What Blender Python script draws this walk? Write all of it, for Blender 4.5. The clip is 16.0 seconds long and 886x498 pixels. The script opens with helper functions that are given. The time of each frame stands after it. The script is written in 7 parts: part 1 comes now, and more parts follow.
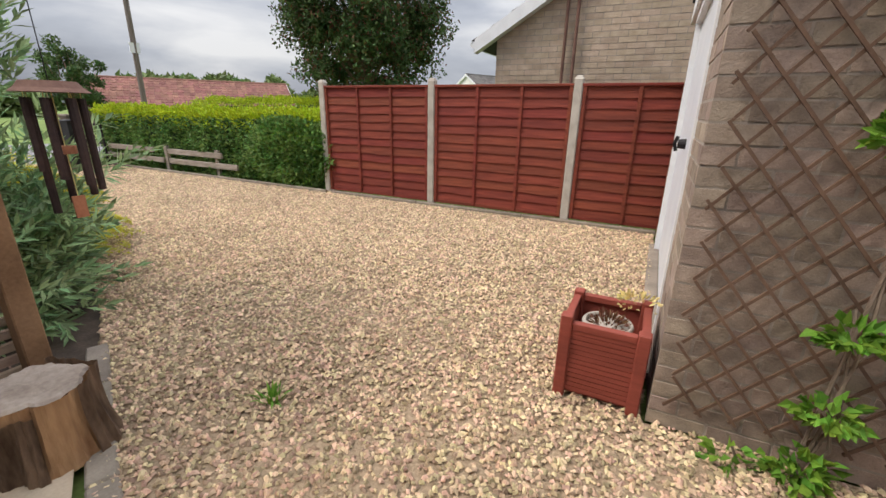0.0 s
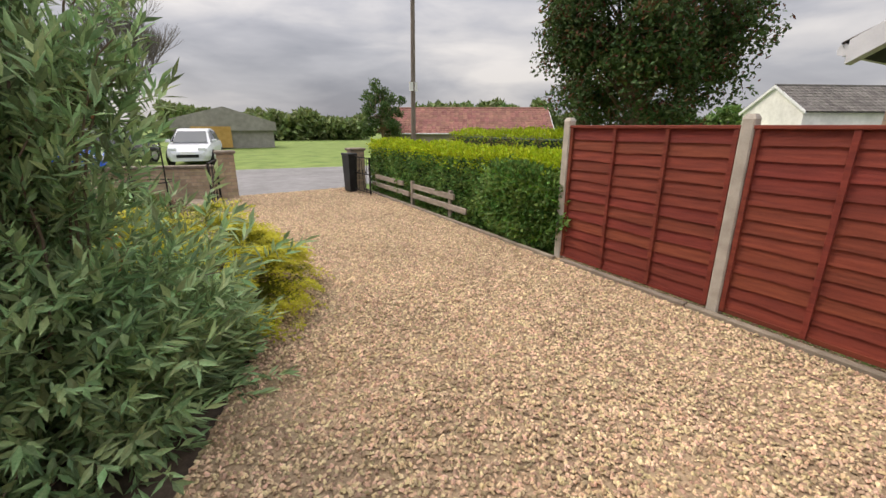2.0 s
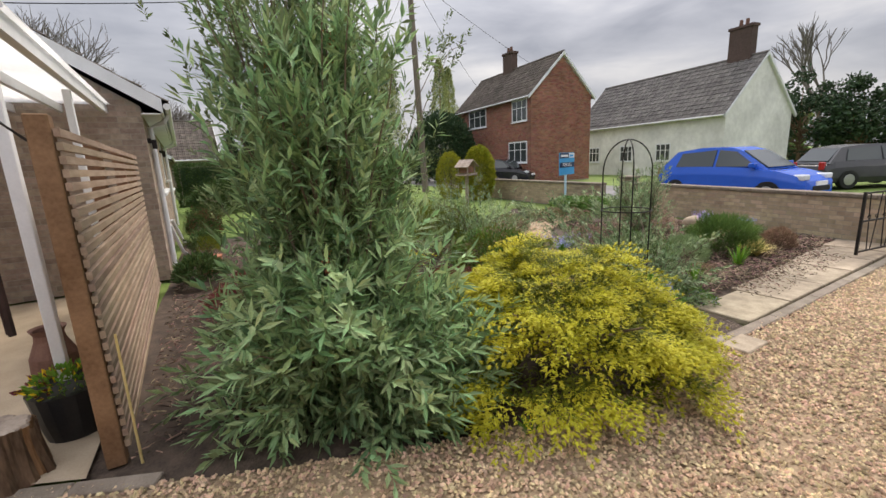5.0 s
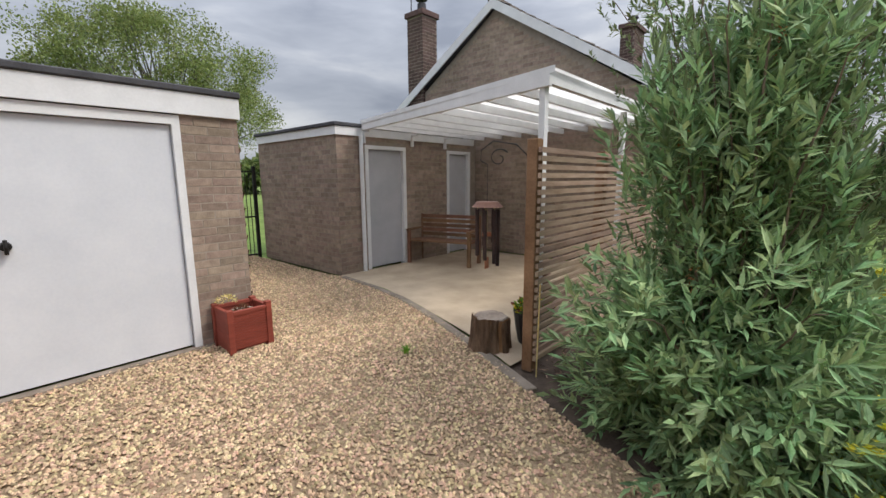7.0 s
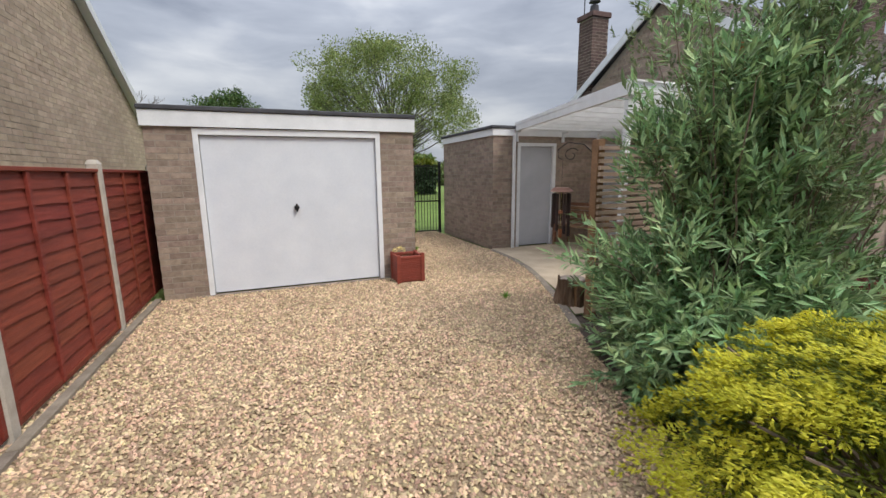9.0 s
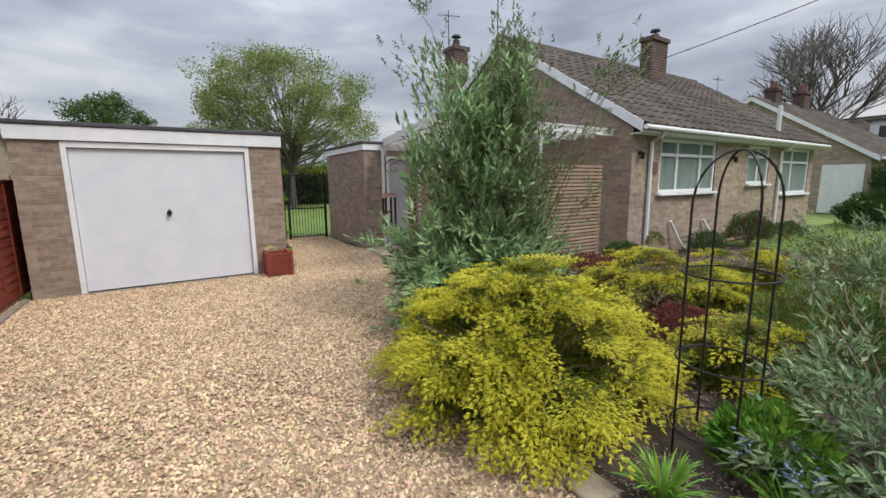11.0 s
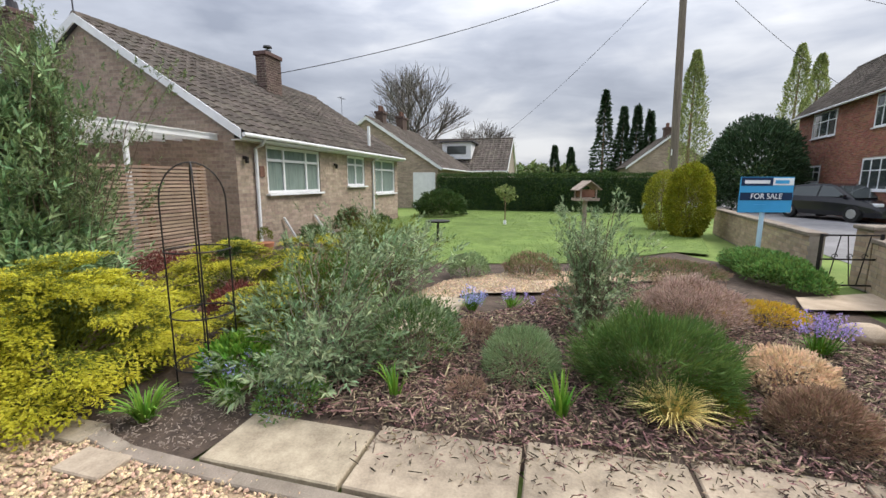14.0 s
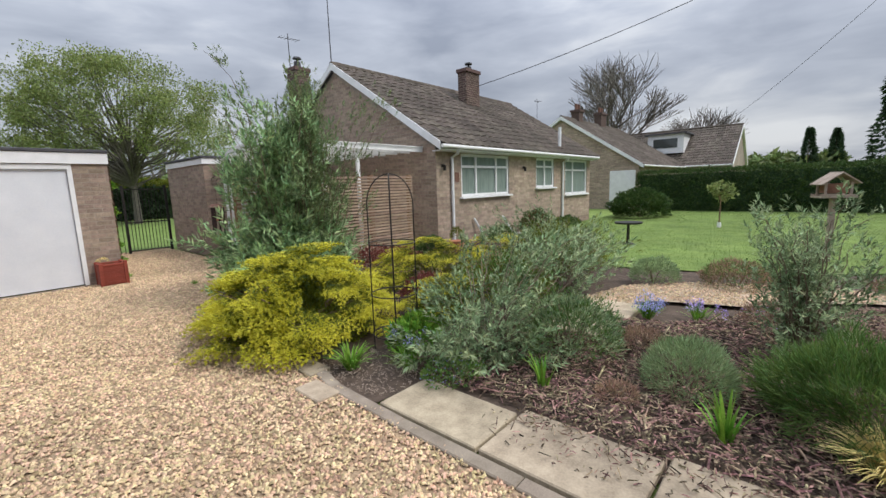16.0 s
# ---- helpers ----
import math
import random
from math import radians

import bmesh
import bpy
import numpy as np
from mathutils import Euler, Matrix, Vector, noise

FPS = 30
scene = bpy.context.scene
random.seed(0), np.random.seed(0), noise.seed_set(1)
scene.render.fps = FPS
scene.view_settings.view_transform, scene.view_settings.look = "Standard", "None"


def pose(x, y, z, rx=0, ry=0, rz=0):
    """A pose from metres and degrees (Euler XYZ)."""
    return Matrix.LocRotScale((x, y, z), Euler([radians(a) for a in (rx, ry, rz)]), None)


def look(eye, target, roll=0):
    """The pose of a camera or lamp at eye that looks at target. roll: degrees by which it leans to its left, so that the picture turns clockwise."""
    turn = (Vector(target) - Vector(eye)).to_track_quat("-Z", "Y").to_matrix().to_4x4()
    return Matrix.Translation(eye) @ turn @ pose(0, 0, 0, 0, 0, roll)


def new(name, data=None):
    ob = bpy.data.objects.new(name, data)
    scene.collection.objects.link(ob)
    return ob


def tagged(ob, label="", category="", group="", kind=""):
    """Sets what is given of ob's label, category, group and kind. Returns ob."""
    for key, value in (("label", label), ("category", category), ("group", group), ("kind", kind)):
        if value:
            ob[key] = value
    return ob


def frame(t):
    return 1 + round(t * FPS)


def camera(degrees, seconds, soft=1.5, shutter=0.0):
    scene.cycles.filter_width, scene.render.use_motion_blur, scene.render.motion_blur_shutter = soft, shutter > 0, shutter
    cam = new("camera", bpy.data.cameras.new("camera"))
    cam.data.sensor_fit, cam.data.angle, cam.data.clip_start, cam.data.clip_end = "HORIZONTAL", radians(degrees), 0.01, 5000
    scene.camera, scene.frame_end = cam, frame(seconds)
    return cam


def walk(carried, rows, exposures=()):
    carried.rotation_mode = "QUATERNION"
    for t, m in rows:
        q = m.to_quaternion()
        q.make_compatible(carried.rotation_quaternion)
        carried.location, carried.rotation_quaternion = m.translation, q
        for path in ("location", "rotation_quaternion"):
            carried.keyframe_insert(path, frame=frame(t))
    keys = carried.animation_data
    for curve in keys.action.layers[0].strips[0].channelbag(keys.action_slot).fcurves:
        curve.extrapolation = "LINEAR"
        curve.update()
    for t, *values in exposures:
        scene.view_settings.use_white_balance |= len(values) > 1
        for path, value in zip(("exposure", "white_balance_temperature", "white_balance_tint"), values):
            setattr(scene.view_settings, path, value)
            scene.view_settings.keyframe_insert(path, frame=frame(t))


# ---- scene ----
cam = camera(93.6, 16.0)
PATH = [
    (0, (1.635, -0.147, 1.293), (-0.066, -0.988, 0.659), 1.1),
    (0.5, (1.251, -0.393, 1.365), (-0.257, -1.524, 0.699), 1.1),
    (1, (0.919, -0.696, 1.423), (-0.434, -2.015, 0.766), 1.1),
    (1.5, (0.598, -0.883, 1.490), (-0.567, -2.399, 0.897), 0.8),
    (2, (0.214, -1.183, 1.592), (-0.746, -2.844, 1.026), 0.1),
    (2.5, (-0.125, -1.528, 1.578), (-0.884, -3.292, 1.022), 0.5),
    (3, (-0.467, -1.844, 1.565), (-0.961, -3.702, 1.015), 0.6),
    (3.5, (-0.819, -2.119, 1.571), (-0.968, -4.037, 1.022), 1.0),
    (4, (-1.159, -2.462, 1.580), (-0.817, -4.352, 1.024), -0.2),
    (4.5, (-1.480, -2.785, 1.567), (-0.420, -4.405, 1.063), -1.6),
    (5, (-1.694, -3.074, 1.548), (-0.020, -4.088, 1.133), -2.6),
    (7.3, (-1.893, -4.389, 1.543), (-0.607, -2.897, 1.195), -0.0),
    (7.5, (-1.915, -4.553, 1.539), (-0.746, -2.970, 1.179), 0.2),
    (8, (-1.978, -4.981, 1.549), (-1.062, -3.244, 1.171), 0.1),
    (8.2, (-1.989, -5.173, 1.547), (-1.156, -3.396, 1.163), 0.1),
    (10.3, (-1.733, -7.013, 1.513), (-1.058, -5.157, 1.196), -1.0),
    (10.5, (-1.674, -7.177, 1.529), (-0.899, -5.360, 1.217), -1.0),
    (11, (-1.702, -7.479, 1.516), (-0.635, -5.817, 1.197), -0.6),
    (11.5, (-1.730, -7.795, 1.517), (-0.408, -6.331, 1.187), -0.3),
    (12, (-1.780, -8.111, 1.497), (-0.241, -6.879, 1.160), 0.0),
    (12.5, (-1.850, -8.371, 1.495), (-0.144, -7.386, 1.151), 0.3),
    (13, (-1.865, -8.662, 1.501), (-0.041, -7.914, 1.161), 0.4),
    (13.5, (-1.796, -8.932, 1.504), (0.092, -8.362, 1.175), 0.4),
    (14, (-1.791, -9.038, 1.526), (0.118, -8.537, 1.206), 0.1),
    (14.5, (-1.771, -9.048, 1.518), (0.114, -8.458, 1.207), -0.4),
    (15, (-1.766, -9.087, 1.505), (0.035, -8.271, 1.196), -1.0),
    (15.5, (-1.813, -9.218, 1.505), (-0.156, -8.140, 1.198), -1.6),
    (16, (-1.883, -9.409, 1.533), (-0.399, -8.102, 1.234), -1.9),
]
walk(cam, [(t, look(e, g, r)) for t, e, g, r in PATH], exposures=[(0.0, 0.5, 6700, 11), (1.5, 0.4, 7000, 13), (3.0, 0.42, 7400, 15), (4.0, 0.42, 7200, 13), (5.0, 0.42, 7000, 13), (7.5, 0.28, 6500, 10), (11.0, 0.27, 6450, 10), (14.0, 0.53, 6550, 11), (15.0, 0.5, 6550, 11), (16.0, 0.32, 6450, 10)])

# ---- world ----
world = bpy.data.worlds.new("overcast_sky")
scene.world = world
world.use_nodes = True
SUN_ELEV, SUN_ROT = 50.0, 150.0


def sky_nodes():
    nt = world.node_tree
    nt.nodes.clear()
    n, l = nt.nodes.new, nt.links.new
    out, bg = n("ShaderNodeOutputWorld"), n("ShaderNodeBackground")
    sky = n("ShaderNodeTexSky")
    sky.sky_type, sky.sun_disc = "NISHITA", False
    sky.sun_elevation, sky.sun_rotation = radians(SUN_ELEV), radians(SUN_ROT)
    sky.air_density, sky.dust_density = 1.0, 2.0
    co, mp = n("ShaderNodeTexCoord"), n("ShaderNodeMapping")
    mp.inputs["Scale"].default_value = (1.0, 1.0, 3.6)
    big, wisp = n("ShaderNodeTexNoise"), n("ShaderNodeTexNoise")
    big.inputs["Scale"].default_value, big.inputs["Detail"].default_value, big.inputs["Roughness"].default_value = 1.9, 6, 0.5
    wisp.inputs["Scale"].default_value, wisp.inputs["Detail"].default_value = 4.5, 8
    wisp.inputs["Distortion"].default_value = 0.6
    both = n("ShaderNodeMix")
    both.data_type = "FLOAT"
    both.inputs["Factor"].default_value = 0.3
    ramp = n("ShaderNodeValToRGB")
    e = ramp.color_ramp.elements
    e[0].position, e[0].color = 0.36, (3.35, 3.7, 4.5, 1)
    e[1].position, e[1].color = 0.66, (9.3, 9.5, 9.8, 1)
    m = ramp.color_ramp.elements.new(0.5)
    m.color = (5.4, 5.8, 6.65, 1)
    mix = n("ShaderNodeMix")
    mix.data_type = "RGBA"
    mix.inputs["Factor"].default_value = 0.88
    l(co.outputs["Generated"], mp.inputs["Vector"])
    l(mp.outputs["Vector"], big.inputs["Vector"])
    l(mp.outputs["Vector"], wisp.inputs["Vector"])
    l(big.outputs["Fac"], both.inputs[2])
    l(wisp.outputs["Fac"], both.inputs[3])
    l(both.outputs[0], ramp.inputs["Fac"])
    # an overcast sky is brightest overhead
    sep, sq, ma = n("ShaderNodeSeparateXYZ"), n("ShaderNodeMath"), n("ShaderNodeMath")
    sq.operation, ma.operation = "MULTIPLY", "MULTIPLY_ADD"
    ma.inputs[1].default_value, ma.inputs[2].default_value = 2.4, 0.62
    l(co.outputs["Generated"], sep.inputs[0])
    l(sep.outputs["Z"], sq.inputs[0])
    l(sep.outputs["Z"], sq.inputs[1])
    l(sq.outputs[0], ma.inputs[0])
    amp = n("ShaderNodeMath")
    amp.operation = "MULTIPLY"
    amp.inputs[1].default_value = 0.103
    l(ma.outputs[0], amp.inputs[0])
    l(sky.outputs["Color"], mix.inputs[6])
    l(ramp.outputs["Color"], mix.inputs[7])
    l(mix.outputs[2], bg.inputs["Color"])
    l(amp.outputs[0], bg.inputs["Strength"])
    l(bg.outputs[0], out.inputs["Surface"])


sky_nodes()
sun = new("sun", bpy.data.lights.new("sun", "SUN"))
sun.data.energy, sun.data.angle, sun.data.color = 1.95, radians(20), (1.0, 0.94, 0.85)
_a = radians(SUN_ROT)
sun.matrix_world = look((0, 0, 30), (-30 * math.sin(_a) * math.cos(radians(SUN_ELEV)), -30 * math.cos(_a) * math.cos(radians(SUN_ELEV)), 30 - 30 * math.sin(radians(SUN_ELEV))))

# ---- materials ----


def mat(name, a, b, scale=6.0, rough=0.8, bump=0.3, bscale=80.0, rnd="", amt=0.3, metal=0.0, stretch=(1, 1, 1), stain=0.15, spec=0.3, trans=0.0):
    """A surface of two colours mixed by coarse and fine noise, with relief; rnd: 'island' or 'object' shifts each piece."""
    m = bpy.data.materials.new(name)
    m.use_nodes = True
    nt = m.node_tree
    n, l = nt.nodes.new, nt.links.new
    bs = nt.nodes["Principled BSDF"]
    geo, mp = n("ShaderNodeNewGeometry"), n("ShaderNodeMapping")
    mp.inputs["Scale"].default_value = stretch
    l(geo.outputs["Position"], mp.inputs["Vector"])
    t1, t2, t3 = n("ShaderNodeTexNoise"), n("ShaderNodeTexNoise"), n("ShaderNodeTexNoise")
    for t, s, d in ((t1, scale, 5), (t2, bscale, 4), (t3, 0.7, 3)):
        t.inputs["Scale"].default_value, t.inputs["Detail"].default_value = s, d
        l(mp.outputs["Vector"], t.inputs["Vector"])
    add = n("ShaderNodeMath")
    add.operation = "MULTIPLY_ADD"
    l(t2.outputs["Fac"], add.inputs[0])
    add.inputs[1].default_value = 0.5
    l(t1.outputs["Fac"], add.inputs[2])
    rng = n("ShaderNodeMapRange")
    rng.inputs["From Min"].default_value, rng.inputs["From Max"].default_value = 0.5, 1.0
    l(add.outputs[0], rng.inputs["Value"])
    mix = n("ShaderNodeMix")
    mix.data_type = "RGBA"
    mix.inputs[6].default_value, mix.inputs[7].default_value = (*a, 1), (*b, 1)
    l(rng.outputs[0], mix.inputs["Factor"])
    hsv = n("ShaderNodeHueSaturation")
    l(mix.outputs[2], hsv.inputs["Color"])
    val = n("ShaderNodeMapRange")
    val.inputs["To Min"].default_value, val.inputs["To Max"].default_value = 1 - stain, 1 + stain
    val.inputs["From Min"].default_value, val.inputs["From Max"].default_value = 0.3, 0.7
    l(t3.outputs["Fac"], val.inputs["Value"])
    if rnd:
        src = geo.outputs["Random Per Island"] if rnd == "island" else n("ShaderNodeObjectInfo").outputs["Random"]
        r2 = n("ShaderNodeMapRange")
        r2.inputs["To Min"].default_value, r2.inputs["To Max"].default_value = 1 - amt, 1 + amt
        l(src, r2.inputs["Value"])
        mul = n("ShaderNodeMath")
        mul.operation = "MULTIPLY"
        l(val.outputs[0], mul.inputs[0])
        l(r2.outputs[0], mul.inputs[1])
        l(mul.outputs[0], hsv.inputs["Value"])
        wn = n("ShaderNodeTexWhiteNoise")
        wn.noise_dimensions = "1D"
        l(src, wn.inputs["W"])
        r3 = n("ShaderNodeMapRange")
        r3.inputs["To Min"].default_value, r3.inputs["To Max"].default_value = 0.5 - amt * 0.07, 0.5 + amt * 0.07
        l(wn.outputs["Value"], r3.inputs["Value"])
        l(r3.outputs[0], hsv.inputs["Hue"])
    else:
        l(val.outputs[0], hsv.inputs["Value"])
    l(hsv.outputs["Color"], bs.inputs["Base Color"])
    bs.inputs["Roughness"].default_value, bs.inputs["Metallic"].default_value = rough, metal
    bs.inputs["Specular IOR Level"].default_value = spec
    if trans:
        tr, ms = n("ShaderNodeBsdfTranslucent"), n("ShaderNodeMixShader")
        l(hsv.outputs["Color"], tr.inputs["Color"])
        ms.inputs[0].default_value = trans
        l(bs.outputs[0], ms.inputs[1])
        l(tr.outputs[0], ms.inputs[2])
        l(ms.outputs[0], nt.nodes["Material Output"].inputs["Surface"])
    if bump:
        bp = n("ShaderNodeBump")
        bp.inputs["Strength"].default_value, bp.inputs["Distance"].default_value = bump, 0.01
        l(add.outputs[0], bp.inputs["Height"])
        l(bp.outputs[0], bs.inputs["Normal"])
    return m


def glass(name, tint=(0.05, 0.06, 0.06), rough=0.03):
    m = bpy.data.materials.new(name)
    m.use_nodes = True
    bs = m.node_tree.nodes["Principled BSDF"]
    bs.inputs["Base Color"].default_value = (*tint, 1)
    bs.inputs["Roughness"].default_value = rough
    bs.inputs["Specular IOR Level"].default_value = 0.8
    return m


def leafmat(name, a, b, amt=0.35, trans=0.25, rough=0.55):
    return mat(name, a, b, scale=3.0, rough=rough, bump=0, rnd="island", amt=amt, trans=trans, stain=0.12, spec=0.25)


M = dict(
    # bed coloured darker than the stones, to paint shadow in their gaps
    gravel=mat("shaded_gravel_bed", (0.22, 0.155, 0.095), (0.4, 0.295, 0.19), 60, 0.9, 0.8, 160, stain=0.1),
    stone=mat("gravel_stone", (0.4, 0.28, 0.165), (0.63, 0.48, 0.32), 9, 0.75, 0.2, 120, "island", 0.48, stain=0.1),
    earth=mat("earth", (0.04, 0.029, 0.022), (0.115, 0.083, 0.062), 8, 0.95, 0.8, 60),
    mulch=mat("bark_mulch", (0.035, 0.021, 0.017), (0.34, 0.235, 0.17), 20, 0.9, 0.6, 90, "island", 0.95),
    lawn=mat("lawn_turf", (0.085, 0.14, 0.028), (0.165, 0.23, 0.055), 2.5, 0.9, 0.6, 70),
    blade=leafmat("grass_blade", (0.09, 0.15, 0.03), (0.17, 0.245, 0.055), 0.25),
    field=mat("rough_grass", (0.09, 0.15, 0.03), (0.2, 0.26, 0.07), 1.2, 0.95, 0.6, 40),
    road=mat("asphalt", (0.16, 0.155, 0.155), (0.22, 0.215, 0.215), 3, 0.85, 0.4, 120),
    slab=mat("paving_slab", (0.21, 0.168, 0.12), (0.4, 0.33, 0.24), 7, 0.85, 0.5, 70, "object", 0.16, stain=0.3),
    kerb=mat("kerb_concrete", (0.16, 0.13, 0.1), (0.28, 0.235, 0.185), 7, 0.9, 0.4, 90, "object", 0.12),
    patio=mat("patio_concrete", (0.36, 0.285, 0.2), (0.5, 0.405, 0.295), 3, 0.85, 0.3, 90),
    mortar=mat("mortar", (0.25, 0.21, 0.175), (0.35, 0.3, 0.25), 12, 0.95, 0.4, 120),
    brick=mat("buff_brick", (0.225, 0.168, 0.132), (0.36, 0.28, 0.22), 14, 0.9, 0.6, 130, "object", 0.2, stain=0.1),
    brick_h=mat("house_brick_run", (0.27, 0.205, 0.16), (0.42, 0.335, 0.262), 12, 0.9, 0.5, 130, "island", 0.2, stain=0.18),
    brick_j=mat("buff_brick_run", (0.225, 0.168, 0.132), (0.36, 0.28, 0.22), 14, 0.9, 0.6, 130, "island", 0.2, stain=0.18),
    brick_l=mat("sandy_brick_run", (0.33, 0.25, 0.165), (0.48, 0.375, 0.26), 10, 0.9, 0.4, 130, "island", 0.2),
    brick_n=mat("grey_brick_run", (0.36, 0.275, 0.195), (0.48, 0.38, 0.285), 9, 0.95, 0.6, 60, "island", 0.11, stain=0.15),
    brick_r=mat("red_brick_run", (0.19, 0.072, 0.046), (0.31, 0.135, 0.09), 12, 0.9, 0.4, 130, "island", 0.28),
    render=mat("white_render", (0.68, 0.67, 0.64), (0.82, 0.81, 0.78), 4, 0.9, 0.3, 90),
    white=mat("white_paint", (0.68, 0.69, 0.7), (0.79, 0.8, 0.81), 5, 0.45, 0.05, 60, stain=0.05),
    door=mat("white_garage_door", (0.62, 0.645, 0.69), (0.7, 0.72, 0.755), 3, 0.4, 0.04, 50, stain=0.03),
    greydoor=mat("grey_door_paint", (0.4, 0.41, 0.44), (0.48, 0.49, 0.52), 3, 0.5, 0.05, 50),
    felt=mat("roof_felt", (0.05, 0.05, 0.055), (0.09, 0.09, 0.1), 6, 0.9, 0.4, 90),
    tile=mat("brown_roof_tile", (0.062, 0.05, 0.042), (0.13, 0.11, 0.09), 6, 0.9, 0.5, 70, "object", 0.22, stain=0.2),
    tile_j=mat("brown_roof_tile_run", (0.062, 0.05, 0.042), (0.13, 0.11, 0.09), 6, 0.9, 0.5, 70, "island", 0.25, stain=0.2),
    slate=mat("grey_roof_tile", (0.1, 0.092, 0.085), (0.17, 0.157, 0.145), 5, 0.9, 0.5, 60, "island", 0.22),
    redtile=mat("red_roof_tile", (0.2, 0.09, 0.07), (0.29, 0.14, 0.112), 5, 0.9, 0.5, 60, "island", 0.2),
    fence=mat("red_stained_board", (0.135, 0.025, 0.015), (0.235, 0.048, 0.027), 3, 0.7, 0.4, 45, "object", 0.1, stretch=(14, 1, 14)),
    planter=mat("red_painted_wood", (0.2, 0.042, 0.027), (0.28, 0.064, 0.043), 5, 0.6, 0.2, 60, stretch=(1, 1, 8)),
    post=mat("concrete_post", (0.34, 0.3, 0.25), (0.5, 0.455, 0.39), 9, 0.9, 0.4, 100),
    slat=mat("brown_slat", (0.13, 0.065, 0.035), (0.26, 0.145, 0.085), 4, 0.7, 0.3, 60, "object", 0.2),
    slat_l=mat("faded_slat", (0.24, 0.165, 0.115), (0.4, 0.3, 0.225), 4, 0.75, 0.3, 60, "object", 0.18, stretch=(1, 6, 6)),
    chimbrick=mat("dark_brick_run", (0.08, 0.052, 0.045), (0.135, 0.093, 0.08), 12, 0.9, 0.4, 130, "island", 0.25),
    redwood=mat("dark_bamboo", (0.022, 0.014, 0.014), (0.06, 0.034, 0.03), 6, 0.6, 0.2, 60),
    trellis=mat("trellis_wood", (0.085, 0.048, 0.03), (0.17, 0.1, 0.065), 6, 0.75, 0.3, 60),
    oldwood=mat("weathered_wood", (0.22, 0.18, 0.145), (0.4, 0.345, 0.285), 5, 0.9, 0.6, 60, stretch=(6, 1, 6)),
    bark=mat("bark", (0.12, 0.075, 0.05), (0.38, 0.255, 0.165), 14, 0.95, 0.9, 70, stretch=(1, 1, 0.25)),
    stumpwood=mat("split_wood", (0.22, 0.11, 0.05), (0.45, 0.27, 0.14), 16, 0.9, 0.9, 60, stretch=(1, 1, 0.2)),
    cut=mat("cut_wood", (0.22, 0.17, 0.135), (0.42, 0.345, 0.28), 10, 0.9, 0.5, 60),
    twig=mat("twig", (0.12, 0.085, 0.06), (0.25, 0.19, 0.145), 8, 0.9, 0.3, 60),
    greybark=mat("grey_bark", (0.1, 0.088, 0.078), (0.2, 0.18, 0.16), 8, 0.9, 0.3, 50),
    iron=mat("black_iron", (0.012, 0.012, 0.013), (0.035, 0.03, 0.028), 12, 0.5, 0.2, 90, metal=0.3),
    dark=mat("dark_void", (0.015, 0.014, 0.013), (0.03, 0.028, 0.026), 4, 0.9, 0),
    blackpot=mat("black_plastic", (0.015, 0.015, 0.016), (0.03, 0.03, 0.03), 6, 0.4, 0.05, 60),
    oldpot=mat("sooty_pot", (0.12, 0.06, 0.045), (0.2, 0.11, 0.08), 9, 0.85, 0.3, 80),
    clay=mat("terracotta", (0.34, 0.13, 0.07), (0.48, 0.21, 0.12), 9, 0.85, 0.3, 80),
    glass=glass("window_glass"),
    curtain=mat("pale_blind", (0.13, 0.18, 0.16), (0.22, 0.27, 0.245), 3, 0.8, 0.1, 30, stretch=(12, 12, 1)),
    poly=mat("canopy_sheet", (0.8, 0.79, 0.77), (0.88, 0.87, 0.85), 3, 0.5, 0.05, 30, trans=0.85),
    cable=mat("cable", (0.02, 0.02, 0.022), (0.035, 0.035, 0.037), 4, 0.6, 0),
    pole=mat("pole_wood", (0.13, 0.105, 0.085), (0.24, 0.2, 0.165), 6, 0.9, 0.4, 50, stretch=(6, 6, 0.4)),
    signblue=mat("sign_blue", (0.05, 0.33, 0.62), (0.06, 0.37, 0.67), 4, 0.4, 0),
    signnavy=mat("sign_navy", (0.012, 0.03, 0.075), (0.016, 0.036, 0.085), 4, 0.4, 0),
    signwhite=mat("sign_white", (0.8, 0.8, 0.8), (0.84, 0.84, 0.84), 4, 0.4, 0),
    bluecar=mat("blue_car_paint", (0.01, 0.09, 0.5), (0.012, 0.1, 0.55), 3, 0.25, 0, spec=0.6, stain=0.03),
    greycar=mat("grey_car_paint", (0.05, 0.05, 0.055), (0.06, 0.06, 0.066), 3, 0.25, 0, spec=0.6, stain=0.03),
    whitecar=mat("silver_car_paint", (0.62, 0.64, 0.66), (0.66, 0.68, 0.7), 3, 0.25, 0, spec=0.6, stain=0.03),
    blackcar=mat("black_car_paint", (0.012, 0.012, 0.016), (0.018, 0.018, 0.022), 3, 0.2, 0, spec=0.6, stain=0.03),
    tyre=mat("tyre_rubber", (0.012, 0.012, 0.012), (0.025, 0.025, 0.025), 6, 0.8, 0.1),
    rim=mat("alloy_rim", (0.45, 0.45, 0.46), (0.55, 0.55, 0.56), 6, 0.35, 0, metal=0.8),
    lamp_glass=mat("headlamp", (0.6, 0.62, 0.63), (0.75, 0.76, 0.77), 6, 0.15, 0, spec=0.7),
    tail=mat("tail_lamp", (0.35, 0.01, 0.01), (0.45, 0.02, 0.015), 6, 0.2, 0, spec=0.7),
    ochre=mat("ochre_shed_door", (0.45, 0.26, 0.07), (0.58, 0.36, 0.12), 4, 0.8, 0.2),
    shed=mat("grey_shed", (0.22, 0.21, 0.19), (0.34, 0.32, 0.29), 3, 0.9, 0.3),
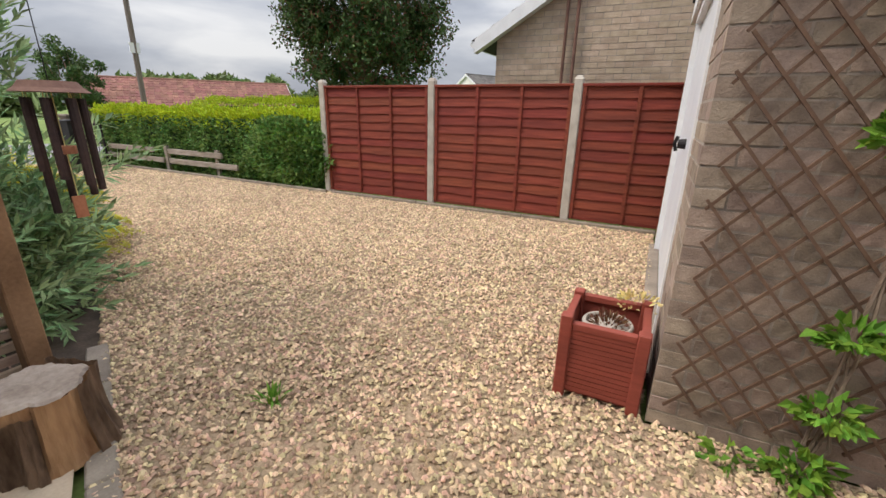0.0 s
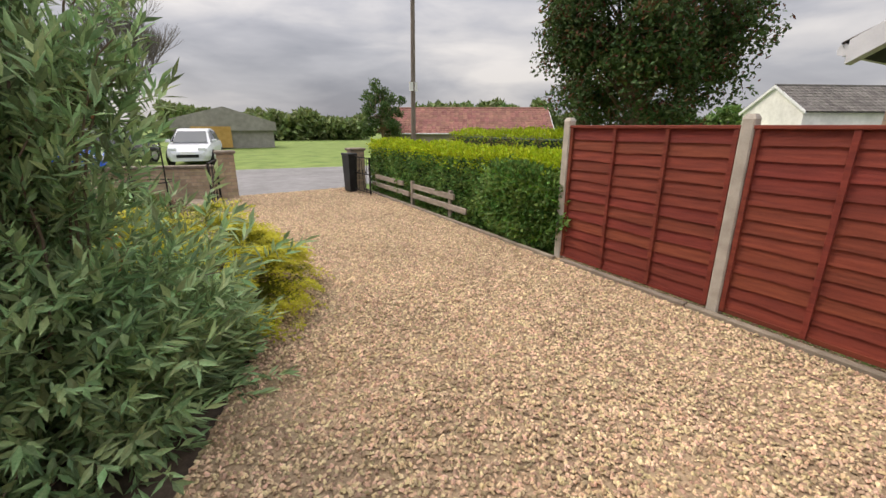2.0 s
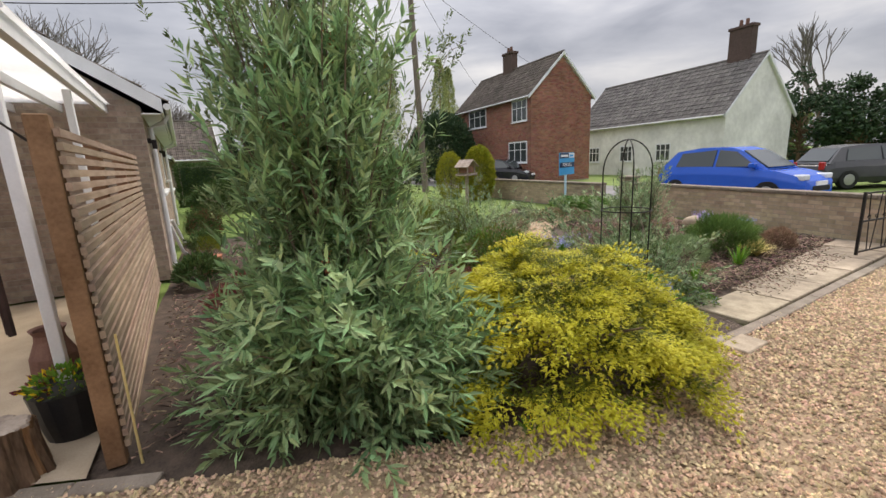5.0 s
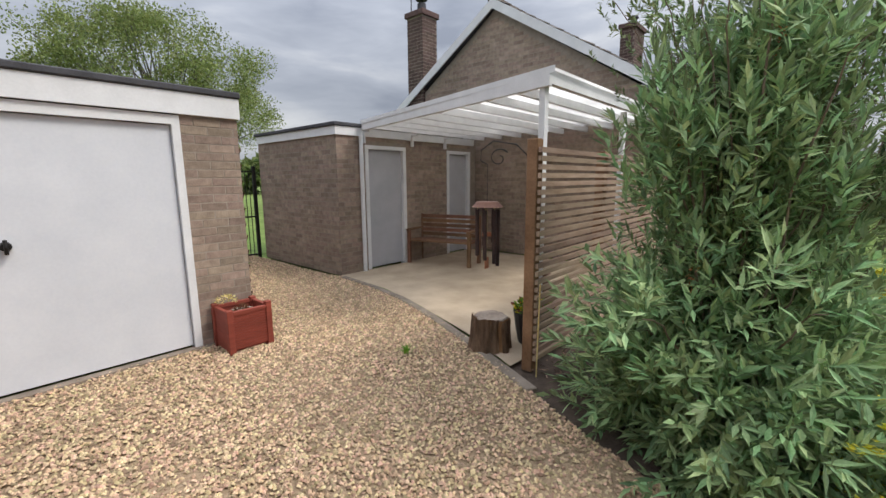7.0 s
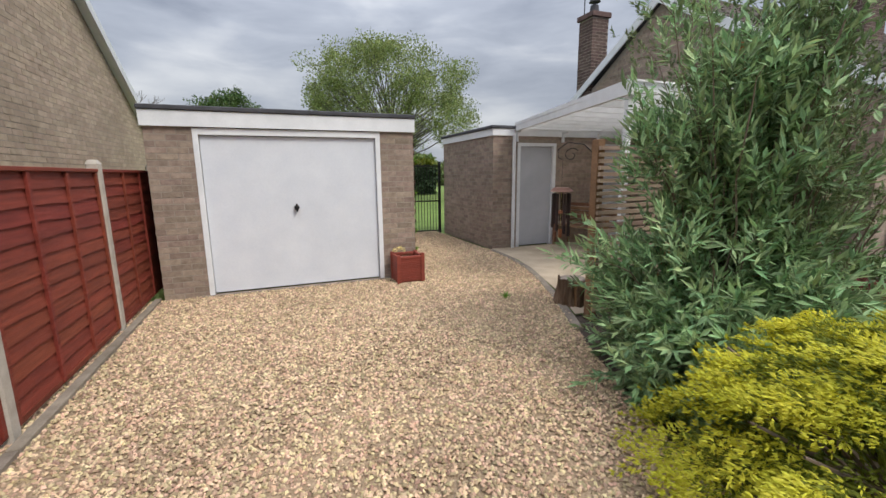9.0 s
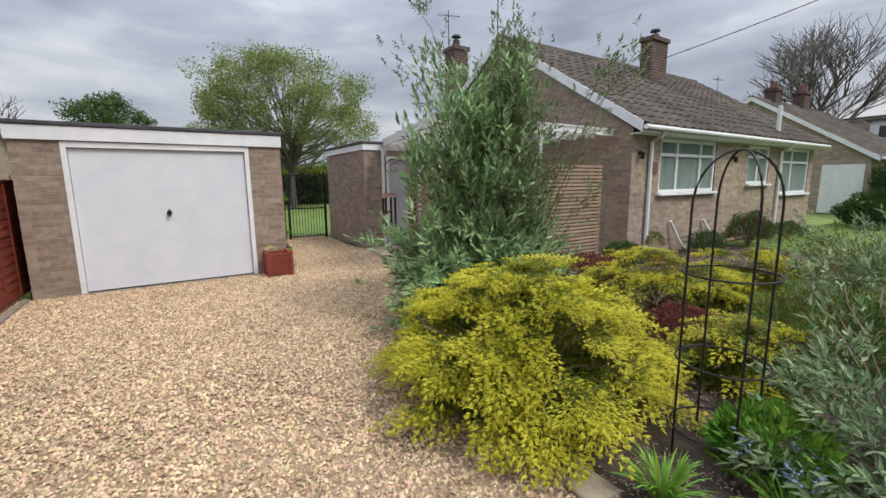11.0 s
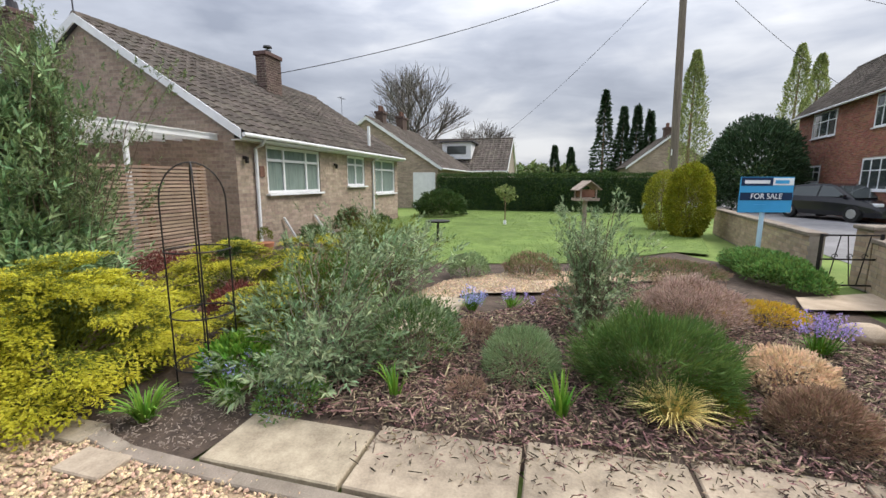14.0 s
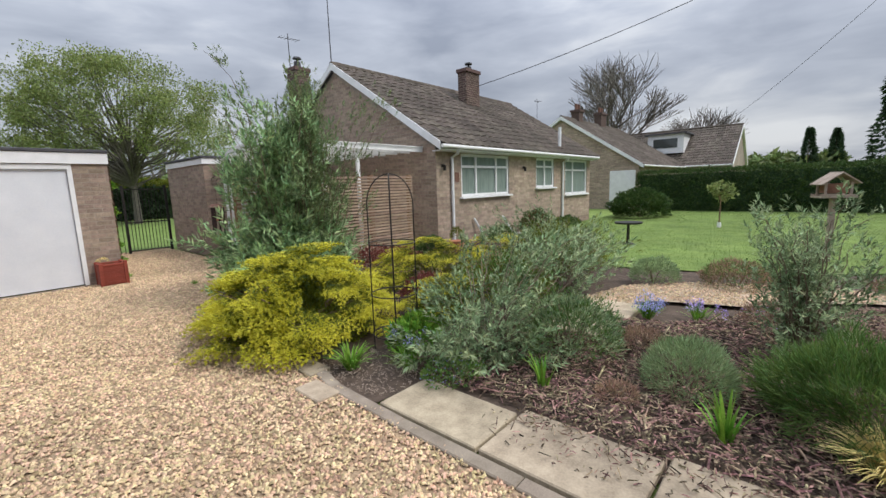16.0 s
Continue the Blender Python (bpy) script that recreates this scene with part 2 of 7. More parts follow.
    budd=leafmat("grey_green_leaf", (0.155, 0.265, 0.11), (0.36, 0.475, 0.245), 0.5),
    budd2=leafmat("silver_green_leaf", (0.12, 0.2, 0.09), (0.36, 0.43, 0.24), 0.5),
    tallleaf=leafmat("olive_small_leaf", (0.105, 0.155, 0.065), (0.24, 0.29, 0.135), 0.45),
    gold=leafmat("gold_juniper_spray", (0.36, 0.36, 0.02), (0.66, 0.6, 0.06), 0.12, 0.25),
    # olive green; inside the golden junipers its darkness paints the inner shade
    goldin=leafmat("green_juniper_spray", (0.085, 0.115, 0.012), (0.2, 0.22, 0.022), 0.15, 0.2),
    hedge=leafmat("hedge_leaf", (0.085, 0.18, 0.042), (0.19, 0.31, 0.08), 0.45),
    hedgetop=leafmat("hedge_new_leaf", (0.29, 0.39, 0.013), (0.47, 0.55, 0.035), 0.3, 0.3),
    beech=leafmat("brown_hedge_leaf", (0.13, 0.09, 0.04), (0.22, 0.19, 0.07), 0.4),
    bay=leafmat("bay_leaf", (0.045, 0.095, 0.028), (0.11, 0.16, 0.05), 0.45),
    bronze=leafmat("bronze_leaf", (0.13, 0.055, 0.03), (0.2, 0.1, 0.05), 0.4),
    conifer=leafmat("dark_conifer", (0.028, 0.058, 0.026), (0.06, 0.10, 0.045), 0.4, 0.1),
    topiary=leafmat("gold_topiary_leaf", (0.17, 0.2, 0.012), (0.36, 0.34, 0.03), 0.35),
    yew=leafmat("clipped_conifer_leaf", (0.03, 0.065, 0.016), (0.075, 0.12, 0.03), 0.4),
    spring=leafmat("spring_tree_leaf", (0.16, 0.21, 0.07), (0.3, 0.35, 0.125), 0.35, 0.35),
    poplar=leafmat("poplar_leaf", (0.24, 0.29, 0.1), (0.4, 0.44, 0.18), 0.4, 0.3),
    wood=leafmat("far_tree_leaf", (0.1, 0.15, 0.05), (0.21, 0.26, 0.09), 0.4),
    lav=leafmat("lavender_leaf", (0.17, 0.26, 0.11), (0.32, 0.4, 0.21), 0.3),
    fresh=leafmat("fresh_green_leaf", (0.09, 0.22, 0.02), (0.2, 0.36, 0.05), 0.35),
    feather=leafmat("feathery_green_leaf", (0.065, 0.135, 0.03), (0.15, 0.23, 0.06), 0.35),
    straw=leafmat("straw_yellow_blade", (0.72, 0.58, 0.2), (0.88, 0.77, 0.4), 0.2),
    heath=leafmat("brown_heather", (0.22, 0.14, 0.095), (0.38, 0.26, 0.175), 0.4),
    heathpink=leafmat("dusty_pink_heather", (0.46, 0.32, 0.26), (0.64, 0.5, 0.42), 0.35),
    tanleaf=leafmat("tan_flower", (0.56, 0.41, 0.26), (0.74, 0.58, 0.4), 0.3),
    goldheath=leafmat("golden_heather", (0.5, 0.33, 0.02), (0.66, 0.46, 0.05), 0.3),
    redleaf=leafmat("dark_red_leaf", (0.13, 0.035, 0.03), (0.22, 0.07, 0.055), 0.4),
    bluebell=leafmat("bluebell_flower", (0.3, 0.32, 0.62), (0.45, 0.47, 0.78), 0.25),
    purple=leafmat("purple_flower", (0.38, 0.29, 0.62), (0.52, 0.42, 0.76), 0.25),
    flower=leafmat("yellow_flower", (0.75, 0.55, 0.02), (0.85, 0.68, 0.05), 0.2),
    orange=leafmat("old_flower_spike", (0.42, 0.17, 0.07), (0.55, 0.26, 0.12), 0.3),
    signpost=mat("pale_blue_post", (0.42, 0.62, 0.74), (0.5, 0.69, 0.8), 6, 0.6, 0.1, 60),
    pale=mat("pale_sand_path", (0.3, 0.235, 0.165), (0.43, 0.345, 0.25), 6, 0.9, 0.5, 110),
)

# ---- builders ----
RNG = np.random.default_rng(7)


def part(name, bm, material, parent=None, label=""):
    """Link a bmesh (or mesh) as one mesh object under a thing or part."""
    if isinstance(bm, bpy.types.Mesh):
        me = bm
    else:
        me = bpy.data.meshes.new(name)
        bm.to_mesh(me)
        bm.free()
    if material and not me.materials:
        me.materials.append(material)
    ob = new(name, me)
    ob.parent = parent
    return tagged(ob, label)


def leafy(name, me, material, parent=None, label=""):
    """A mass of leaves too many to count, as one part."""
    return tagged(part(name, me, material, parent, label), kind="stuff")


def thing(name, loc=(0, 0, 0), rz=0.0, label="", category="", group="", kind=""):
    ob = new(name)
    ob.matrix_basis = pose(*loc, 0, 0, rz)
    return tagged(ob, label, category, group, kind)


def mesh_np(name, v, f):
    """A mesh from arrays of vertices and of equal-sided faces."""
    v, f = np.asarray(v, np.float32), np.asarray(f, np.int32)
    me = bpy.data.meshes.new(name)
    me.vertices.add(len(v))
    me.vertices.foreach_set("co", v.ravel())
    k = f.shape[1]
    me.loops.add(f.size)
    me.loops.foreach_set("vertex_index", f.ravel())
    me.polygons.add(len(f))
    me.polygons.foreach_set("loop_start", np.arange(0, f.size, k, dtype=np.int32))
    me.update(calc_edges=True)
    me.shade_flat()
    return me


def box(bm, x0, x1, y0, y1, z0, z1, m=None):
    vs = [bm.verts.new((x, y, z)) for z in (z0, z1) for x, y in ((x0, y0), (x1, y0), (x1, y1), (x0, y1))]
    for q in ((0, 3, 2, 1), (4, 5, 6, 7), (0, 1, 5, 4), (1, 2, 6, 5), (2, 3, 7, 6), (3, 0, 4, 7)):
        bm.faces.new([vs[i] for i in q])
    if m is not None:
        bmesh.ops.transform(bm, matrix=m, verts=vs)
    return vs


def boxes(*bs, bevel=0.0):
    bm = bmesh.new()
    for b in bs:
        box(bm, *b)
    if bevel:
        bmesh.ops.bevel(bm, geom=bm.edges[:], offset=bevel, segments=1, affect="EDGES")
    return bm


def tube(bm, pts, r0, r1=None, n=8, caps=True):
    """A tapering round bar along the points."""
    r1 = r0 if r1 is None else r1
    pts = [Vector(p) for p in pts]
    rings, up = [], Vector((0, 0, 1))
    for i, p in enumerate(pts):
        d = (pts[min(i + 1, len(pts) - 1)] - pts[max(i - 1, 0)]).normalized()
        s = d.cross(up if abs(d.z) < 0.95 else Vector((1, 0, 0))).normalized()
        u = s.cross(d)
        r = r0 + (r1 - r0) * i / max(1, len(pts) - 1)
        rings.append([bm.verts.new(p + r * (math.cos(2 * math.pi * k / n) * s + math.sin(2 * math.pi * k / n) * u)) for k in range(n)])
    for a, b in zip(rings, rings[1:]):
        for k in range(n):
            bm.faces.new((a[k], a[(k + 1) % n], b[(k + 1) % n], b[k]))
    if caps:
        bm.faces.new(rings[0][::-1])
        bm.faces.new(rings[-1])
    return bm


def prism(poly, z0, z1):
    """A slab over a flat outline."""
    bm = bmesh.new()
    lo = [bm.verts.new((x, y, z0)) for x, y in poly]
    hi = [bm.verts.new((x, y, z1)) for x, y in poly]
    bm.faces.new(lo[::-1])
    bm.faces.new(hi)
    for i in range(len(poly)):
        j = (i + 1) % len(poly)
        bm.faces.new((lo[i], lo[j], hi[j], hi[i]))
    bmesh.ops.recalc_face_normals(bm, faces=bm.faces[:])
    return bm


def inside(px, py, poly):
    r = np.zeros(len(px), bool)
    for (x0, y0), (x1, y1) in zip(poly, poly[1:] + poly[:1]):
        c = (y0 > py) != (y1 > py)
        r ^= c & (px < (x1 - x0) * (py - y0) / ((y1 - y0) or 1e-9) + x0)
    return r


def unit(a):
    return a / np.maximum(np.linalg.norm(a, axis=1, keepdims=True), 1e-9)


def leaf_mesh(name, p, d, length, width, fold=0.25, nor=None, curl=0.0):
    """Leaves from their foot p along d: two triangles each, or four with a drooping tip where curl is given. nor: the way they face."""
    n = len(p)
    d = unit(d)
    face = unit(RNG.normal(size=(n, 3))) if nor is None else np.asarray(nor) + 0.4 * RNG.normal(size=(n, 3))
    side = unit(np.cross(d, face))
    up = np.cross(side, d)
    length = (length * RNG.uniform(0.65, 1.3, n))[:, None]
    w = (width * RNG.uniform(0.7, 1.25, n))[:, None]
    i = np.arange(n)[:, None]
    if not curl:
        mid = p + d * length * 0.45 + up * w * fold
        v = np.stack([p, mid + side * w * 0.5, p + d * length, mid - side * w * 0.5], 1).reshape(-1, 3)
        i = i * 4
        return mesh_np(name, v, np.concatenate([i + [0, 1, 2], i + [0, 2, 3]], 1).reshape(-1, 3))
    at_ = [p + d * length * t - np.array([0, 0, 1.0]) * length * curl * t * t for t in (0.32, 0.7, 1.0)]
    v = np.stack([p, at_[0] + side * w * 0.5, at_[0] - side * w * 0.5, at_[1] + side * w * 0.36, at_[1] - side * w * 0.36, at_[2]], 1).reshape(-1, 3)
    i = i * 6
    return mesh_np(name, v, np.concatenate([i + [0, 1, 2], i + [1, 3, 2], i + [2, 3, 4], i + [3, 5, 4]], 1).reshape(-1, 3))


def blob(n, r, lump=0.25, shell=0.75, freq=2.2, low=-0.2, seed=0):
    """Points in a lumpy ellipsoid, most near its skin, with their outward ways."""
    rr = np.random.default_rng(seed)
    d = unit(rr.normal(size=(n * 2, 3)))
    d = d[d[:, 2] > low][:n]
    off = seed * 7.3
    k = np.array([noise.noise(Vector(x * freq) + Vector((off, 0, 0))) + 0.5 * noise.noise(Vector(x * freq * 2.3) + Vector((0, off, 0))) for x in d])
    s = 1 + lump * k
    t = np.where(rr.random(len(d)) < shell, rr.uniform(0.82, 1.03, len(d)), rr.uniform(0.3, 0.85, len(d)) ** 0.6)
    return d * (s * t)[:, None] * np.asarray(r), d


def mound(name, loc, r, n, size, material, label, category="shrub", lump=0.25, up=0.3, stems=6, group="", low=-0.1, extra=(), zc=0.45, spread=0.8, seed=1, fold=0.25):
    """A shrub: bare stems and a lumpy crown of leaves; extra: (material, count, leaf size, name) of further leaves."""
    ob = thing(name, loc, 0, label, category, group)
    bm = bmesh.new()
    rr = random.Random(seed)
    for _ in range(stems):
        a, s = rr.uniform(0, 6.283), rr.uniform(0.3, 0.8)
        e = Vector((math.cos(a) * r[0] * s, math.sin(a) * r[1] * s, r[2] * rr.uniform(0.7, 1.3) * (zc + 0.5)))
        tube(bm, [(0, 0, -0.03), e * 0.5 + Vector((0, 0, 0.05)), e], 0.012 + 0.01 * r[2], 0.004, 5, False)
    leafy("branching", bm, M["twig"], ob)
    for k, (mt, cnt, sz, nm) in enumerate([(material, n, size, "foliage"), *extra]):
        p, d = blob(cnt, r, lump, 0.8, 2.2, low, seed + 31 * k)
        p[:, 2] += r[2] * zc
        p[:, 2] = np.maximum(p[:, 2], 0.01)
        way = d + np.array([0, 0, up]) + spread * RNG.normal(size=d.shape) * 0.6
        leafy(nm, leaf_mesh(nm, p, way, sz[0], sz[1], fold), M[mt] if isinstance(mt, str) else mt, ob)
    return ob


def bricks(parent, org, u, length, z0, z1, material, cut=(), count=0, jm=None, bw=0.215, bh=0.065, gap=0.01, out=0.0025, gable=None):
    """Bricks in stretcher bond on an upright face: org its foot, u along it, the outside to the right of u. cut: (a0, a1, b0, b1) holes.
    The first count ones are objects of their own, the rest one mesh. gable(s): the top at s."""
    u = Vector(u).normalized()
    nrm = u.cross(Vector((0, 0, 1)))
    rot = Matrix((u, nrm * -1, Vector((0, 0, 1)))).transposed().to_4x4()
    spans = []
    z, row = z0, 0
    while z + bh * 0.6 < z1:
        s = -(bw + gap) / 2 if row % 2 else 0.0
        while s < length - 0.02:
            a, b = max(0, s), min(length, s + bw)
            c, e = z, min(z + bh, z1)
            if b - a > 0.03:
                pieces = [(a, b)]
                for a0, a1, b0, b1 in cut:
                    if e > b0 and c < b1:
                        pieces = [q for p0, p1 in pieces for q in ((p0, min(p1, a0)), (max(p0, a1), p1)) if q[1] - q[0] > 0.02]
                for p0, p1 in pieces:
                    if gable is None or (e <= gable(p0) and e <= gable(p1)):
                        spans.append((p0, p1, c, e))
            s += bw + gap
        z += bh + gap
        row += 1
    shared = {}
    org = Vector(org)
    for p0, p1, c, e in spans[:count]:
        key = (round(p1 - p0, 2), round(e - c, 3))
        if key not in shared:
            bm = bmesh.new()
            box(bm, 0, p1 - p0, -out, 0.012, 0, e - c)
            bmesh.ops.bevel(bm, geom=[x for x in bm.edges if x.verts[0].co.y < 0 and x.verts[1].co.y < 0], offset=0.0015, segments=1, affect="EDGES")
            me = bpy.data.meshes.new("brick")
            bm.to_mesh(me)
            bm.free()
            me.materials.append(material)
            shared[key] = me
        ob = part("brick", shared[key], None, parent)
        ob.matrix_basis = Matrix.Translation(org + u * p0 + Vector((0, 0, c)) + nrm * random.uniform(-0.002, 0.002)) @ rot
    rest = spans[count:]
    if rest:
        q = np.array(rest)
        o, uu, nn = np.array(org), np.array(u), np.array(nrm)
        oo = RNG.uniform(-0.002, 0.002, len(q))[:, None]
        v = []
        for dep in (-0.01, out):
            for s, zc in ((0, 2), (1, 2), (1, 3), (0, 3)):
                v.append(o + q[:, s:s + 1] * uu + (dep + oo) * nn + q[:, zc:zc + 1] * np.array([0, 0, 1.0]))
        v = np.stack(v, 1).reshape(-1, 3)
        i = np.arange(len(q))[:, None] * 8
        f = np.concatenate([i + w for w in ([4, 5, 6, 7], [0, 1, 5, 4], [1, 2, 6, 5], [2, 3, 7, 6], [3, 0, 4, 7])], 1).reshape(-1, 4)
        tagged(part("brickwork", mesh_np("brickwork", v, f), jm or material, parent), kind="stuff")


def tiles(parent, org, u, v, nu, nv, material, jm, count=300, th=0.028):
    """Overlapping roof tiles from the eave's corner org, u along the eave and v up the slope (one tile each)."""
    u, v, org = Vector(u), Vector(v), Vector(org)
    nrm = u.cross(v).normalized()
    bm = bmesh.new()
    # a tile with a raised roll at each side and a thick lower edge
    prof = [(0.0, 0.022), (0.14, 0.04), (0.3, 0.006), (0.7, 0.004), (0.86, 0.04), (0.985, 0.022)]
    lo = [bm.verts.new(u * s + nrm * (h + th) - v * 0.12) for s, h in prof]
    hi = [bm.verts.new(u * s + nrm * h + v * 1.0) for s, h in prof]
    ft = [bm.verts.new(u * s - v * 0.12) for s, h in prof]
    for i in range(5):
        bm.faces.new((lo[i], lo[i + 1], hi[i + 1], hi[i]))
        bm.faces.new((ft[i], ft[i + 1], lo[i + 1], lo[i]))
    me = bpy.data.meshes.new("roof_tile")
    bm.to_mesh(me)
    bm.free()
    me.materials.append(material)
    k = len(me.vertices)
    base = np.zeros(k * 3, np.float32)
    me.vertices.foreach_get("co", base)
    base = base.reshape(-1, 3)
    quads = np.array([list(p.vertices) for p in me.polygons])
    V, F, c = [], [], 0
    for j in range(nv):
        for i in range(nu):
            o = org + u * i + v * j + nrm * random.uniform(-0.004, 0.006)
            if c < count:
                ob = part("roof_tile", me, None, parent)
                ob.matrix_basis = Matrix.Translation(o)
            else:
                F.append(quads + k * len(V))
                V.append(base + np.array(o))
            c += 1
    if V:
        tagged(part("tiling", mesh_np("tiling", np.concatenate(V), np.concatenate(F)), jm, parent), kind="stuff")
    elif count <= 0:
        bpy.data.meshes.remove(me)

# ---- ground ----


def sheet(name, poly, z, material, label, category, step=0.0, rise=0.0):
    """A flat patch of ground, finely divided and uneven where rise is given."""
    bm = bmesh.new()
    bm.faces.new([bm.verts.new((x, y, z)) for x, y in poly])
    bmesh.ops.recalc_face_normals(bm, faces=bm.faces[:])
    if bm.faces[:] and bm.faces[:][0].normal.z < 0:
        bmesh.ops.reverse_faces(bm, faces=bm.faces[:])
    if step:
        bmesh.ops.triangulate(bm, faces=bm.faces[:])
        for _ in range(6):
            long = [e for e in bm.edges if e.calc_length() > step]
            if not long:
                break
            bmesh.ops.subdivide_edges(bm, edges=long, cuts=1)
            bmesh.ops.triangulate(bm, faces=bm.faces[:])
        for v in bm.verts:
            v.co.z += rise * noise.noise(v.co * 1.3) + 0.4 * rise * noise.noise(v.co * 5)
    return tagged(part(name, bm, material), label, category, kind="structure")


sheet("ground", [(-400, -400), (400, -400), (400, 400), (-400, 400)], -0.045, M["field"], "rough green grass reaching to the horizon", "ground")
DRIVE = [(-3.62, -0.02), (-0.12, -0.02), (-0.12, 4.6), (1.86, 4.6), (1.86, 1.6), (1.93, 1.4), (1.82, 0.3), (1.6, -0.5), (1.2, -1.7), (0.86, -2.38), (0.45, -3.2), (0.02, -4.3), (-0.24, -5.5), (-0.04, -6.1), (-0.15, -6.8), (-0.17, -7.3), (-0.25, -8.5), (-0.28, -12.0), (-3.1, -12.2), (-3.42, -11.4), (-3.42, -4.8), (-3.62, -4.8)]
sheet("gravel_drive", DRIVE, 0.0, M["gravel"], "loose golden gravel drive between fence and garden bed", "gravel", 0.35, 0.012)
BED = [(0.86, -2.38), (5.4, -2.7), (9.0, -2.9), (9.2, -4.6), (6.2, -5.2), (5.6, -6.6), (5.9, -8.2), (6.3, -9.4), (8.2, -11.7), (7.0, -12.3), (6.2, -13.1), (0.4, -12.0), (0.3, -12.0), (0.28, -7.25), (-0.17, -7.12), (-0.17, -6.8), (-0.06, -6.1), (-0.26, -5.5), (0.02, -4.3), (0.45, -3.2)]
sheet("soil_bed", BED, -0.01, M["earth"], "dark soil bed covered in bark mulch", "soil", 0.3, 0.03)
LAWN = [(6.2, -5.2), (9.2, -4.6), (9.0, -2.9), (15.4, -2.9), (20.2, -2.6), (20.4, -13.6), (11.5, -13.2), (8.0, -12.3), (8.2, -11.7), (6.3, -9.4), (5.9, -8.2), (5.6, -6.6)]
sheet("lawn", LAWN, 0.012, M["lawn"], "short mown green lawn in front of the bungalow", "lawn", 0.6, 0.015)
sheet("patio", [(1.93, 1.45), (1.86, 0.3), (1.66, -0.5), (1.24, -1.72), (0.9, -2.42), (5.35, -2.6), (5.35, 1.45)], 0.02, M["patio"], "smooth buff concrete patio under the canopy", "patio")
sheet("road", [(-130, 5.5), (-130, -0.2), (130, -38.5), (130, -32.5)], -0.03, M["road"], "grey worn tarmac village road", "road")
sheet("drive_apron", [(-3.4, -12.15), (-0.1, -12.15), (0.6, -14.6), (-4.4, -13.9)], -0.02, M["road"], "dark tarmac apron between gate and road", "pavement")
sheet("back_garden", [(-0.3, 4.7), (2.4, 4.7), (8, 22), (-12, 22)], -0.02, M["lawn"], "long grass of the garden behind the gate", "lawn")
SANDY = [(2.9, -7.2), (3.6, -7.35), (4.2, -7.5), (4.9, -8.2), (5.3, -9.2), (5.6, -10.3), (5.9, -11.2), (5.2, -11.2), (4.9, -10.2), (4.5, -9.5), (3.9, -8.9), (3.6, -8.0), (3.0, -7.7)]
sheet("garden_path", SANDY, 0.032, M["pale"], "pale sandy garden path through the bed", "path", 0.3, 0.012)

sheet("gate_path", [(3.85, -11.95), (4.45, -12.15), (4.95, -13.25), (4.1, -13.1)], 0.045, M["pale"], "pale slab path leading to the small gate", "path", 0.3, 0.006)


def stones(name, poly, density, size, material, z=0.006, label="", seed=3):
    """Loose pebbles over a patch, each a squashed lump."""
    rr = np.random.default_rng(seed)
    xs, ys = [p[0] for p in poly], [p[1] for p in poly]
    n = int((max(xs) - min(xs)) * (max(ys) - min(ys)) * density)
    x, y = rr.uniform(min(xs), max(xs), n), rr.uniform(min(ys), max(ys), n)
    k = inside(x, y, poly) & ((rr.random(n) < 0.55) | ((y > -9.5) & (y < 2.2)))
    x, y = x[k], y[k]
    n = len(x)
    a = rr.uniform(0, 6.283, n)
    s = size * rr.uniform(0.55, 1.35, n)
    shape = np.array([(0.95, 0.5, -0.3), (-0.8, 0.75, -0.3), (-0.95, -0.5, -0.3), (0.8, -0.75, -0.3), (0.45, 0.1, 0.5), (-0.5, -0.05, 0.5)])
    v = shape[None] * s[:, None, None] * rr.uniform(0.7, 1.25, (n, 6, 3))
    tx = rr.uniform(-0.5, 0.5, n)[:, None]
    v[:, :, 2] += tx * v[:, :, 0]
    c, sn = np.cos(a)[:, None], np.sin(a)[:, None]
    X, Y = v[:, :, 0] * c - v[:, :, 1] * sn, v[:, :, 0] * sn + v[:, :, 1] * c
    v = np.stack([X + x[:, None], Y + y[:, None], v[:, :, 2] + z + rr.uniform(0, 0.012, n)[:, None]], 2).reshape(-1, 3)
    i = np.arange(n)[:, None] * 6
    f = np.concatenate([i + w for w in ([0, 1, 4], [1, 5, 4], [1, 2, 5], [2, 3, 5], [3, 4, 5], [3, 0, 4])], 1).reshape(-1, 3)
    return tagged(part(name, mesh_np(name, v, f), material), label, "gravel", kind="stuff")


stones("path_stones", SANDY, 1500, 0.012, M["stone"], 0.036, "small buff stones strewn over the garden path", 6)
stones("gravel_stones", DRIVE, 3050, 0.0122, M["stone"], label="small loose golden and cream gravel stones")


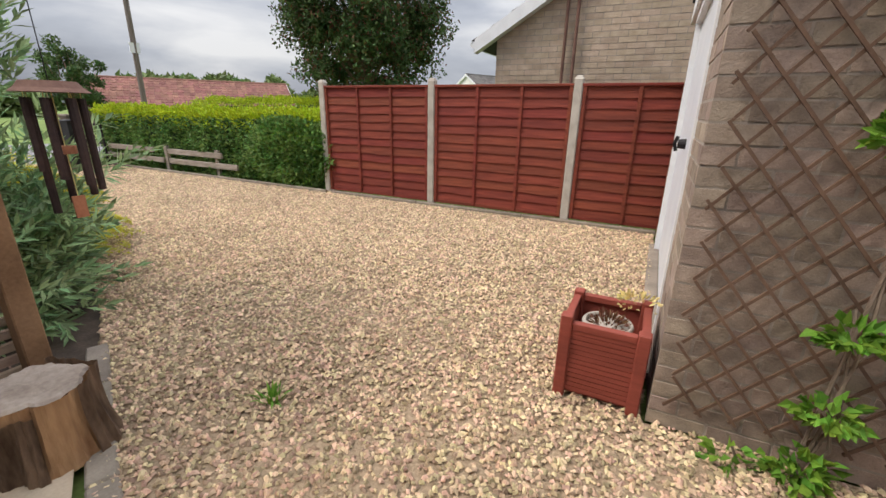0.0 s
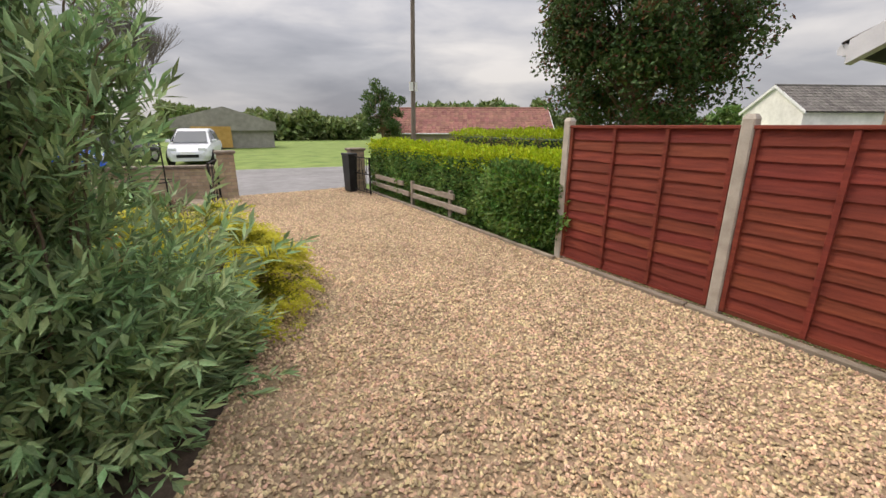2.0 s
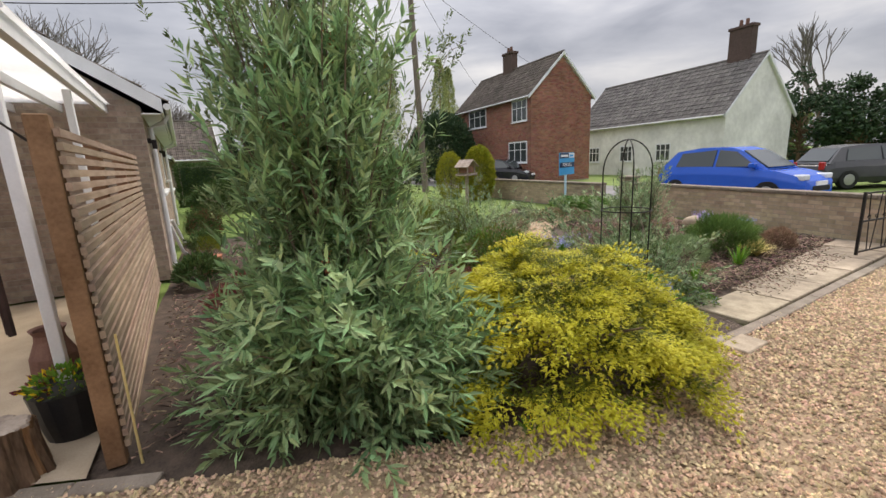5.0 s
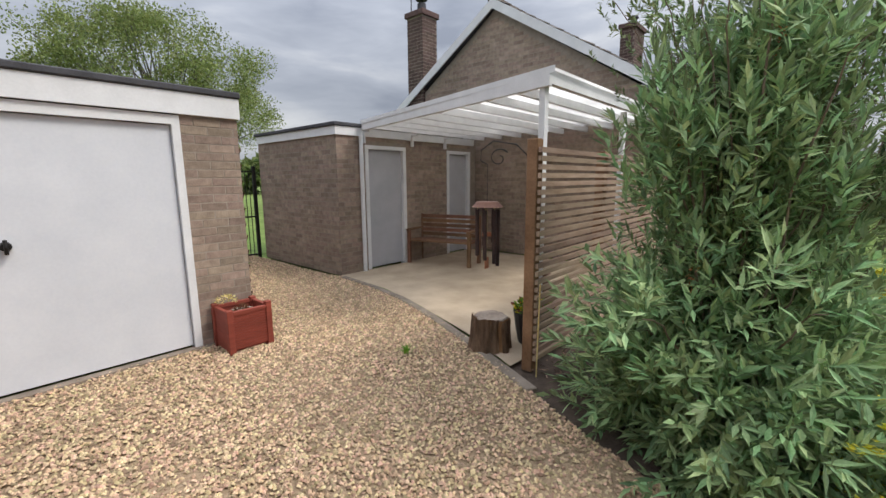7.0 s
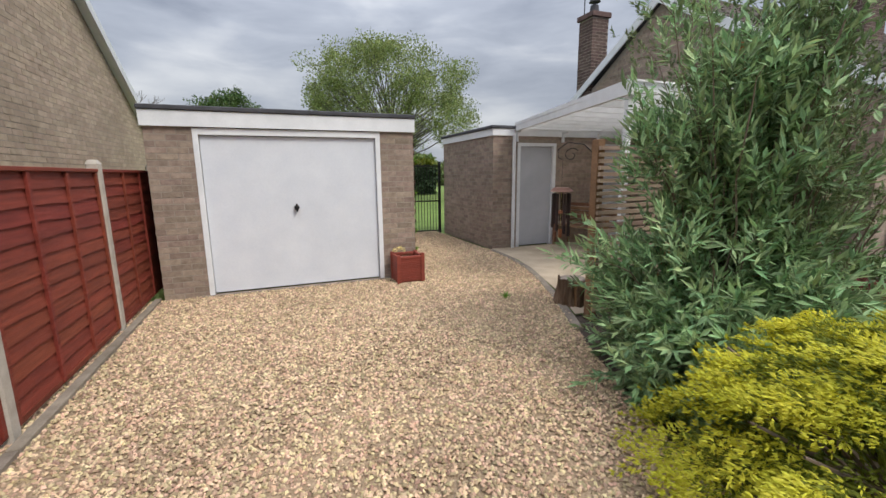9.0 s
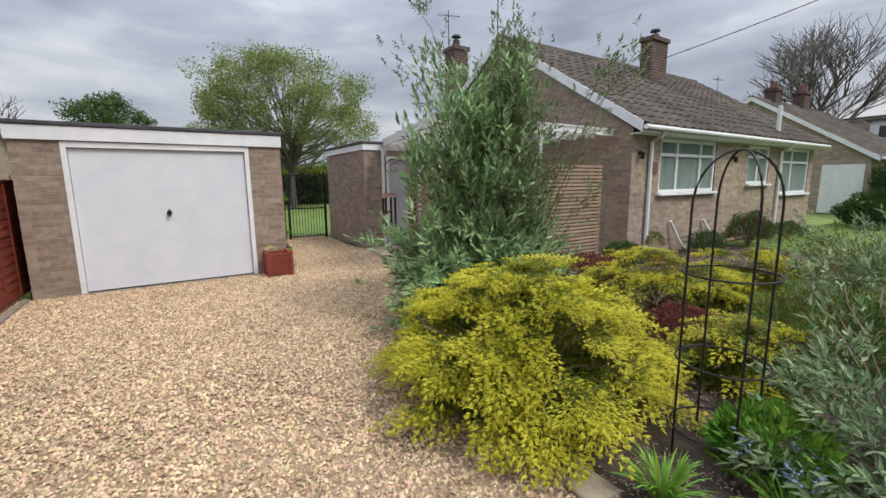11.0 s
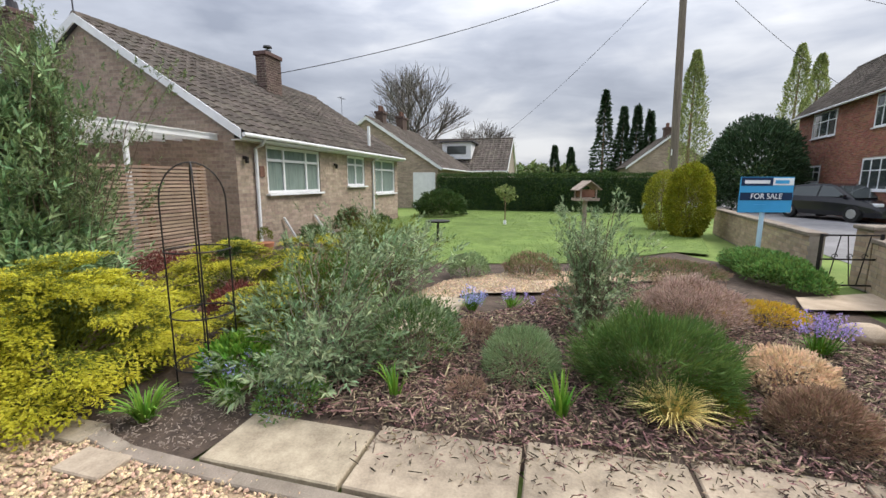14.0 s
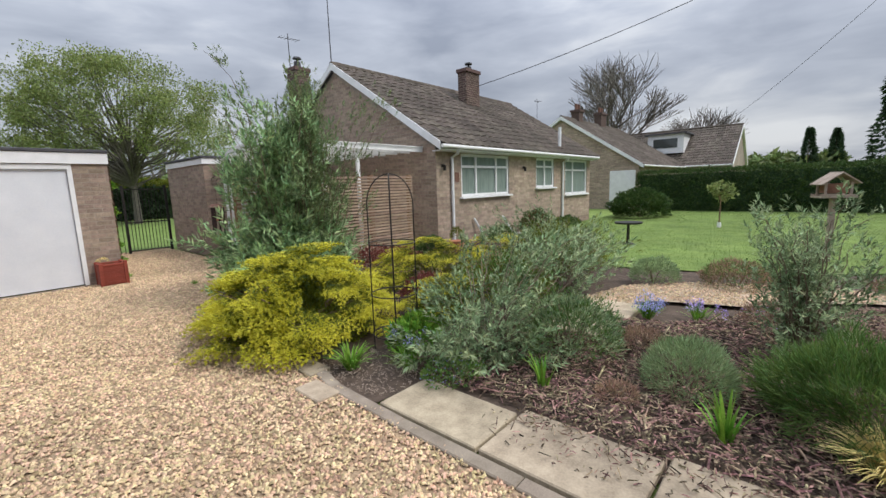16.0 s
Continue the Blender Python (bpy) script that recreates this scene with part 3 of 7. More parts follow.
def chips(name, poly, n, size, material, label, seed=5, z=0.03):
    """Splinters of bark strewn over the bed, each a thin tilted sliver with four sides."""
    rr = np.random.default_rng(seed)
    xs, ys = [p[0] for p in poly], [p[1] for p in poly]
    x, y = rr.uniform(min(xs), max(xs), n), rr.uniform(min(ys), max(ys), n)
    k = inside(x, y, poly)
    n = int(k.sum())
    p = np.stack([x[k], y[k], z + rr.uniform(-0.014, 0.022, n)], 1)
    a = rr.uniform(0, 6.283, n)
    d = unit(np.stack([np.cos(a), np.sin(a), rr.normal(size=n) * 0.3], 1))
    w = unit(np.stack([-np.sin(a), np.cos(a), rr.normal(size=n) * 0.5], 1))
    L = (size * np.minimum(rr.lognormal(-0.35, 0.5, n), 1.9))[:, None]
    b = (size * rr.uniform(0.07, 0.22, n))[:, None]
    up = np.cross(d, w) * 0.004
    v = np.stack([p - d * L * 0.5 - w * b * 0.35, p + d * L * 0.5 - w * b * 0.2, p + d * L * 0.42 + w * b * 0.5, p - d * L * 0.46 + w * b * 0.5, p + up * 1.5 - d * L * 0.1, p + up * 1.5 + d * L * 0.22], 1).reshape(-1, 3)
    i = np.arange(n)[:, None] * 6
    f = np.concatenate([i + q for q in ([0, 1, 5], [0, 5, 4], [1, 2, 5], [2, 3, 4], [2, 4, 5], [3, 0, 4])], 1).reshape(-1, 3)
    return tagged(leafy(name, mesh_np(name, v, f), material), label, "mulch", kind="stuff")


chips("bark_chips", [(0.42, -7.2), (2.6, -6.9), (2.8, -8.4), (3.8, -9.2), (4.9, -10.4), (3.6, -12.2), (0.62, -11.9), (0.5, -9.2)], 48000, 0.082, M["mulch"], "reddish brown bark chips over the bed")
chips("fallen_chips", [(0.0, -7.9), (0.5, -7.9), (0.52, -10.6), (0.1, -10.6)], 520, 0.045, M["mulch"], "stray bark chips on the paving slabs", 8, 0.036)
chips("edge_chips", [(0.24, -8.1), (0.46, -8.0), (0.64, -11.2), (0.42, -11.2)], 1000, 0.05, M["mulch"], "bark chips spilling over the slabs' edge", 18, 0.034)
chips("soil_crumbs", [(-0.15, -6.2), (0.5, -6.3), (0.6, -7.2), (-0.1, -7.15)], 900, 0.028, M["cut"], "small stones and dry crumbs on bare soil", 12, 0.02)
for k, (ax, ay) in enumerate(((2.25, -7.7), (2.95, -7.75))):
    stp = tagged(part("stepping_stone", boxes((ax - 0.3, ax + 0.3, ay - 0.28, ay + 0.28, 0.0, 0.06), bevel=0.01), M["slab"]), "buff square stepping stone in the bed", "paving slab", "stepping stones")
chips("border_chips", [(0.9, -2.6), (5.4, -2.8), (8.6, -3.1), (5.8, -6.2), (2.6, -6.9), (0.5, -7.0), (1.2, -6.0)], 16000, 0.06, M["mulch"], "dark bark chips between the shrubs", 9)


def grass(name, poly, n, h, material, label, seed=11, z=0.0):
    rr = np.random.default_rng(seed)
    xs, ys = [p[0] for p in poly], [p[1] for p in poly]
    x, y = rr.uniform(min(xs), max(xs), n), rr.uniform(min(ys), max(ys), n)
    k = inside(x, y, poly)
    p = np.stack([x[k], y[k], np.full(k.sum(), z)], 1)
    d = np.stack([rr.normal(size=k.sum()) * 0.35, rr.normal(size=k.sum()) * 0.35, np.ones(k.sum())], 1)
    return tagged(leafy(name, leaf_mesh(name, p, d, h, h * 0.12), material), label, "grass", kind="stuff")


grass("grass_blades", LAWN, 52000, 0.042, M["blade"], "short green grass blades of the lawn", z=0.005)

# slabs beside the drive, with a kerb
path = thing("paving_path", label="worn buff concrete slabs beside the gravel", category="path", kind="structure")
for k, (y0, y1, w) in enumerate(((-7.2, -8.05, 0.44), (-8.07, -8.93, 0.51), (-8.95, -9.8, 0.59), (-9.82, -10.6, 0.65), (-10.62, -11.3, 0.68), (-11.32, -11.95, 0.7))):
    part("paving_slab", boxes((-0.12, -0.12 + w + 0.04, y1 + 0.002, y0 - 0.002, -0.03, 0.02 + 0.004 * (k % 2)), bevel=0.008), M["slab"], path)
for x0, x1, y0, y1 in ((-0.2, 0.0, -6.42, -6.13), (-0.4, -0.2, -6.85, -6.52)):
    part("paving_slab", boxes((x0, x1, y0, y1, -0.03, 0.028), bevel=0.008), M["slab"], path)
kerb = thing("kerb_edging", label="low grey concrete edging along the drive", category="kerb", kind="structure")
KL = [(-0.02, -6.1), (-0.17, -6.75), (-0.2, -7.5), (-0.2, -8.4), (-0.2, -9.3), (-0.21, -10.2), (-0.21, -11.1), (-0.21, -12.0)]
KL2 = [(1.9, 1.38), (1.83, 0.5), (1.68, -0.3), (1.42, -1.05), (1.15, -1.72), (0.86, -2.36), (0.68, -2.75)]
for line in (KL, KL2):
    for (ax, ay), (bx, by) in zip(line, line[1:]):
        L = math.hypot(bx - ax, by - ay)
        ob = part("kerb_stone", boxes((0.002, L - 0.002, -0.05, 0.05, -0.04, 0.022), bevel=0.008), M["kerb"], kerb)
        ob.matrix_basis = pose(ax, ay, 0, 0, 0, math.degrees(math.atan2(by - ay, bx - ax)))
for k in range(6):
    ob = part("gravel_board", boxes((-3.47, -3.41, -4.75 - 1.15 * (k + 1) + 0.006, -4.75 - 1.15 * k, -0.02, 0.05), bevel=0.006), M["kerb"], kerb)
for k in range(3):
    part("gravel_board", boxes((-3.5, -3.43, -4.65 + 1.55 * k, -3.11 + 1.55 * k, -0.02, 0.045), bevel=0.006), M["kerb"], kerb)

# ---- garage ----
GX0, GX1, GD = -3.4, -0.13, 5.2
garage = thing("garage", label="flat-roofed brick garage with a white up-and-over door", category="garage")
wall = part("wall", prism([(-2.9, 0), (GX0, 0), (GX0, GD), (GX1, GD), (GX1, 0), (-0.615, 0), (-0.615, 0.2), (GX1 - 0.2, 0.2), (GX1 - 0.2, GD - 0.2), (GX0 + 0.2, GD - 0.2), (GX0 + 0.2, 0.2), (-2.9, 0.2)], 0, 2.12), M["mortar"], garage)
part("fascia", boxes((GX0 - 0.02, GX1 + 0.018, -0.04, 0.0, 2.11, 2.29), (GX1 + 0.004, GX1 + 0.018, 0.0, GD, 2.13, 2.29), (GX0 - 0.02, GX0, 0.0, GD, 2.13, 2.29)), M["white"], garage)
part("roof", boxes((GX0 - 0.03, GX1 + 0.03, -0.06, GD + 0.05, 2.293, 2.35), bevel=0.01), M["felt"], garage, "dark felt flat roof edge")
gd = part("garage_door", boxes((-2.835, -0.682, 0.03, 0.07, 0.035, 2.015), bevel=0.004), M["door"], garage)
part("door_frame", boxes((-2.9, -2.84, -0.012, 0.09, 0, 2.1), (-0.677, -0.615, -0.012, 0.09, 0, 2.1), (-2.84, -0.677, -0.012, 0.09, 2.022, 2.1)), M["white"], garage)
hb = bmesh.new()
tube(hb, [(-1.77, 0.03, 1.1), (-1.77, -0.02, 1.1)], 0.035, 0.03, 12)
tube(hb, [(-1.77, -0.025, 1.15), (-1.77, -0.04, 1.1), (-1.77, -0.025, 1.05)], 0.012, 0.012, 8)
part("door_handle", hb, M["iron"], gd, "small black turning handle")
part("threshold", boxes((-3.0, -0.5, -0.06, 0.03, -0.02, 0.02)), M["kerb"], garage)

# trellis on the garage's side wall
tr = thing("trellis", (GX1 + 0.012, 0, 0), label="brown diamond lattice trellis fixed to the garage wall", category="trellis")
for sgn, dep in ((1, 0.012), (-1, 0.024)):
    for k in range(-18, 33):
        # each lath clipped to the panel
        a = k * 0.118
        ends = []
        for t in np.linspace(-3, 4, 141):
            yy, zz = a + t * 0.64 * sgn, 1.2 + t * 0.77
            if 0.04 <= yy <= 2.7 and 0.1 <= zz <= 2.1:
                ends.append((yy, zz))
        if len(ends) > 3:
            bm = bmesh.new()
            (y0, z0), (y1, z1) = ends[0], ends[-1]
            L = math.hypot(y1 - y0, z1 - z0)
            box(bm, -0.004, 0.004, -0.0055, 0.0055, 0, L, pose(dep, y0, z0, math.degrees(math.atan2(-(y1 - y0), z1 - z0))))
            part("lath", bm, M["trellis"], tr)

# ---- red planter box by the garage ----
pl = thing("planter_box", (-0.325, -0.225, 0), label="red painted wooden planter box holding a potted plant", category="planter")
for sx in (-1, 1):
    for sy in (-1, 1):
        part("corner_post", boxes((sx * 0.19 - 0.03, sx * 0.19 + 0.03, sy * 0.185 - 0.03, sy * 0.185 + 0.03, 0, 0.47 if (sx, sy) != (1, -1) else 0.49), bevel=0.006), M["planter"], pl)
for k in range(13):
    z = 0.045 + k * 0.0285
    part("front_slat", boxes((-0.16, 0.16, -0.2, -0.185, z, z + 0.024)), M["planter"], pl)
    part("side_slat", boxes((0.19, 0.205, -0.155, 0.155, z, z + 0.024)), M["planter"], pl)
part("panel", boxes((-0.205, -0.19, -0.155, 0.155, 0.02, 0.43), (-0.16, 0.16, 0.185, 0.2, 0.02, 0.43), (-0.185, 0.185, -0.18, 0.18, 0.02, 0.04), (-0.16, 0.16, -0.183, -0.17, 0.03, 0.43), (0.175, 0.188, -0.155, 0.155, 0.03, 0.43)), M["planter"], pl)
part("top_rail", boxes((-0.16, 0.16, -0.21, -0.17, 0.41, 0.45), (0.17, 0.21, -0.155, 0.155, 0.41, 0.45), (-0.21, -0.17, -0.155, 0.155, 0.41, 0.45), (-0.16, 0.16, 0.17, 0.21, 0.41, 0.45), bevel=0.004), M["planter"], pl)
pl.scale = (0.92, 0.88, 0.87)
pot = thing("flower_pot", (-0.325, -0.225, 0.036), label="cream plastic pot with dried plant inside the planter", category="pot")
bm = bmesh.new()
tube(bm, [(0, 0, 0), (0, 0, 0.33)], 0.09, 0.12, 20)
part("pot", bm, M["post"], pot)
pot.scale = (0.86, 0.86, 0.86)
bm = bmesh.new()
for k in range(24):
    a0, a1 = k * math.pi / 12, (k + 1) * math.pi / 12
    tube(bm, [(0.125 * math.cos(a0), 0.125 * math.sin(a0), 0.345), (0.125 * math.cos(a1), 0.125 * math.sin(a1), 0.345)], 0.013, 0.013, 6, False)
part("rim", bm, M["post"], pot)
p, d = blob(150, (0.09, 0.09, 0.06), 0.2, 0.6, 2, 0, 4)
p[:, 2] += 0.33
leafy("dried_plant", leaf_mesh("dried_plant", p, d + [0, 0, 0.3], 0.045, 0.014), M["bronze"], pot)
p, d = blob(60, (0.09, 0.11, 0.07), 0.3, 0.6, 2, 0, 14)
leafy("pale_bloom", leaf_mesh("pale_bloom", p + [-0.1, 0.13, 0.44], d, 0.035, 0.024), M["straw"], pot, "pale yellow dried flower heads")

# ---- fence ----
POSTS = [-4.80, -2.92, -1.04, 0.84, 2.72]
fence = thing("garden_fence", (-3.57, 0, 0), 0, "red-brown waney lap fence with grey concrete posts", "fence")
for k, y in enumerate(POSTS):
    bm = boxes((-0.05, 0.05, y - 0.05, y + 0.05, -0.02, 1.65))
    bmesh.ops.bevel(bm, geom=[e for e in bm.edges if e.calc_length() > 1], offset=0.012, segments=1, affect="EDGES")
    t0 = [bm.verts.new((sx * 0.05, y + sy * 0.05, 1.65)) for sx, sy in ((-1, -1), (1, -1), (1, 1), (-1, 1))]
    t1 = [bm.verts.new((sx * 0.03, y + sy * 0.03, 1.69)) for sx, sy in ((-1, -1), (1, -1), (1, 1), (-1, 1))]
    bm.faces.new(t1)
    for i in range(4):
        bm.faces.new((t0[i], t0[(i + 1) % 4], t1[(i + 1) % 4], t1[i]))
    part("post", bm, M["post"], fence, "grey concrete slotted post")


def fence_panel(y0, y1, seed):
    rr = random.Random(seed)
    w = y1 - y0
    ob = part("panel", boxes((-0.02, 0.046, 0, w, 1.575, 1.605), bevel=0.004), M["fence"], fence, "red-brown waney lap panel")
    ob.location = (0, y0, 0)
    part("bottom_rail", boxes((-0.01, 0.03, 0, w, 0.05, 0.09)), M["fence"], ob)
    nb = 13
    for k in range(nb):
        z = 0.08 + k * 0.1145
        bm = bmesh.new()
        n = 14
        lo, hi = [], []
        for i in range(n + 1):
            y = w * i / n
            s = 0.018 * noise.noise(Vector((y * 2.2, k * 3.1 + seed, 0))) + 0.006 * noise.noise(Vector((y * 7, k * 1.7, seed)))
            lo.append((bm.verts.new((0.012, y, z + s)), bm.verts.new((0.024, y, z + s))))
            hi.append((bm.verts.new((0.0, y, z + 0.13)), bm.verts.new((0.007, y, z + 0.13))))
        for i in range(n):
            bm.faces.new((lo[i][1], lo[i + 1][1], hi[i + 1][1], hi[i][1]))
            bm.faces.new((lo[i][0], lo[i + 1][0], lo[i + 1][1], lo[i][1]))
            bm.faces.new((lo[i + 1][0], lo[i][0], hi[i][0], hi[i + 1][0]))
        part("lap_board", bm, M["fence"], ob)
    for y in (0.03, w * 0.34, w * 0.66, w - 0.03):
        part("batten", boxes((0.016, 0.04, y - 0.02, y + 0.02, 0.06, 1.575), bevel=0.003), M["fence"], ob)


for k, (a, b) in enumerate(zip(POSTS, POSTS[1:])):
    fence_panel(a + 0.045, b - 0.045, k + 1)

# ---- outbuilding, canopy and screen ----
SX0, SY0, SY1 = 1.96, 1.47, 4.1
store = thing("brick_store", label="flat-roofed brick outbuilding joined to the bungalow", category="outbuilding")
swall = part("wall", boxes((SX0, 2.5, SY0, SY0 + 0.15, 0, 2.27), (3.42, 4.55, SY0, SY0 + 0.15, 0, 2.27), (2.5, 3.42, SY0, SY0 + 0.15, 2.11, 2.27), (5.3, 5.5, SY0, SY0 + 0.15, 0, 2.27), (4.55, 5.3, SY0, SY0 + 0.15, 2.11, 2.27), (SX0, SX0 + 0.15, SY0 + 0.15, SY1, 0, 2.27), (SX0 + 0.15, 5.5, SY1 - 0.15, SY1, 0, 2.27)), M["mortar"], store)
part("fascia", boxes((SX0 - 0.03, 5.4, SY0 - 0.035, SY0, 2.24, 2.37), (SX0 - 0.03, SX0, SY0, SY1, 2.24, 2.37)), M["white"], store)
part("roof", boxes((SX0 - 0.06, 5.4, SY0 - 0.06, SY1 + 0.04, 2.373, 2.43), bevel=0.01), M["felt"], store, "dark felt flat roof")
for x0, x1 in ((2.5, 3.42), (4.55, 5.3)):
    dd = part("door", boxes((x0 + 0.07, x1 - 0.07, SY0 + 0.05, SY0 + 0.09, 0.03, 2.05), bevel=0.003), M["greydoor"], store, "plain grey painted door")
    part("frame", boxes((x0, x0 + 0.07, SY0 - 0.015, SY0 + 0.1, 0, 2.11), (x1 - 0.07, x1, SY0 - 0.015, SY0 + 0.1, 0, 2.11), (x0 + 0.07, x1 - 0.07, SY0 - 0.015, SY0 + 0.1, 2.05, 2.11)), M["white"], dd)
bm = bmesh.new()
tube(bm, [(2.4, SY0 - 0.05, 0.02), (2.4, SY0 - 0.05, 2.24)], 0.035, 0.035, 10)
part("downpipe", bm, M["white"], store, "white plastic downpipe")

canopy = thing("canopy", label="white lean-to canopy with pale roofing sheets", category="canopy")
CZ = 2.33
# its open edge runs aslant, like the kerb under it
CA, CB = Vector((1.52, -2.36, 0)), Vector((2.42, 1.42, 0))


def canopy_x(y):
    return CA.x + (CB.x - CA.x) * (y - CA.y) / (CB.y - CA.y)


part("front_beam", boxes((CA.x + 0.05, 5.5, -2.36, -2.3, CZ + 0.02, CZ + 0.15)), M["white"], canopy)
part("side_beam", prism([(CA.x, CA.y), (CA.x + 0.05, CA.y), (CB.x + 0.05, CB.y), (CB.x, CB.y)], CZ - 0.0, CZ + 0.13), M["white"], canopy)
part("drip_trim", prism([(CA.x - 0.012, CA.y - 0.05), (CA.x - 0.002, CA.y - 0.05), (CB.x - 0.002, CB.y), (CB.x - 0.012, CB.y)], CZ + 0.1, CZ + 0.155), M["white"], canopy)
for k in range(8):
    y = -1.9 + 0.45 * k
    part("rafter", boxes((canopy_x(y) + 0.06, 5.5, y - 0.02, y + 0.02, CZ + 0.02, CZ + 0.11)), M["white"], canopy)
for k in range(5):
    y0, y1 = -2.4 + 0.765 * k, -1.64 + 0.765 * k
    part("roof_sheet", prism([(canopy_x(y0), y0), (5.5, y0), (5.5, y1), (canopy_x(y1), y1)], CZ + 0.135, CZ + 0.142), M["poly"], canopy)
for x, y in ((1.6, -2.27), (3.62, -2.27)):
    part("post", boxes((x - 0.035, x + 0.035, y - 0.03, y + 0.03, 0.02, CZ + 0.02), bevel=0.005), M["white"], canopy)
for k, x in enumerate((2.46, 3.55, 4.45)):
    part("bracket", boxes((x - 0.015, x + 0.015, 1.39, 1.45, CZ - 0.2, CZ), (x - 0.015, x + 0.015, 1.25, 1.39, CZ - 0.03, CZ)), M["white"], canopy)

screen = thing("slatted_screen", label="brown wooden horizontal slat screen beside the patio", category="screen")
for x in (0.985, 2.3, 3.7, 4.8):
    part("post", boxes((x - 0.045, x + 0.045, -2.59, -2.5, 0, 1.84 if x < 1.2 else 1.8), bevel=0.006), M["slat"], screen)
for k in range(27):
    part("slat", boxes((0.95, 4.85, -2.62, -2.595, 0.1 + k * 0.063, 0.138 + k * 0.063)), M["slat_l"], screen)

# ---- bungalow ----
HX0, HX1, HY0, HY1, EZ = 5.56, 14.75, -2.72, 4.75, 2.5
RY, RZ, EY, WT = 1.03, 5.02, -2.98, 2.46
WINS = [("bay", 6.5, 8.75, 1.24, 2.33), ("small", 10.37, 11.63, 1.38, 2.33), ("tall", 12.5, 14.45, 1.08, 2.33)]
house = thing("bungalow", label="buff brick bungalow with a brown tiled gable roof", category="house")
hw = []
xs = [HX0] + [v for w in WINS for v in (w[1], w[2])] + [HX1]
for a, b in zip(xs[::2], xs[1::2]):
    hw.append((a, b, HY0, HY0 + 0.25, 0, WT))
for _, a, b, z0, z1 in WINS:
    hw += [(a, b, HY0, HY0 + 0.25, 0, z0), (a, b, HY0, HY0 + 0.25, z1, WT)]
hw += [(HX0, HX0 + 0.25, HY0 + 0.25, HY1, 0, WT), (HX1 - 0.25, HX1, HY0 + 0.25, HY1, 0, WT), (HX0 + 0.25, HX1 - 0.25, HY1 - 0.25, HY1, 0, WT)]
bm = boxes(*hw)
for x0, x1 in ((HX0, HX0 + 0.25), (HX1 - 0.25, HX1)):
    # gable triangles
    tri = [(x, y, z) for x in (x0, x1) for y, z in ((HY0, WT), (HY1, 2.4), (RY, RZ - 0.12))]
    v = [bm.verts.new(p) for p in tri]
    for q in ((0, 1, 2), (5, 4, 3), (0, 3, 4, 1), (1, 4, 5, 2), (2, 5, 3, 0)):
        bm.faces.new([v[i] for i in q])
hwall = part("wall", bm, M["mortar"], house)
bm = bmesh.new()
x0, x1 = HX0 - 0.11, HX1 + 0.12
RX0, RX1 = x0, x1
v = [bm.verts.new(p) for p in ((x0, EY, EZ - 0.02), (x1, EY, EZ - 0.02), (x1, RY, RZ - 0.02), (x0, RY, RZ - 0.02), (x0, 2 * RY - EY, EZ - 0.02), (x1, 2 * RY - EY, EZ - 0.02))]
w = [bm.verts.new(q.co - Vector((0, 0, 0.08))) for q in v]
bm.faces.new((v[0], v[1], v[2], v[3]))
bm.faces.new((v[3], v[2], v[5], v[4]))
bm.faces.new((w[3], w[2], w[1], w[0]))
bm.faces.new((w[4], w[5], w[2], w[3]))
for i, j in ((0, 1), (1, 2), (2, 5), (5, 4), (4, 3), (3, 0)):
    bm.faces.new((v[j], v[i], w[i], w[j]))
roof = part("roof", bm, M["felt"], house, "brown concrete tiled roof")
bm = tube(bmesh.new(), [(0, 0, 0), ((x1 - x0) / 33 * 1.03, 0, 0.006)], 0.1, 0.105, 8, True)
rtile = bpy.data.meshes.new("ridge_tile")
bm.to_mesh(rtile)
bm.free()
rtile.materials.append(M["tile"])
for k in range(33):
    part("ridge_tile", rtile, None, roof).matrix_basis = pose(x0 + (x1 - x0) * k / 33, RY, RZ)
# white verge boards, fascia and gutter
for sy, ye in ((1, EY), (-1, 2 * RY - EY)):
    bm = bmesh.new()
    q = [(x0 - 0.02, ye, EZ - 0.14), (x0 - 0.02, ye, EZ + 0.05), (x0 - 0.02, RY, RZ + 0.05), (x0 - 0.02, RY, RZ - 0.14)]
    va = [bm.verts.new(p) for p in q]
    vb = [bm.verts.new((p[0] + 0.03, p[1], p[2])) for p in q]
    bm.faces.new(va)
    bm.faces.new(vb[::-1])
    for i in range(4):
        bm.faces.new((va[i], vb[i], vb[(i + 1) % 4], va[(i + 1) % 4]))
    bmesh.ops.recalc_face_normals(bm, faces=bm.faces[:])
    part("verge_board", bm, M["white"], house)
part("fascia", boxes((x0, x1, EY, EY + 0.03, 2.36, 2.47)), M["white"], house)
part("soffit", boxes((x0, x1, EY + 0.034, HY0 - 0.002, 2.345, 2.362)), M["white"], house)
bm = bmesh.new()
tube(bm, [(x0, EY - 0.05, 2.45), (x1, EY - 0.05, 2.43)], 0.045, 0.045, 10)
part("gutter", bm, M["white"], house, "white plastic gutter")
for x in (6.1, 12.22):
    bm = bmesh.new()
    tube(bm, [(x, EY - 0.04, 2.42), (x, EY + 0.03, 2.3), (x, HY0 - 0.05, 2.22), (x, HY0 - 0.05, 0.1)], 0.038, 0.038, 10)
    part("downpipe", bm, M["white"], house, "white plastic downpipe")
bm = bmesh.new()
tube(bm, [(12.3, -2.6, 2.6), (12.3, -2.6, 3.45)], 0.055, 0.055, 10)
part("vent_pipe", bm, M["white"], house, "white soil vent pipe")
WY = HY0 + 0.06
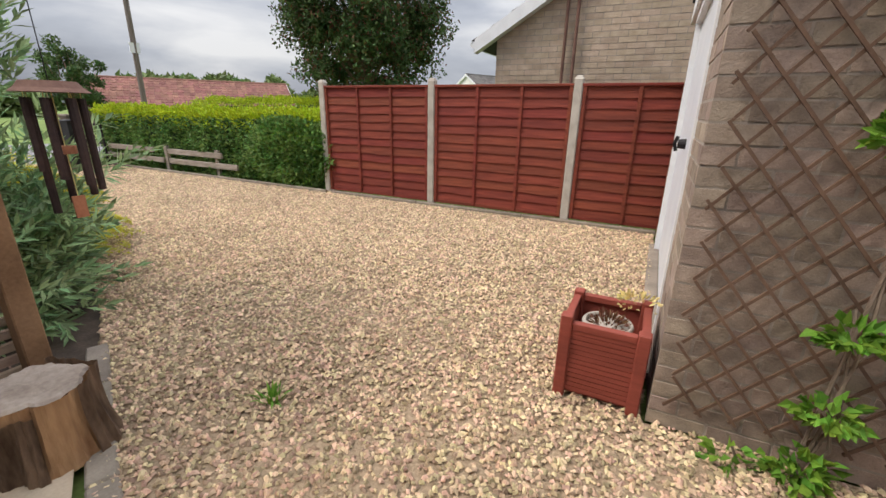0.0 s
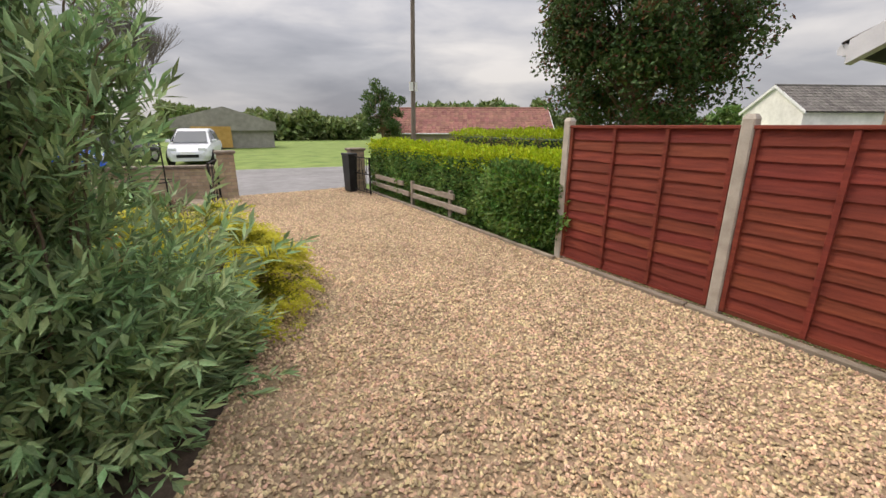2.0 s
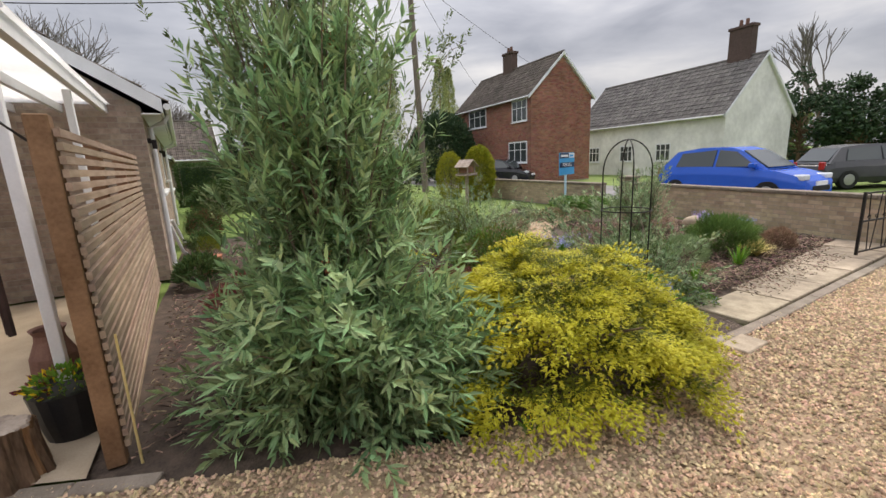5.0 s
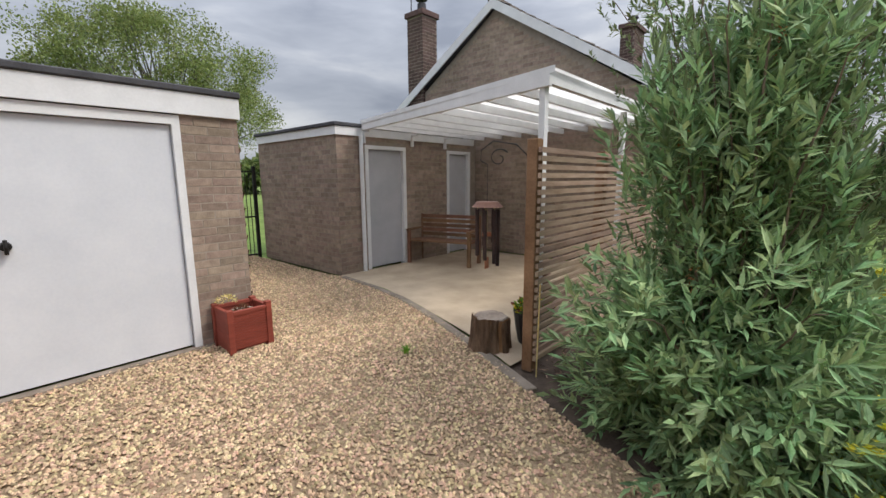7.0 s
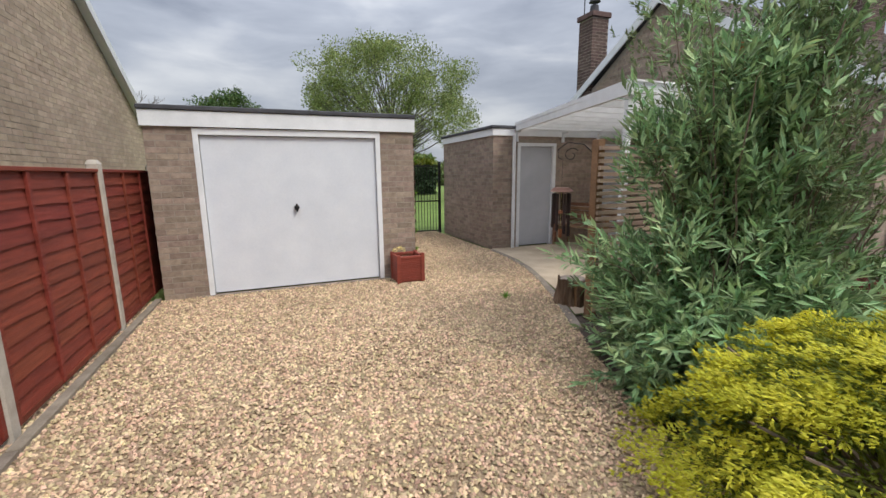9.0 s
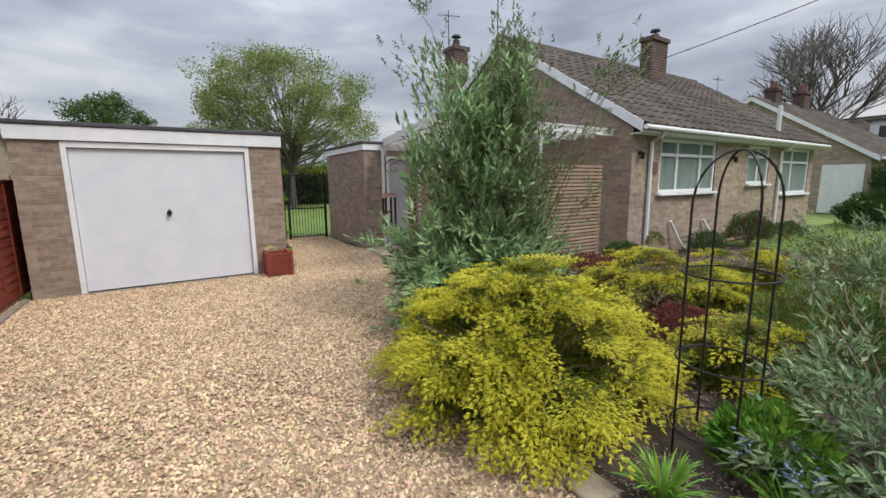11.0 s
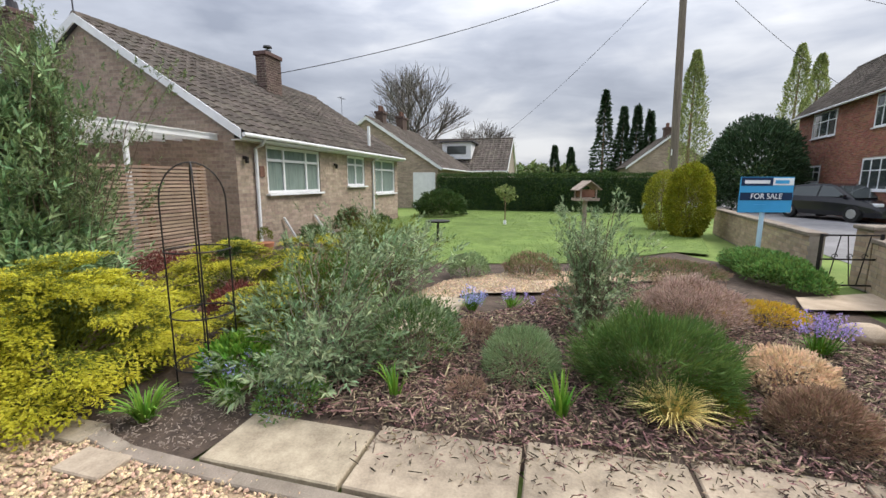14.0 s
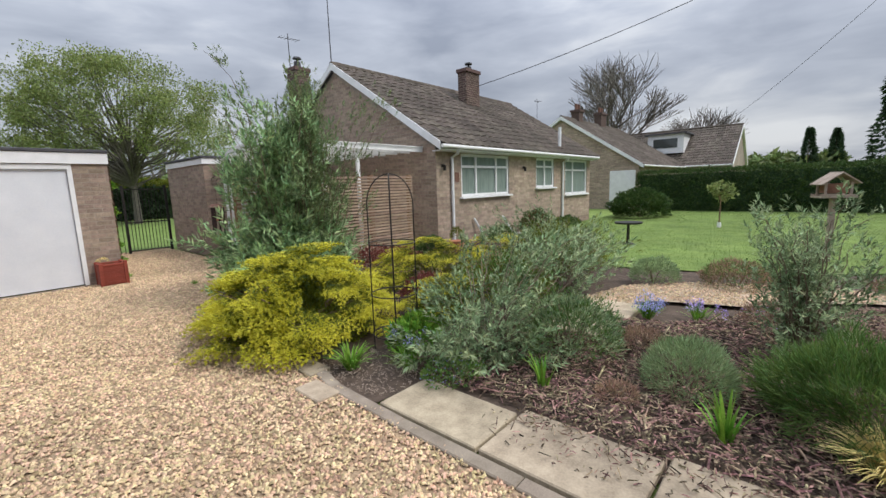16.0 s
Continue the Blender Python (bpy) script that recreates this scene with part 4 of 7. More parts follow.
for nm, a, b, z0, z1 in WINS:
    wn = part("window", boxes((a, a + 0.07, WY - 0.04, WY + 0.06, z0, z1), (b - 0.07, b, WY - 0.04, WY + 0.06, z0, z1), (a + 0.07, b - 0.07, WY - 0.04, WY + 0.06, z0, z0 + 0.07), (a + 0.07, b - 0.07, WY - 0.04, WY + 0.06, z1 - 0.07, z1), bevel=0.004), M["white"], house, "white framed window")
    part("sill", boxes((a - 0.06, b + 0.06, HY0 - 0.1, WY - 0.04, z0 - 0.05, z0 + 0.0), bevel=0.006), M["white"], wn)
    bars = {"bay": [0.3, 0.72], "small": [0.5], "tall": [0.36]}[nm]
    zt = z0 + (z1 - z0) * 0.68
    part("transom", boxes((a + 0.07, b - 0.07, WY - 0.035, WY + 0.05, zt, zt + 0.06)), M["white"], wn)
    for f in bars:
        xm = a + (b - a) * f
        part("mullion", boxes((xm - 0.03, xm + 0.03, WY - 0.036, WY + 0.05, z0 + 0.07, z1 - 0.07)), M["white"], wn)
    part("pane", boxes((a + 0.05, b - 0.05, WY + 0.0, WY + 0.006, z0 + 0.05, z1 - 0.05)), M["curtain"], wn, "glass with pale blinds behind")
plq = part("house_sign", boxes((6.24, 6.4, HY0 - 0.02, HY0 - 0.004, 1.62, 1.86), bevel=0.004), M["oldpot"], house, "small dark house name plaque")
for x in (5.78, 9.55):
    wl = part("wall_lamp", boxes((x - 0.035, x + 0.035, HY0 - 0.05, HY0 - 0.004, 1.98, 2.05), (x - 0.03, x + 0.03, HY0 - 0.11, HY0 - 0.05, 1.9, 2.03), bevel=0.006), M["iron"], house, "small black outdoor wall lamp")
for (cx, cy, zb, zt, wx, wy, cap) in ((5.74, 3.27, 2.4, 5.28, 0.48, 0.5, 0.22), (10.48, 0.0, 4.3, 5.42, 0.76, 0.36, 0.12)):
    ch = part("chimney", boxes((cx - wx / 2, cx + wx / 2, cy - wy / 2, cy + wy / 2, zb, zt)), M["mortar"], house, "brick chimney stack")
    hx, hy = wx / 2, wy / 2
    for org, u, L in (((cx - hx, cy - hy, 0), (1, 0, 0), wx), ((cx - hx, cy + hy, 0), (0, -1, 0), wy), ((cx + hx, cy - hy, 0), (0, 1, 0), wy)):
        bricks(ch, org, u, L, zb, zt, M["brick"], jm=M["chimbrick"])
    part("cap_course", boxes((cx - hx - 0.05, cx + hx + 0.05, cy - hy - 0.05, cy + hy + 0.05, zt, zt + 0.12), bevel=0.01), M["chimbrick"], ch)
    bm = bmesh.new()
    tube(bm, [(cx, cy, zt + 0.1), (cx, cy, zt + 0.12 + cap)], 0.12, 0.1, 12)
    tube(bm, [(cx, cy, zt + 0.2 + cap), (cx, cy, zt + 0.25 + cap)], 0.14, 0.12, 12)
    tube(bm, [(cx, cy, zt + 0.1 + cap), (cx, cy, zt + 0.22 + cap)], 0.03, 0.03, 6)
    part("chimney_pot", bm, M["felt"], ch)

# ---- street wall, piers and hedge ----
WA, WB = Vector((-0.25, -12.05, 0)), Vector((5.38, -13.55, 0))
WC, WD = Vector((6.0, -13.1, 0)), Vector((12.5, -13.9, 0))
for a, b in ((WA, WB), (WC, WD)):
    L = (b - a).length
    rz = math.degrees(math.atan2(b.y - a.y, b.x - a.x))
    fw = thing("garden_wall", a, rz, "low buff brick front garden wall with coping", "wall", "front walls", "structure")
    body = part("wall", boxes((0, L, -0.1, 0.1, -0.03, 0.68)), M["mortar"], fw)
    bricks(body, (L, 0.1, 0), (-1, 0, 0), L, 0.0, 0.68, M["brick"], jm=M["brick_l"])
    n = int(L / 0.45)
    for k in range(n):
        part("coping_brick", boxes((k * L / n + 0.004, (k + 1) * L / n - 0.004, -0.13, 0.13, 0.68, 0.74), bevel=0.008), M["kerb"], fw)
for x, y, h in ((-0.32, -11.95, 1.0), (-3.3, -11.75, 1.0), (5.55, -13.6, 0.85)):
    pr = thing("gate_pier", (x, y, 0), 0, "square brick gate pier with a flat cap", "pier", "gate piers")
    body = part("shaft", boxes((-0.17, 0.17, -0.17, 0.17, -0.03, h)), M["mortar"], pr)
    for org, u in (((-0.17, -0.17, 0), (1, 0, 0)), ((0.17, -0.17, 0), (0, 1, 0)), ((0.17, 0.17, 0), (-1, 0, 0)), ((-0.17, 0.17, 0), (0, -1, 0))):
        bricks(body, org, u, 0.34, 0, h, M["brick"], jm=M["brick_l"])
    part("cap", boxes((-0.21, 0.21, -0.21, 0.21, h, h + 0.06), bevel=0.012), M["kerb"], pr)


def hedge_run(name, x0, x1, y0, y1, h, n, side, topm, label, leaf=0.055, lump=0.07, topn=0.35, base=0.02, rz=0.0, loc=(0, 0, 0)):
    """A clipped hedge: leaves over the faces of a box with a wavy skin, new growth on top, a dark box inside painting
    its shade.
    """
    ob = thing(name, loc, rz, label, "hedge")
    rr = np.random.default_rng(int(n) + 5)
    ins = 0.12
    # added dark box: its colour is the shade seen between the leaves
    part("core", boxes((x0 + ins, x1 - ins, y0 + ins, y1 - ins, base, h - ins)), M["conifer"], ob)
    w, l = x1 - x0, y1 - y0
    areas = np.array([l * h, l * h, w * h, w * h, w * l])
    face = rr.choice(5, size=n, p=areas / areas.sum())
    a, b, c = rr.random(n), rr.random(n), rr.normal(0, 0.035, n)
    p, d = np.zeros((n, 3)), np.zeros((n, 3))
    for k in range(5):
        s = face == k
        if k < 2:
            p[s] = np.stack([np.full(s.sum(), (x0, x1)[k]), y0 + a[s] * l, base + b[s] * (h - base)], 1)
            d[s] = ((-1, 0, 0.1), (1, 0, 0.1))[k]
        elif k < 4:
            p[s] = np.stack([x0 + a[s] * w, np.full(s.sum(), (y0, y1)[k - 2]), base + b[s] * (h - base)], 1)
            d[s] = ((0, -1, 0.1), (0, 1, 0.1))[k - 2]
        else:
            p[s] = np.stack([x0 + a[s] * w, y0 + b[s] * l, np.full(s.sum(), h)], 1)
            d[s] = (0, 0, 1)
    wav = np.array([noise.noise(Vector(q) * 1.6) + 0.6 * noise.noise(Vector(q) * 5.0) for q in p])
    p += d * (lump * wav + c)[:, None]
    way = d * 0.7 + rr.normal(size=p.shape) * 0.7
    top = (face == 4) | (p[:, 2] > h - 0.08 - 0.3 * rr.random(n) ** 2)
    leafy("foliage", leaf_mesh("foliage", p[~top], way[~top], leaf, leaf * 0.6), M[side], ob)
    leafy("new_growth", leaf_mesh("new_growth", p[top], way[top] + [0, 0, 0.5], leaf, leaf * 0.5), M[topm], ob)
    return ob


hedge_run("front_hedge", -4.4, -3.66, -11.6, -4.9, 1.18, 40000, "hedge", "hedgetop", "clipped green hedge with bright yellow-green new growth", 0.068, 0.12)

# ---- garden plants ----


def branchy(name, loc, arms, leaf_n, leaf, material, label, seed, r=0.02, spread=0.16, droop=0.0, extra=None, kind_leaf="foliage"):
    """A shrub grown from long arching stems: arms are (reach, height, turn, bend); leaves stand round the stems."""
    ob = thing(name, loc, 0, label, "shrub")
    rr = random.Random(seed)
    bm = bmesh.new()
    pts = []
    for reach, height, turn, bend in arms:
        a = radians(turn)
        q = []
        for i in range(9):
            s = i / 8
            x = reach * (s ** 0.8)
            z = height * math.sin(min(1.0, s * (1 - bend) + 0.0001) * math.pi / 2 * 1.02) * (1 if bend < 0.05 else 1 - bend * s * s * 0.6)
            q.append(Vector((math.cos(a) * x + rr.uniform(-0.03, 0.03), math.sin(a) * x + rr.uniform(-0.03, 0.03), z)))
        tube(bm, q, r, r * 0.25, 5, False)
        pts += [(p0.lerp(p1, t), (p1 - p0).normalized(), (i + t) / 8) for i, (p0, p1) in enumerate(zip(q, q[1:])) for t in (0.0, 0.25, 0.5, 0.75)]
    leafy("branching", bm, M["twig"], ob)
    pp = np.array([p for p, _, s in pts if s > 0.12])
    dd = np.array([d for _, d, s in pts if s > 0.12])
    ss = np.array([s for _, _, s in pts if s > 0.12])
    # side shoots, each ringed by leaves that spread from its axis
    m = 11
    ns = leaf_n // m
    k = RNG.integers(0, len(pp), ns)
    off = RNG.normal(size=(ns, 3)) * spread * (0.55 + 0.75 * (1 - ss[k]))[:, None]
    foot = pp[k] + off
    foot[:, 2] = np.maximum(foot[:, 2], 0.04)
    mid = np.array([0, 0, pp[:, 2].mean() * 0.5])
    axis = unit(unit(foot - mid) * 0.8 + dd[k] * 0.5 + RNG.normal(size=(ns, 3)) * 0.35 + [0, 0, 0.3 - droop])
    t = np.tile(np.linspace(0, 1, m), (ns, 1))[..., None]
    p = (foot[:, None] + axis[:, None] * t * leaf[0] * 1.7).reshape(-1, 3)
    ax = np.repeat(axis, m, 0)
    ring = unit(np.cross(ax, RNG.normal(size=ax.shape)))
    d = ring * (1.1 - 0.75 * t.reshape(-1, 1)) + ax * (0.35 + 0.7 * t.reshape(-1, 1)) + [0, 0, -0.1]
    leafy(kind_leaf, leaf_mesh(kind_leaf, p, d, leaf[0], leaf[1], 0.2, ax + [0, 0, 0.5]), M[material], ob)
    if extra:
        mt, n, sz, nm, zmin = extra
        k = RNG.choice(np.where(pp[:, 2] > zmin)[0], n)
        ctr = np.repeat(pp[k] + RNG.normal(size=(n, 3)) * 0.12, 26, 0)
        off = RNG.normal(size=ctr.shape) * [0.02, 0.02, 0.06]
        leafy(nm, leaf_mesh(nm, ctr + off, RNG.normal(size=ctr.shape) + [0, 0, -0.5], sz[0], sz[1]), M[mt], ob)
    return ob


rs = random.Random(21)
arms = []
for k in range(64):
    arms.append((rs.uniform(0.35, 1.0), rs.uniform(0.25, 1.75), rs.uniform(0, 360), rs.uniform(0.25, 0.75)))
for k in range(46):
    arms.append((rs.uniform(0.1, 0.7), rs.uniform(1.6, 2.75), rs.uniform(0, 360), rs.uniform(0.0, 0.25)))
for k in range(34):
    arms.append((rs.uniform(0.6, 0.95), rs.uniform(0.2, 0.7), rs.uniform(185, 275), rs.uniform(0.45, 0.8)))
branchy("buddleia_bush", (1.02, -3.85, 0), arms, 44000, (0.108, 0.027), "budd", "large grey-green buddleia bush with long narrow leaves", 3, 0.01, 0.17, extra=("orange", 16, (0.03, 0.012), "dead_bloom", 0.95))
# thin upper whips with small dark leaves
arms = []
for k in range(70):
    q = rs.uniform(1.3, 3.35)
    arms.append(((3.75 - q) * 0.42 * rs.uniform(0.35, 1.0), q, rs.uniform(0, 360), rs.uniform(0.02, 0.2)))
arms += [(rs.uniform(0.6, 1.6), rs.uniform(2.8, 3.7), rs.uniform(0, 360), rs.uniform(0.1, 0.25)) for k in range(11)]
branchy("tall_shrub", (1.42, -3.95, 0), arms, 36000, (0.042, 0.015), "tallleaf", "tall cone-shaped shrub with thin arching twigs and small olive leaves", 5, 0.007, 0.13)
arms = [(rs.uniform(0.2, 0.8), rs.uniform(0.2, 0.85), rs.uniform(0, 360), rs.uniform(0.1, 0.6)) for k in range(30)] + [(rs.uniform(0.7, 1.6), rs.uniform(0.85, 1.2), rs.uniform(-70, 50), 0.1) for k in range(14)]
branchy("young_buddleia", (0.95, -7.3, 0), arms, 7600, (0.07, 0.0195), "budd2", "loose silver-green buddleia with arching twigs", 8, 0.007, 0.085)
arms = [(rs.uniform(0.05, 0.55), rs.uniform(0.5, 1.15), rs.uniform(0, 360), rs.uniform(0.0, 0.2)) for k in range(34)] + [(rs.uniform(0.2, 0.7), rs.uniform(1.15, 1.42), rs.uniform(0, 360), 0.05) for k in range(9)]
branchy("upright_shrub", (2.45, -9.45, 0), arms, 8000, (0.052, 0.0145), "budd2", "upright silver-green shrub with small leaves", 9, 0.007, 0.085)


def juniper(loc, rx, ry, h, nspray, label, seed, tilt=0.0):
    """A spreading golden juniper: flat feathery sprays in layers, bright at the tips, green inside and coloured darker
    there for shade.
    """
    ob = thing("golden_juniper", loc, 0, label, "shrub", "golden junipers")
    rr = np.random.default_rng(seed)
    bm = bmesh.new()
    for k in range(14):
        a = rr.uniform(0, 6.28)
        e = Vector((math.cos(a) * rx * 0.8, math.sin(a) * ry * 0.8, h * rr.uniform(0.35, 0.8)))
        tube(bm, [(0, 0, 0), e * 0.5 + Vector((0, 0, 0.08)), e], 0.02, 0.006, 5, False)
    leafy("branching", bm, M["twig"], ob)
    # dark core of needles, its colour standing in for shade inside the bush
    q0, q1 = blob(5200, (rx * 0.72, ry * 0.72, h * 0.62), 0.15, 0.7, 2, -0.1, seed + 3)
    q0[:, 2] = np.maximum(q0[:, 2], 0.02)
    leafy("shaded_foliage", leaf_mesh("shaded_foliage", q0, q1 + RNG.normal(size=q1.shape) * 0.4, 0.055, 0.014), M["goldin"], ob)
    # shelves of foliage stepped down from the middle, with dark gaps under each
    npad = max(14, nspray // 19)
    pa = rr.uniform(0, 6.283, npad)
    ps = np.sqrt(rr.uniform(0.01, 1.0, npad))
    wob = np.array([noise.noise(Vector((math.cos(q) * 1.5, math.sin(q) * 1.5, seed))) for q in pa])
    ext = 0.9 * (1 + 0.2 * wob)
    pz = h * (1 - 0.78 * ps ** 2.4) * rr.uniform(0.8, 1.08, npad)
    k = rr.integers(0, npad, nspray)
    s, layer = ps[k], np.ones(nspray)
    a = pa[k] + rr.normal(size=nspray) * 0.5
    u, w = rr.uniform(-0.2, 0.08, nspray), rr.normal(size=nspray) * 0.1
    ca, sa = np.cos(pa[k]), np.sin(pa[k])
    x = ca * ps[k] * ext[k] * rx + ca * u - sa * w
    y = sa * ps[k] * ext[k] * ry + sa * u + ca * w
    z = np.maximum(pz[k] - 0.25 * np.abs(w) - 0.18 * u * s + rr.normal(size=nspray) * 0.014, 0.04)
    d = unit(np.stack([np.cos(a), np.sin(a), 0.34 - 0.42 * s + 0.1 * rr.normal(size=nspray)], 1))
    # each spray: a feathery plume of fine side twigs set with needles
    m, tw = 100, 10
    t = np.repeat(np.linspace(0.08, 1, tw), m // tw)[None] + rr.uniform(-0.03, 0.03, (nspray, m))
    L = rr.uniform(0.13, 0.32, nspray)[:, None]
    side = unit(np.cross(d, [0, 0, 1.0]))
    sg = np.repeat(np.where(np.arange(tw) % 2, 1.0, -1.0), m // tw)[None]
    q = rr.uniform(0, 1, (nspray, m))
    reach = q * (0.085 * (1.08 - t)) + 0.004
    p = np.stack([x, y, z], 1)[:, None] + d[:, None] * (t * L + reach * 0.8)[..., None] + side[:, None] * (sg * reach)[..., None]
    p[..., 2] += 0.05 * reach - 0.22 * t * t * L + rr.normal(size=(nspray, m)) * 0.006
    way = d[:, None] * 0.9 + side[:, None] * sg[..., None] * 0.6 + rr.normal(size=(nspray, m, 3)) * 0.22
    # needles near the spray's foot take the dark green, as painted shade
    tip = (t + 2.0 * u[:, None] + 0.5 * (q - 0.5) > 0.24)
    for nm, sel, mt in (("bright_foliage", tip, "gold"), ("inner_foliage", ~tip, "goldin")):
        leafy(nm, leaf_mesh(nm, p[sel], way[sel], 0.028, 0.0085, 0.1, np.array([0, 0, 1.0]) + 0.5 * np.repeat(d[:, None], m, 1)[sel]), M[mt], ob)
    return ob


juniper((0.38, -5.32, 0), 0.97, 1.0, 0.86, 1600, "spreading bright golden juniper beside the gravel", 2)
juniper((3.15, -4.75, 0), 1.45, 0.8, 0.62, 700, "low golden juniper in the bed before the bungalow", 6)
juniper((1.75, -6.2, 0), 0.42, 0.4, 0.5, 180, "small golden juniper behind the metal obelisk", 9)
juniper((4.4, -5.1, 0), 1.1, 0.65, 0.58, 420, "golden juniper near the lawn edge", 12)

mound("lavender", (1.38, -8.85, 0), (0.29, 0.29, 0.26), 4200, (0.055, 0.007), "lav", "rounded grey-green lavender cushion on bark mulch", "lavender", 0.08, 0.7, 5, low=-0.3, seed=3)
mound("feathery_bush", (1.35, -9.8, 0), (0.42, 0.5, 0.38), 11000, (0.085, 0.0075), "feather", "dense dark green feathery bush", "shrub", 0.42, 0.5, 6, low=-0.3, seed=5)
mound("brown_heather", (0.95, -10.62, 0), (0.22, 0.26, 0.22), 4200, (0.05, 0.008), "heath", "dry brown heather clump by the slabs", "heather", 0.15, 0.6, 8, low=-0.2, seed=6)
mound("pink_heather", (3.05, -10.5, 0), (0.55, 0.5, 0.34), 7000, (0.05, 0.009), "heathpink", "low dusty pink heather mound", "heather", 0.2, 0.6, 6, low=-0.1, extra=(("heath", 2500, (0.05, 0.008), "brown_foliage"),), seed=7)
mound("golden_heather", (3.3, -11.3, 0), (0.3, 0.42, 0.16), 3200, (0.035, 0.009), "goldheath", "low golden yellow heather mound", "heather", 0.15, 0.5, 5, seed=8)
mound("tan_sedum", (1.6, -10.75, 0), (0.27, 0.28, 0.22), 2800, (0.04, 0.016), "tanleaf", "tan dry-looking flower heads on a low plant", "sedum", 0.2, 0.5, 6, seed=9)
mound("dwarf_shrub", (1.08, -10.12, 0), (0.17, 0.17, 0.14), 900, (0.035, 0.008), "goldin", "small olive and gold dwarf shrub", "shrub", 0.2, 0.5, 4, seed=10)
mound("edge_shrub", (4.75, -7.75, 0), (0.33, 0.33, 0.25), 2600, (0.05, 0.012), "lav", "rounded silvery shrub by the lawn edge", "shrub", 0.15, 0.5, 4, low=-0.2, seed=11)
mound("edge_heather", (4.95, -8.75, 0), (0.36, 0.42, 0.26), 3200, (0.05, 0.009), "heath", "brownish heather by the sandy path", "heather", 0.2, 0.5, 5, low=-0.2, extra=(("feather", 1500, (0.05, 0.009), "green_foliage"),), seed=12)
mound("low_heather", (5.6, -10.9, 0), (0.7, 0.8, 0.16), 4500, (0.06, 0.01), "heath", "spreading brown and green ground heather", "heather", 0.2, 0.4, 5, extra=(("feather", 3000, (0.05, 0.01), "green_foliage"),), seed=13)
mound("ivy_groundcover", (5.9, -12.45, 0), (1.35, 0.5, 0.26), 9000, (0.06, 0.032), "hedge", "mid green ground cover in front of the wall", "ground cover", 0.2, 0.5, 6, extra=(("feather", 3500, (0.055, 0.03), "light_foliage"),), seed=14)
mound("red_shrub", (2.2, -5.55, 0), (0.4, 0.32, 0.22), 3200, (0.045, 0.016), "redleaf", "low dark red leaved barberry in the bed", "shrub", 0.25, 0.4, 6, seed=15)
mound("red_shrub", (3.0, -3.6, 0), (0.9, 0.5, 0.32), 4800, (0.045, 0.016), "redleaf", "low dark red barberry before the slat screen", "shrub", 0.25, 0.4, 6, seed=16)
mound("green_shrub", (4.9, -3.1, 0), (0.4, 0.32, 0.28), 2400, (0.06, 0.025), "bay", "small dark evergreen shrub by the house wall", "shrub", 0.2, 0.4, 5, seed=17)
mound("mixed_shrub", (2.6, -6.5, 0), (0.75, 0.55, 0.42), 5500, (0.055, 0.015), "hedge", "tangled silver-green and olive shrub", "shrub", 0.35, 0.5, 14, extra=(("goldin", 4000, (0.05, 0.012), "olive_foliage"), ("heath", 2500, (0.05, 0.01), "brown_foliage")), seed=18)
mound("mixed_shrub", (4.1, -6.5, 0), (0.9, 0.6, 0.58), 6500, (0.06, 0.014), "goldin", "loose olive green and yellowish shrub", "shrub", 0.4, 0.5, 14, extra=(("budd2", 3500, (0.06, 0.015), "silver_foliage"),), seed=19)
mound("mixed_shrub", (1.5, -7.9, 0), (0.45, 0.4, 0.36), 3600, (0.05, 0.012), "budd2", "thin brown-green twiggy shrub", "shrub", 0.35, 0.6, 12, extra=(("feather", 2200, (0.05, 0.01), "green_foliage"),), seed=20)
arms = [(rs.uniform(0.4, 1.0), rs.uniform(0.5, 1.15), rs.uniform(0, 360), rs.uniform(0.05, 0.4)) for k in range(22)]
branchy("arching_shrub", (3.4, -6.9, 0), arms, 6000, (0.058, 0.015), "budd2", "loose arching silver-green shrub in the bed", 14, 0.008, 0.16)
arms = [(rs.uniform(0.4, 1.0), rs.uniform(0.4, 0.9), rs.uniform(0, 360), rs.uniform(0.05, 0.4)) for k in range(22)]
branchy("arching_shrub", (5.2, -6.2, 0), arms, 5500, (0.058, 0.015), "goldin", "loose arching olive shrub by the lawn", 15, 0.008, 0.16)
mound("small_heather", (2.0, -8.35, 0), (0.2, 0.2, 0.13), 1100, (0.04, 0.008), "heath", "small brown heather in the mulch", "heather", 0.2, 0.5, 4, seed=51)
mound("small_heather", (3.3, -9.2, 0), (0.26, 0.26, 0.18), 1500, (0.04, 0.008), "heath", "small dark heather behind the bluebells", "heather", 0.2, 0.5, 4, seed=52, extra=(("purple", 120, (0.015, 0.01), "bloom"),))
mound("leafy_perennial", (0.75, -6.75, 0), (0.28, 0.25, 0.24), 1500, (0.06, 0.028), "fresh", "fresh green leafy perennial under the obelisk", "perennial", 0.25, 0.5, 6, seed=21)
mound("wall_shrub", (9.2, -3.35, 0), (0.6, 0.35, 0.5), 3000, (0.06, 0.022), "bay", "rose bush against the bungalow wall", "shrub", 0.4, 0.5, 12, extra=(("bronze", 1200, (0.05, 0.02), "red_foliage"),), seed=22)
mound("wall_shrub", (7.4, -3.3, 0), (0.4, 0.3, 0.3), 1800, (0.06, 0.02), "bay", "low green shrub under the bungalow window", "shrub", 0.4, 0.5, 8, seed=23)
mound("wall_shrub", (11.2, -3.4, 0), (0.6, 0.35, 0.28), 2000, (0.06, 0.02), "bay", "low green shrub along the bungalow wall", "shrub", 0.4, 0.5, 8, seed=24)
